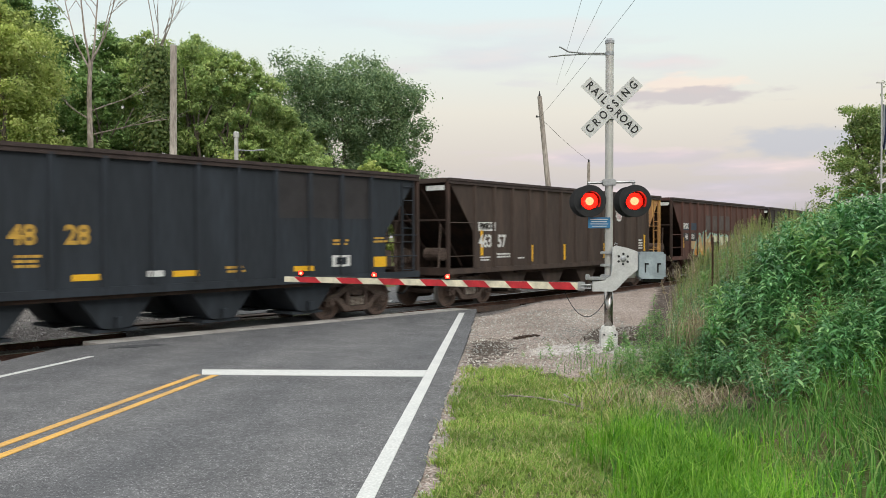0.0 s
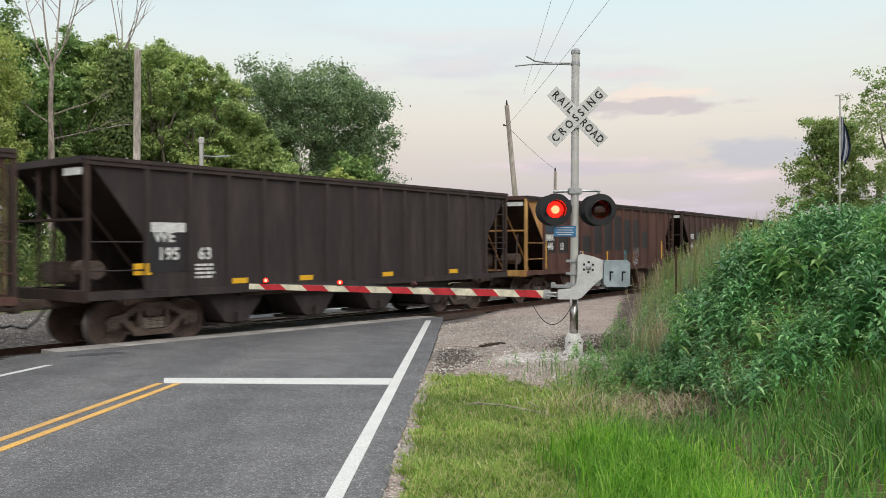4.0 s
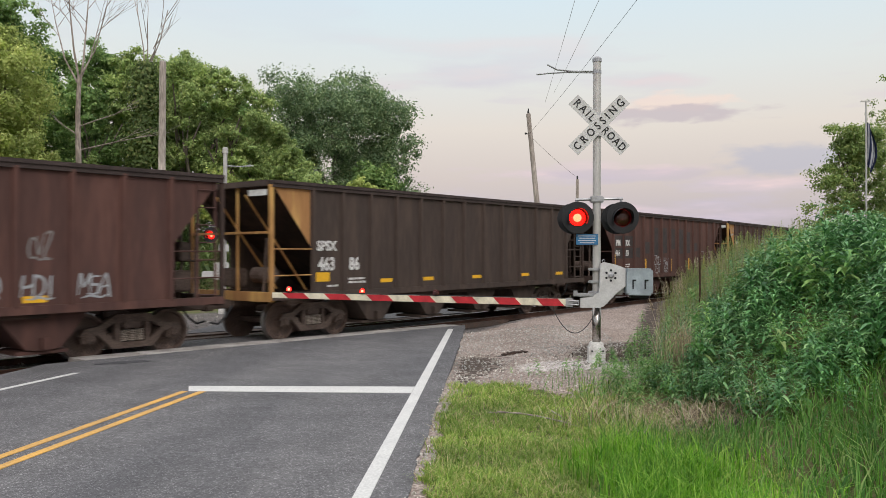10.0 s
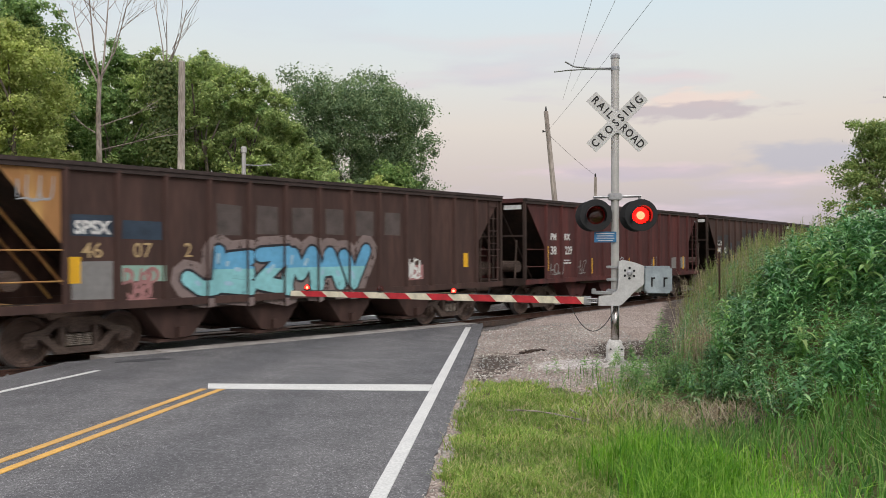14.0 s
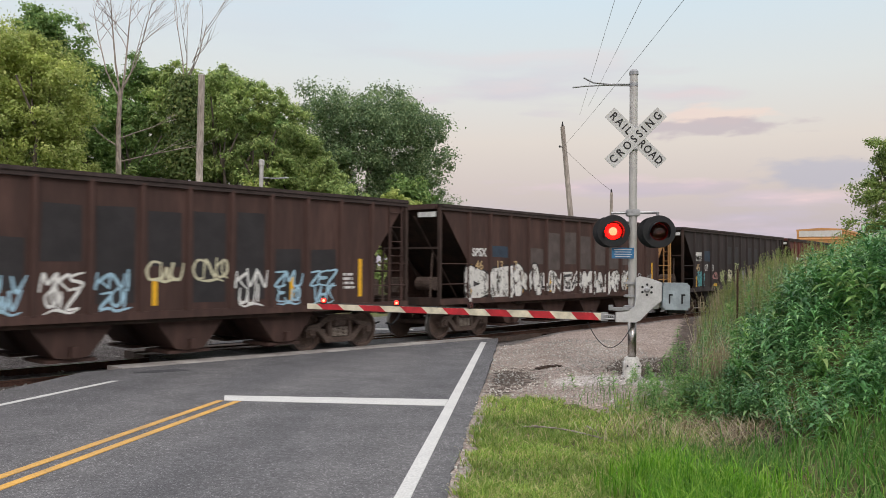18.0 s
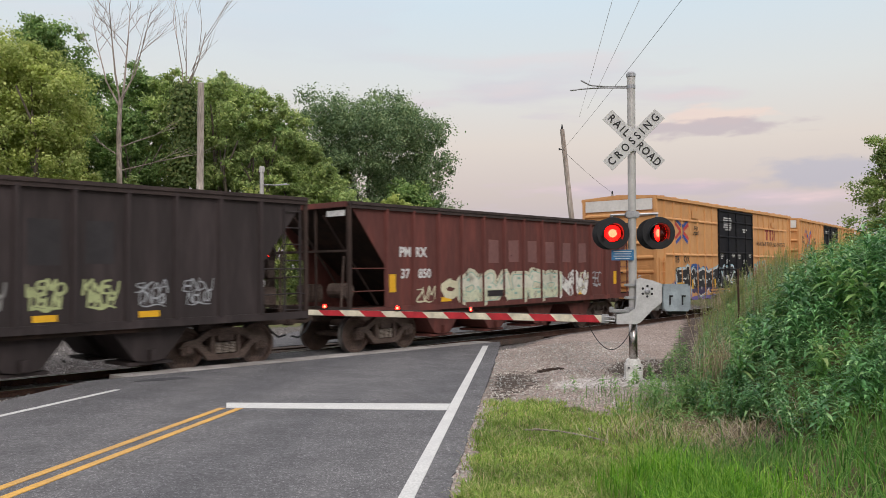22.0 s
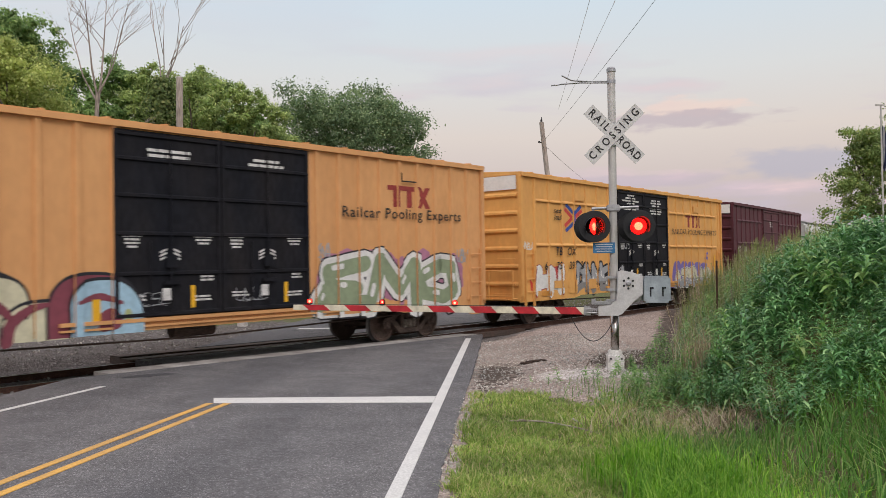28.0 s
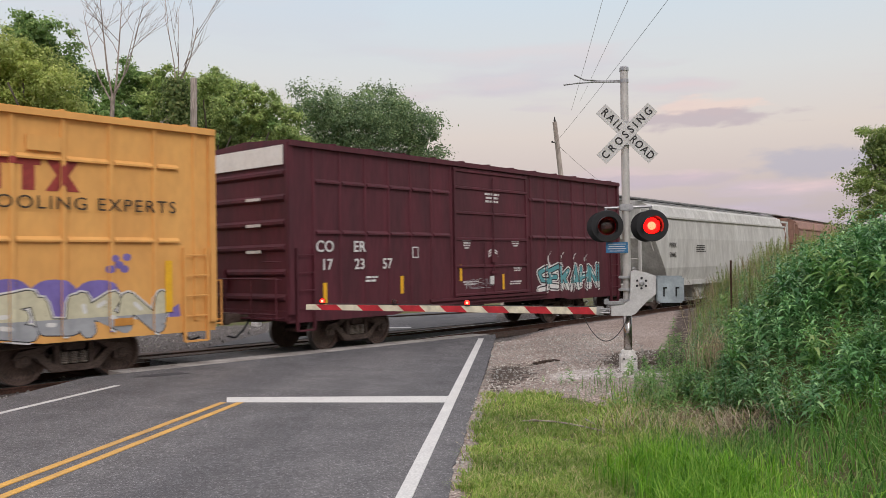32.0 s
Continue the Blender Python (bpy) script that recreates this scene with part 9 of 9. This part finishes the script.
def dead_tree(x, y, top, seed, label, ivy, lean=0.0, fork=0.72):
    rnd = random.Random(seed)
    z0 = land_at(x, y) - 0.2
    H = top - z0
    t = thing("dead_tree", label, "tree", pose(x, y, z0))
    fz = H * fork
    wood = []
    if ivy:
        part("trunk", Solid().tube([(0, 0, 0), (0.1 + lean * 0.3, 0, fz * 0.5), (lean * 0.7, 0, fz)], [0.2, 0.15, 0.09], 10), M_deadwood, t)
        for k, (dx, dy, up) in enumerate(((-0.5, 0.2, 0.97), (0.15, -0.2, 0.75), (1.0, 0.1, 1.0), (0.75, -0.3, 0.55))):
            limbs(rnd, (lean * 0.7, 0, fz * (0.9 + 0.03 * k)), (lean * 0.7 + dx, dy, fz + (H - fz) * up), 0.034, 2, 0.35, wood)
    else:
        part("trunk", Solid().tube([(0, 0, 0), (0.08, 0, fz * 0.4), (-0.03, 0, fz * 0.8), (0.02, 0, fz)], [0.17, 0.14, 0.11, 0.085], 12), M_deadwood, t)
        # main limbs rise and part; each carries thinner ones that turn upwards
        for dx, dy, up, r0 in ((-1.5, 0.2, 0.88, 0.045), (-0.45, -0.3, 1.02, 0.055), (0.35, 0.2, 1.0, 0.06), (1.55, -0.2, 0.92, 0.042), (0.9, 0.5, 0.8, 0.035)):
            a, tip = Vector((0.01, 0, fz * rnd.uniform(0.9, 1.0))), Vector((dx, dy, fz + (H - fz) * up))
            q = [a, a.lerp(tip, 0.3) + Vector((dx * 0.16, 0, -0.1)), a.lerp(tip, 0.65) + Vector((dx * 0.12, 0, 0)), tip]
            wood.append((q, [r0, r0 * 0.75, r0 * 0.5, r0 * 0.16]))
            for f in (0.3, 0.45, 0.6, 0.75, 0.88):
                start = q[1].lerp(q[3], f)
                d = Vector((math.copysign(rnd.uniform(0.35, 0.9), rnd.uniform(-0.6, 1) * dx), rnd.uniform(-0.5, 0.5), rnd.uniform(0.7, 1.2)))
                limbs(rnd, start, start + d * (1.35 - 0.8 * f), r0 * (0.42 - 0.22 * f), 2, 0.4, wood)
        for f, dx, dz in ((0.62, 2.1, 0.5), (0.74, 1.7, 0.55), (0.7, -1.1, 0.7), (0.55, -0.7, -0.6)):
            start = Vector((0, 0, fz * f))
            limbs(rnd, start, start + Vector((dx, rnd.uniform(-0.3, 0.3), dz)), 0.035, 2, 0.3, wood)
    for pts, rs in wood:
        part("branch", Solid().tube(pts, rs, 5), M_deadwood, t)
    if ivy:
        r = np.random.default_rng(seed)
        m = 14000
        zz = r.uniform(0.5, fz * 1.02, m)
        a, rr = r.uniform(0, 2 * np.pi, m), np.abs(r.normal(0, 0.42, m)) * (0.6 + 0.7 * np.abs(np.sin(1.3 * zz))) + 0.12
        P = np.stack([lean * 0.7 * zz / fz + rr * np.cos(a), rr * np.sin(a), zz], 1)
        nrm = np.stack([np.cos(a), np.sin(a), r.normal(0.2, 0.4, m)], 1)
        nrm /= np.linalg.norm(nrm, axis=1)[:, None]
        u = np.cross(nrm, r.normal(0, 1, (m, 3)))
        u /= np.linalg.norm(u, axis=1)[:, None]
        v = np.cross(nrm, u)
        s = r.uniform(0.05, 0.11, m)[:, None]
        part("ivy", packed("ivy", np.stack([P - u * s, P - v * s * 0.7, P + u * s, P + v * s * 0.7], 1), [(0, 1, 2, 3)], L_ivy), None, t, "dark ivy climbing the trunk")
    return t


dead_tree(-17.95, 34.5, 14.4, 61, "tall bare dead tree with spreading grey branches", False, -0.1, 0.66)
dead_tree(-16.3, 37.0, 13.6, 62, "dead tree trunk wrapped in ivy with bare tops", True, 0.4, 0.78)

# ---------------------------------------------------------------- flagpole, post, small things
fz = land_at(12.0, 26.0) - 0.1
fp = thing("flagpole", "slim white metal flagpole on the bank", "flagpole", pose(12.0, 26.0, fz))
part("shaft", Solid().tube([(0, 0, 0), (0, 0, 6.95 - fz)], 0.028, 8), M_galv, fp)
part("finial", Solid().box(-0.16, 0.12, -0.03, 0.03, 6.94 - fz, 6.98 - fz), M_galv, fp)
flag = thing("flag", "furled dark blue and white striped flag hanging on the pole", "flag", pose(12.03, 26.0, 4.95))
M_flag_d, M_flag_w = material("flag_navy_cloth", (0.03, 0.04, 0.10), 0.85, var=0.15, bump=0.1), material("flag_white_cloth", (0.55, 0.55, 0.58), 0.85, var=0.1, bump=0.1)
for k in range(9):
    vs, fs = [], []
    for i in range(9):
        zz = 1.35 - 1.35 * i / 8
        for j in (0, 1):
            w = (k + j) / 9
            xx = 0.02 + 0.21 * w * (0.55 + 0.3 * math.sin(2.2 * zz)) + 0.10 * math.sin(3.0 * zz) * w
            yy = 0.10 * math.sin(9 * w + 1.5 * zz)
            vs += [(xx, yy - 0.004, zz - 0.25 * w), (xx, yy + 0.004, zz - 0.25 * w)]
        if i:
            b = 4 * i
            fs += [(b - 4, b, b + 2, b - 2), (b - 3, b - 1, b + 3, b + 1)]
    part("stripe", Solid().add(vs, fs), M_flag_w if k % 2 else M_flag_d, flag)

pz = land_at(4.5, 17.0)
fpst = thing("steel_post", "thin rusty steel post among the weeds", "post", pose(4.5, 17.0, pz - 0.2))
part("shaft", Solid().box(-0.02, 0.02, -0.004, 0.004, 0, 2.2 - pz).box(-0.003, 0.003, -0.03, 0.004, 0, 2.2 - pz), M_rail, fpst)

rnd = random.Random(9)
for k, (x0, y0, x1, y1) in enumerate(((0.05, 9.35, 1.05, 8.75), (0.15, 9.2, 1.35, 8.85), (0.8, 9.4, 1.25, 8.5), (1.2, 9.2, 1.75, 9.6))):
    pts = [(x0 + (x1 - x0) * t, y0 + (y1 - y0) * t, land_at(x0 + (x1 - x0) * t, y0 + (y1 - y0) * t) + 0.03 + 0.05 * math.sin(3 * t + k)) for t in (0, 0.35, 0.7, 1)]
    st = tagged(part("fallen_stick", Solid().tube(pts, [0.009, 0.008, 0.006, 0.004], 6), M_deadwood), "dry bleached stick lying in the grass", "stick", "fallen sticks")
x, y = scatter(700, 0.7, 2.1, 8.3, 9.9, lambda x, y: np.exp(-((x - 1.35) ** 2 + (y - 9.1) ** 2) / 0.25))
stuff("dry_brush", blades(x, y, land(x, y), rng.uniform(0.15, 0.45, len(x)), rng.uniform(0.002, 0.004, len(x)), rng.uniform(0.3, 1.6, len(x)), rng.uniform(0, 0.6, len(x))), BLADE, L_dry,
      "small heap of dry broken stems", "dry grass")
plank_z = land_at(2.55, 14.6)
tagged(part("broken_lath", Solid().soft_box(-0.35, 0.35, -0.02, 0.02, 0, 0.02, 0.004), M_deadwood, at=pose(2.55, 14.6, plank_z + 0.03, 0, -8, 35)), "pale broken wooden lath lying on the gravel", "wood scrap")
for k in range(7):
    a, q = rnd.uniform(0, 6.3), rnd.uniform(0.02, 0.16)
    cx, cy = 0.62 + q * math.cos(a) * 1.8, 15.2 + q * math.sin(a)
    tagged(part("bark_scrap", Solid().soft_box(-0.09, 0.09, -0.03, 0.03, -0.012, 0.02, 0.008), M_timber, at=pose(cx, cy, land_at(cx, cy) + 0.02, rnd.uniform(-15, 15), rnd.uniform(-15, 15), rnd.uniform(0, 180))),
           "dark scrap of bark on the gravel", "bark", "bark scraps")
x, y = rng.normal(2.3, 0.45, 260), rng.normal(14.2, 0.5, 260)
n = len(x)
stuff("twig_litter", blades(x, y, land(x, y) + 0.01, rng.uniform(0.05, 0.22, n), rng.uniform(0.003, 0.006, n), rng.uniform(1.5, 3.5, n), rng.uniform(0, 0.5, n)), BLADE,
      leaf_material("dark_twigs", (0.035, 0.025, 0.02), (0.12, 0.09, 0.07), (0.24, 0.19, 0.15), 0.9, 0.0), "dark broken twigs strewn behind the signal", "twigs")
# loose stones along the road and the crossing
n = 9000
ex, ey = rng.uniform(-0.62, 2.8, n), rng.uniform(2.5, 21, n)
keep = (ey > lawn_line(ex)) | (ex < -0.42)
ex, ey = ex[keep], ey[keep]
lx = rng.uniform(-9.8, -7.5, 1500)
ly = rng.uniform(8.5, 14.2, 1500)
ex, ey = np.concatenate([ex, lx]), np.concatenate([ey, ly])
sd_ = track_side(ex, ey)
k = sd_ > 1.0
ex, ey = ex[k], ey[k]
n = len(ex)
s = rng.uniform(0.008, 0.026, n)[:, None, None]
base = np.array([(1, 0, 0), (-0.5, 0.87, 0), (-0.5, -0.87, 0), (0.4, 0.3, 0.9), (-0.5, 0.1, 0.8), (0.2, -0.5, 0.75)])
V = base[None] * rng.uniform(0.6, 1.3, (n, 6, 3)) * s
V = V + np.stack([ex, ey, land(ex, ey)], 1)[:, None, :]
M_stone = leaf_material("loose_stones", (0.24, 0.21, 0.19), (0.42, 0.39, 0.37), (0.55, 0.52, 0.5), 0.95, 0.0)
stuff("loose_gravel", V, [(0, 1, 4, 3), (1, 2, 5, 4), (2, 0, 3, 5), (3, 4, 5)], M_stone, "scattered pale gravel stones", "gravel")
n = 9000
ts, to = rng.uniform(-30, 26, n), rng.uniform(-7.5, 2.4, n)
a = TRACK_TURN + TRACK_BEND * ts
bx = TRACK_X + (math.cos(TRACK_TURN) - np.cos(a)) / TRACK_BEND + to * np.cos(a)
by = TRACK_Y + (np.sin(a) - math.sin(TRACK_TURN)) / TRACK_BEND - to * np.sin(a)
k = ~((bx > -7.9) & (bx < -0.2) & (by > -5)) 
bx, by = bx[k], by[k]
n = len(bx)
s = rng.uniform(0.02, 0.05, n)[:, None, None]
V = base[None] * rng.uniform(0.6, 1.3, (n, 6, 3)) * s + np.stack([bx, by, land(bx, by)], 1)[:, None, :]
M_stone2 = leaf_material("ballast_stones", (0.12, 0.11, 0.105), (0.27, 0.25, 0.24), (0.36, 0.34, 0.33), 0.95, 0.0)
stuff("ballast_stones", V, [(0, 1, 4, 3), (1, 2, 5, 4), (2, 0, 3, 5), (3, 4, 5)], M_stone2, "grey crushed ballast stones along the track", "gravel")


def travelled(t):
    """Metres that the train has gone since the start, as it slows."""
    return 10.3042 * t - 0.04299 * t * t + 0.000228 * t ** 3 - 0.000009 * t ** 4


def car_pose(lead, half, t):
    """A car rides on its two trucks along the bend."""
    mid = lead - travelled(t) + half
    f, r = Vector(on_track(mid - half + 1.75)[:3]), Vector(on_track(mid + half - 1.75)[:3])
    d = f - r
    c = (f + r) / 2
    return pose(c.x, c.y, c.z, 0, -math.degrees(math.asin(d.z / d.length)), math.degrees(math.atan2(d.y, d.x)))


def motions():
    for bulb, phase in FLASHERS:
        on_off(bulb, phase)
    for car, lead, half in TRAIN:
        walk(car, [(i * 0.5, car_pose(lead, half, i * 0.5)) for i in range(65)])
    for wheel in WHEELSETS:
        p = wheel.matrix_basis.translation.copy()
        walk(wheel, [(i / 15, Matrix.Translation(p) @ Matrix.Rotation(travelled(i / 15) / WHEEL_R, 4, "Y")) for i in range(481)])


motions()
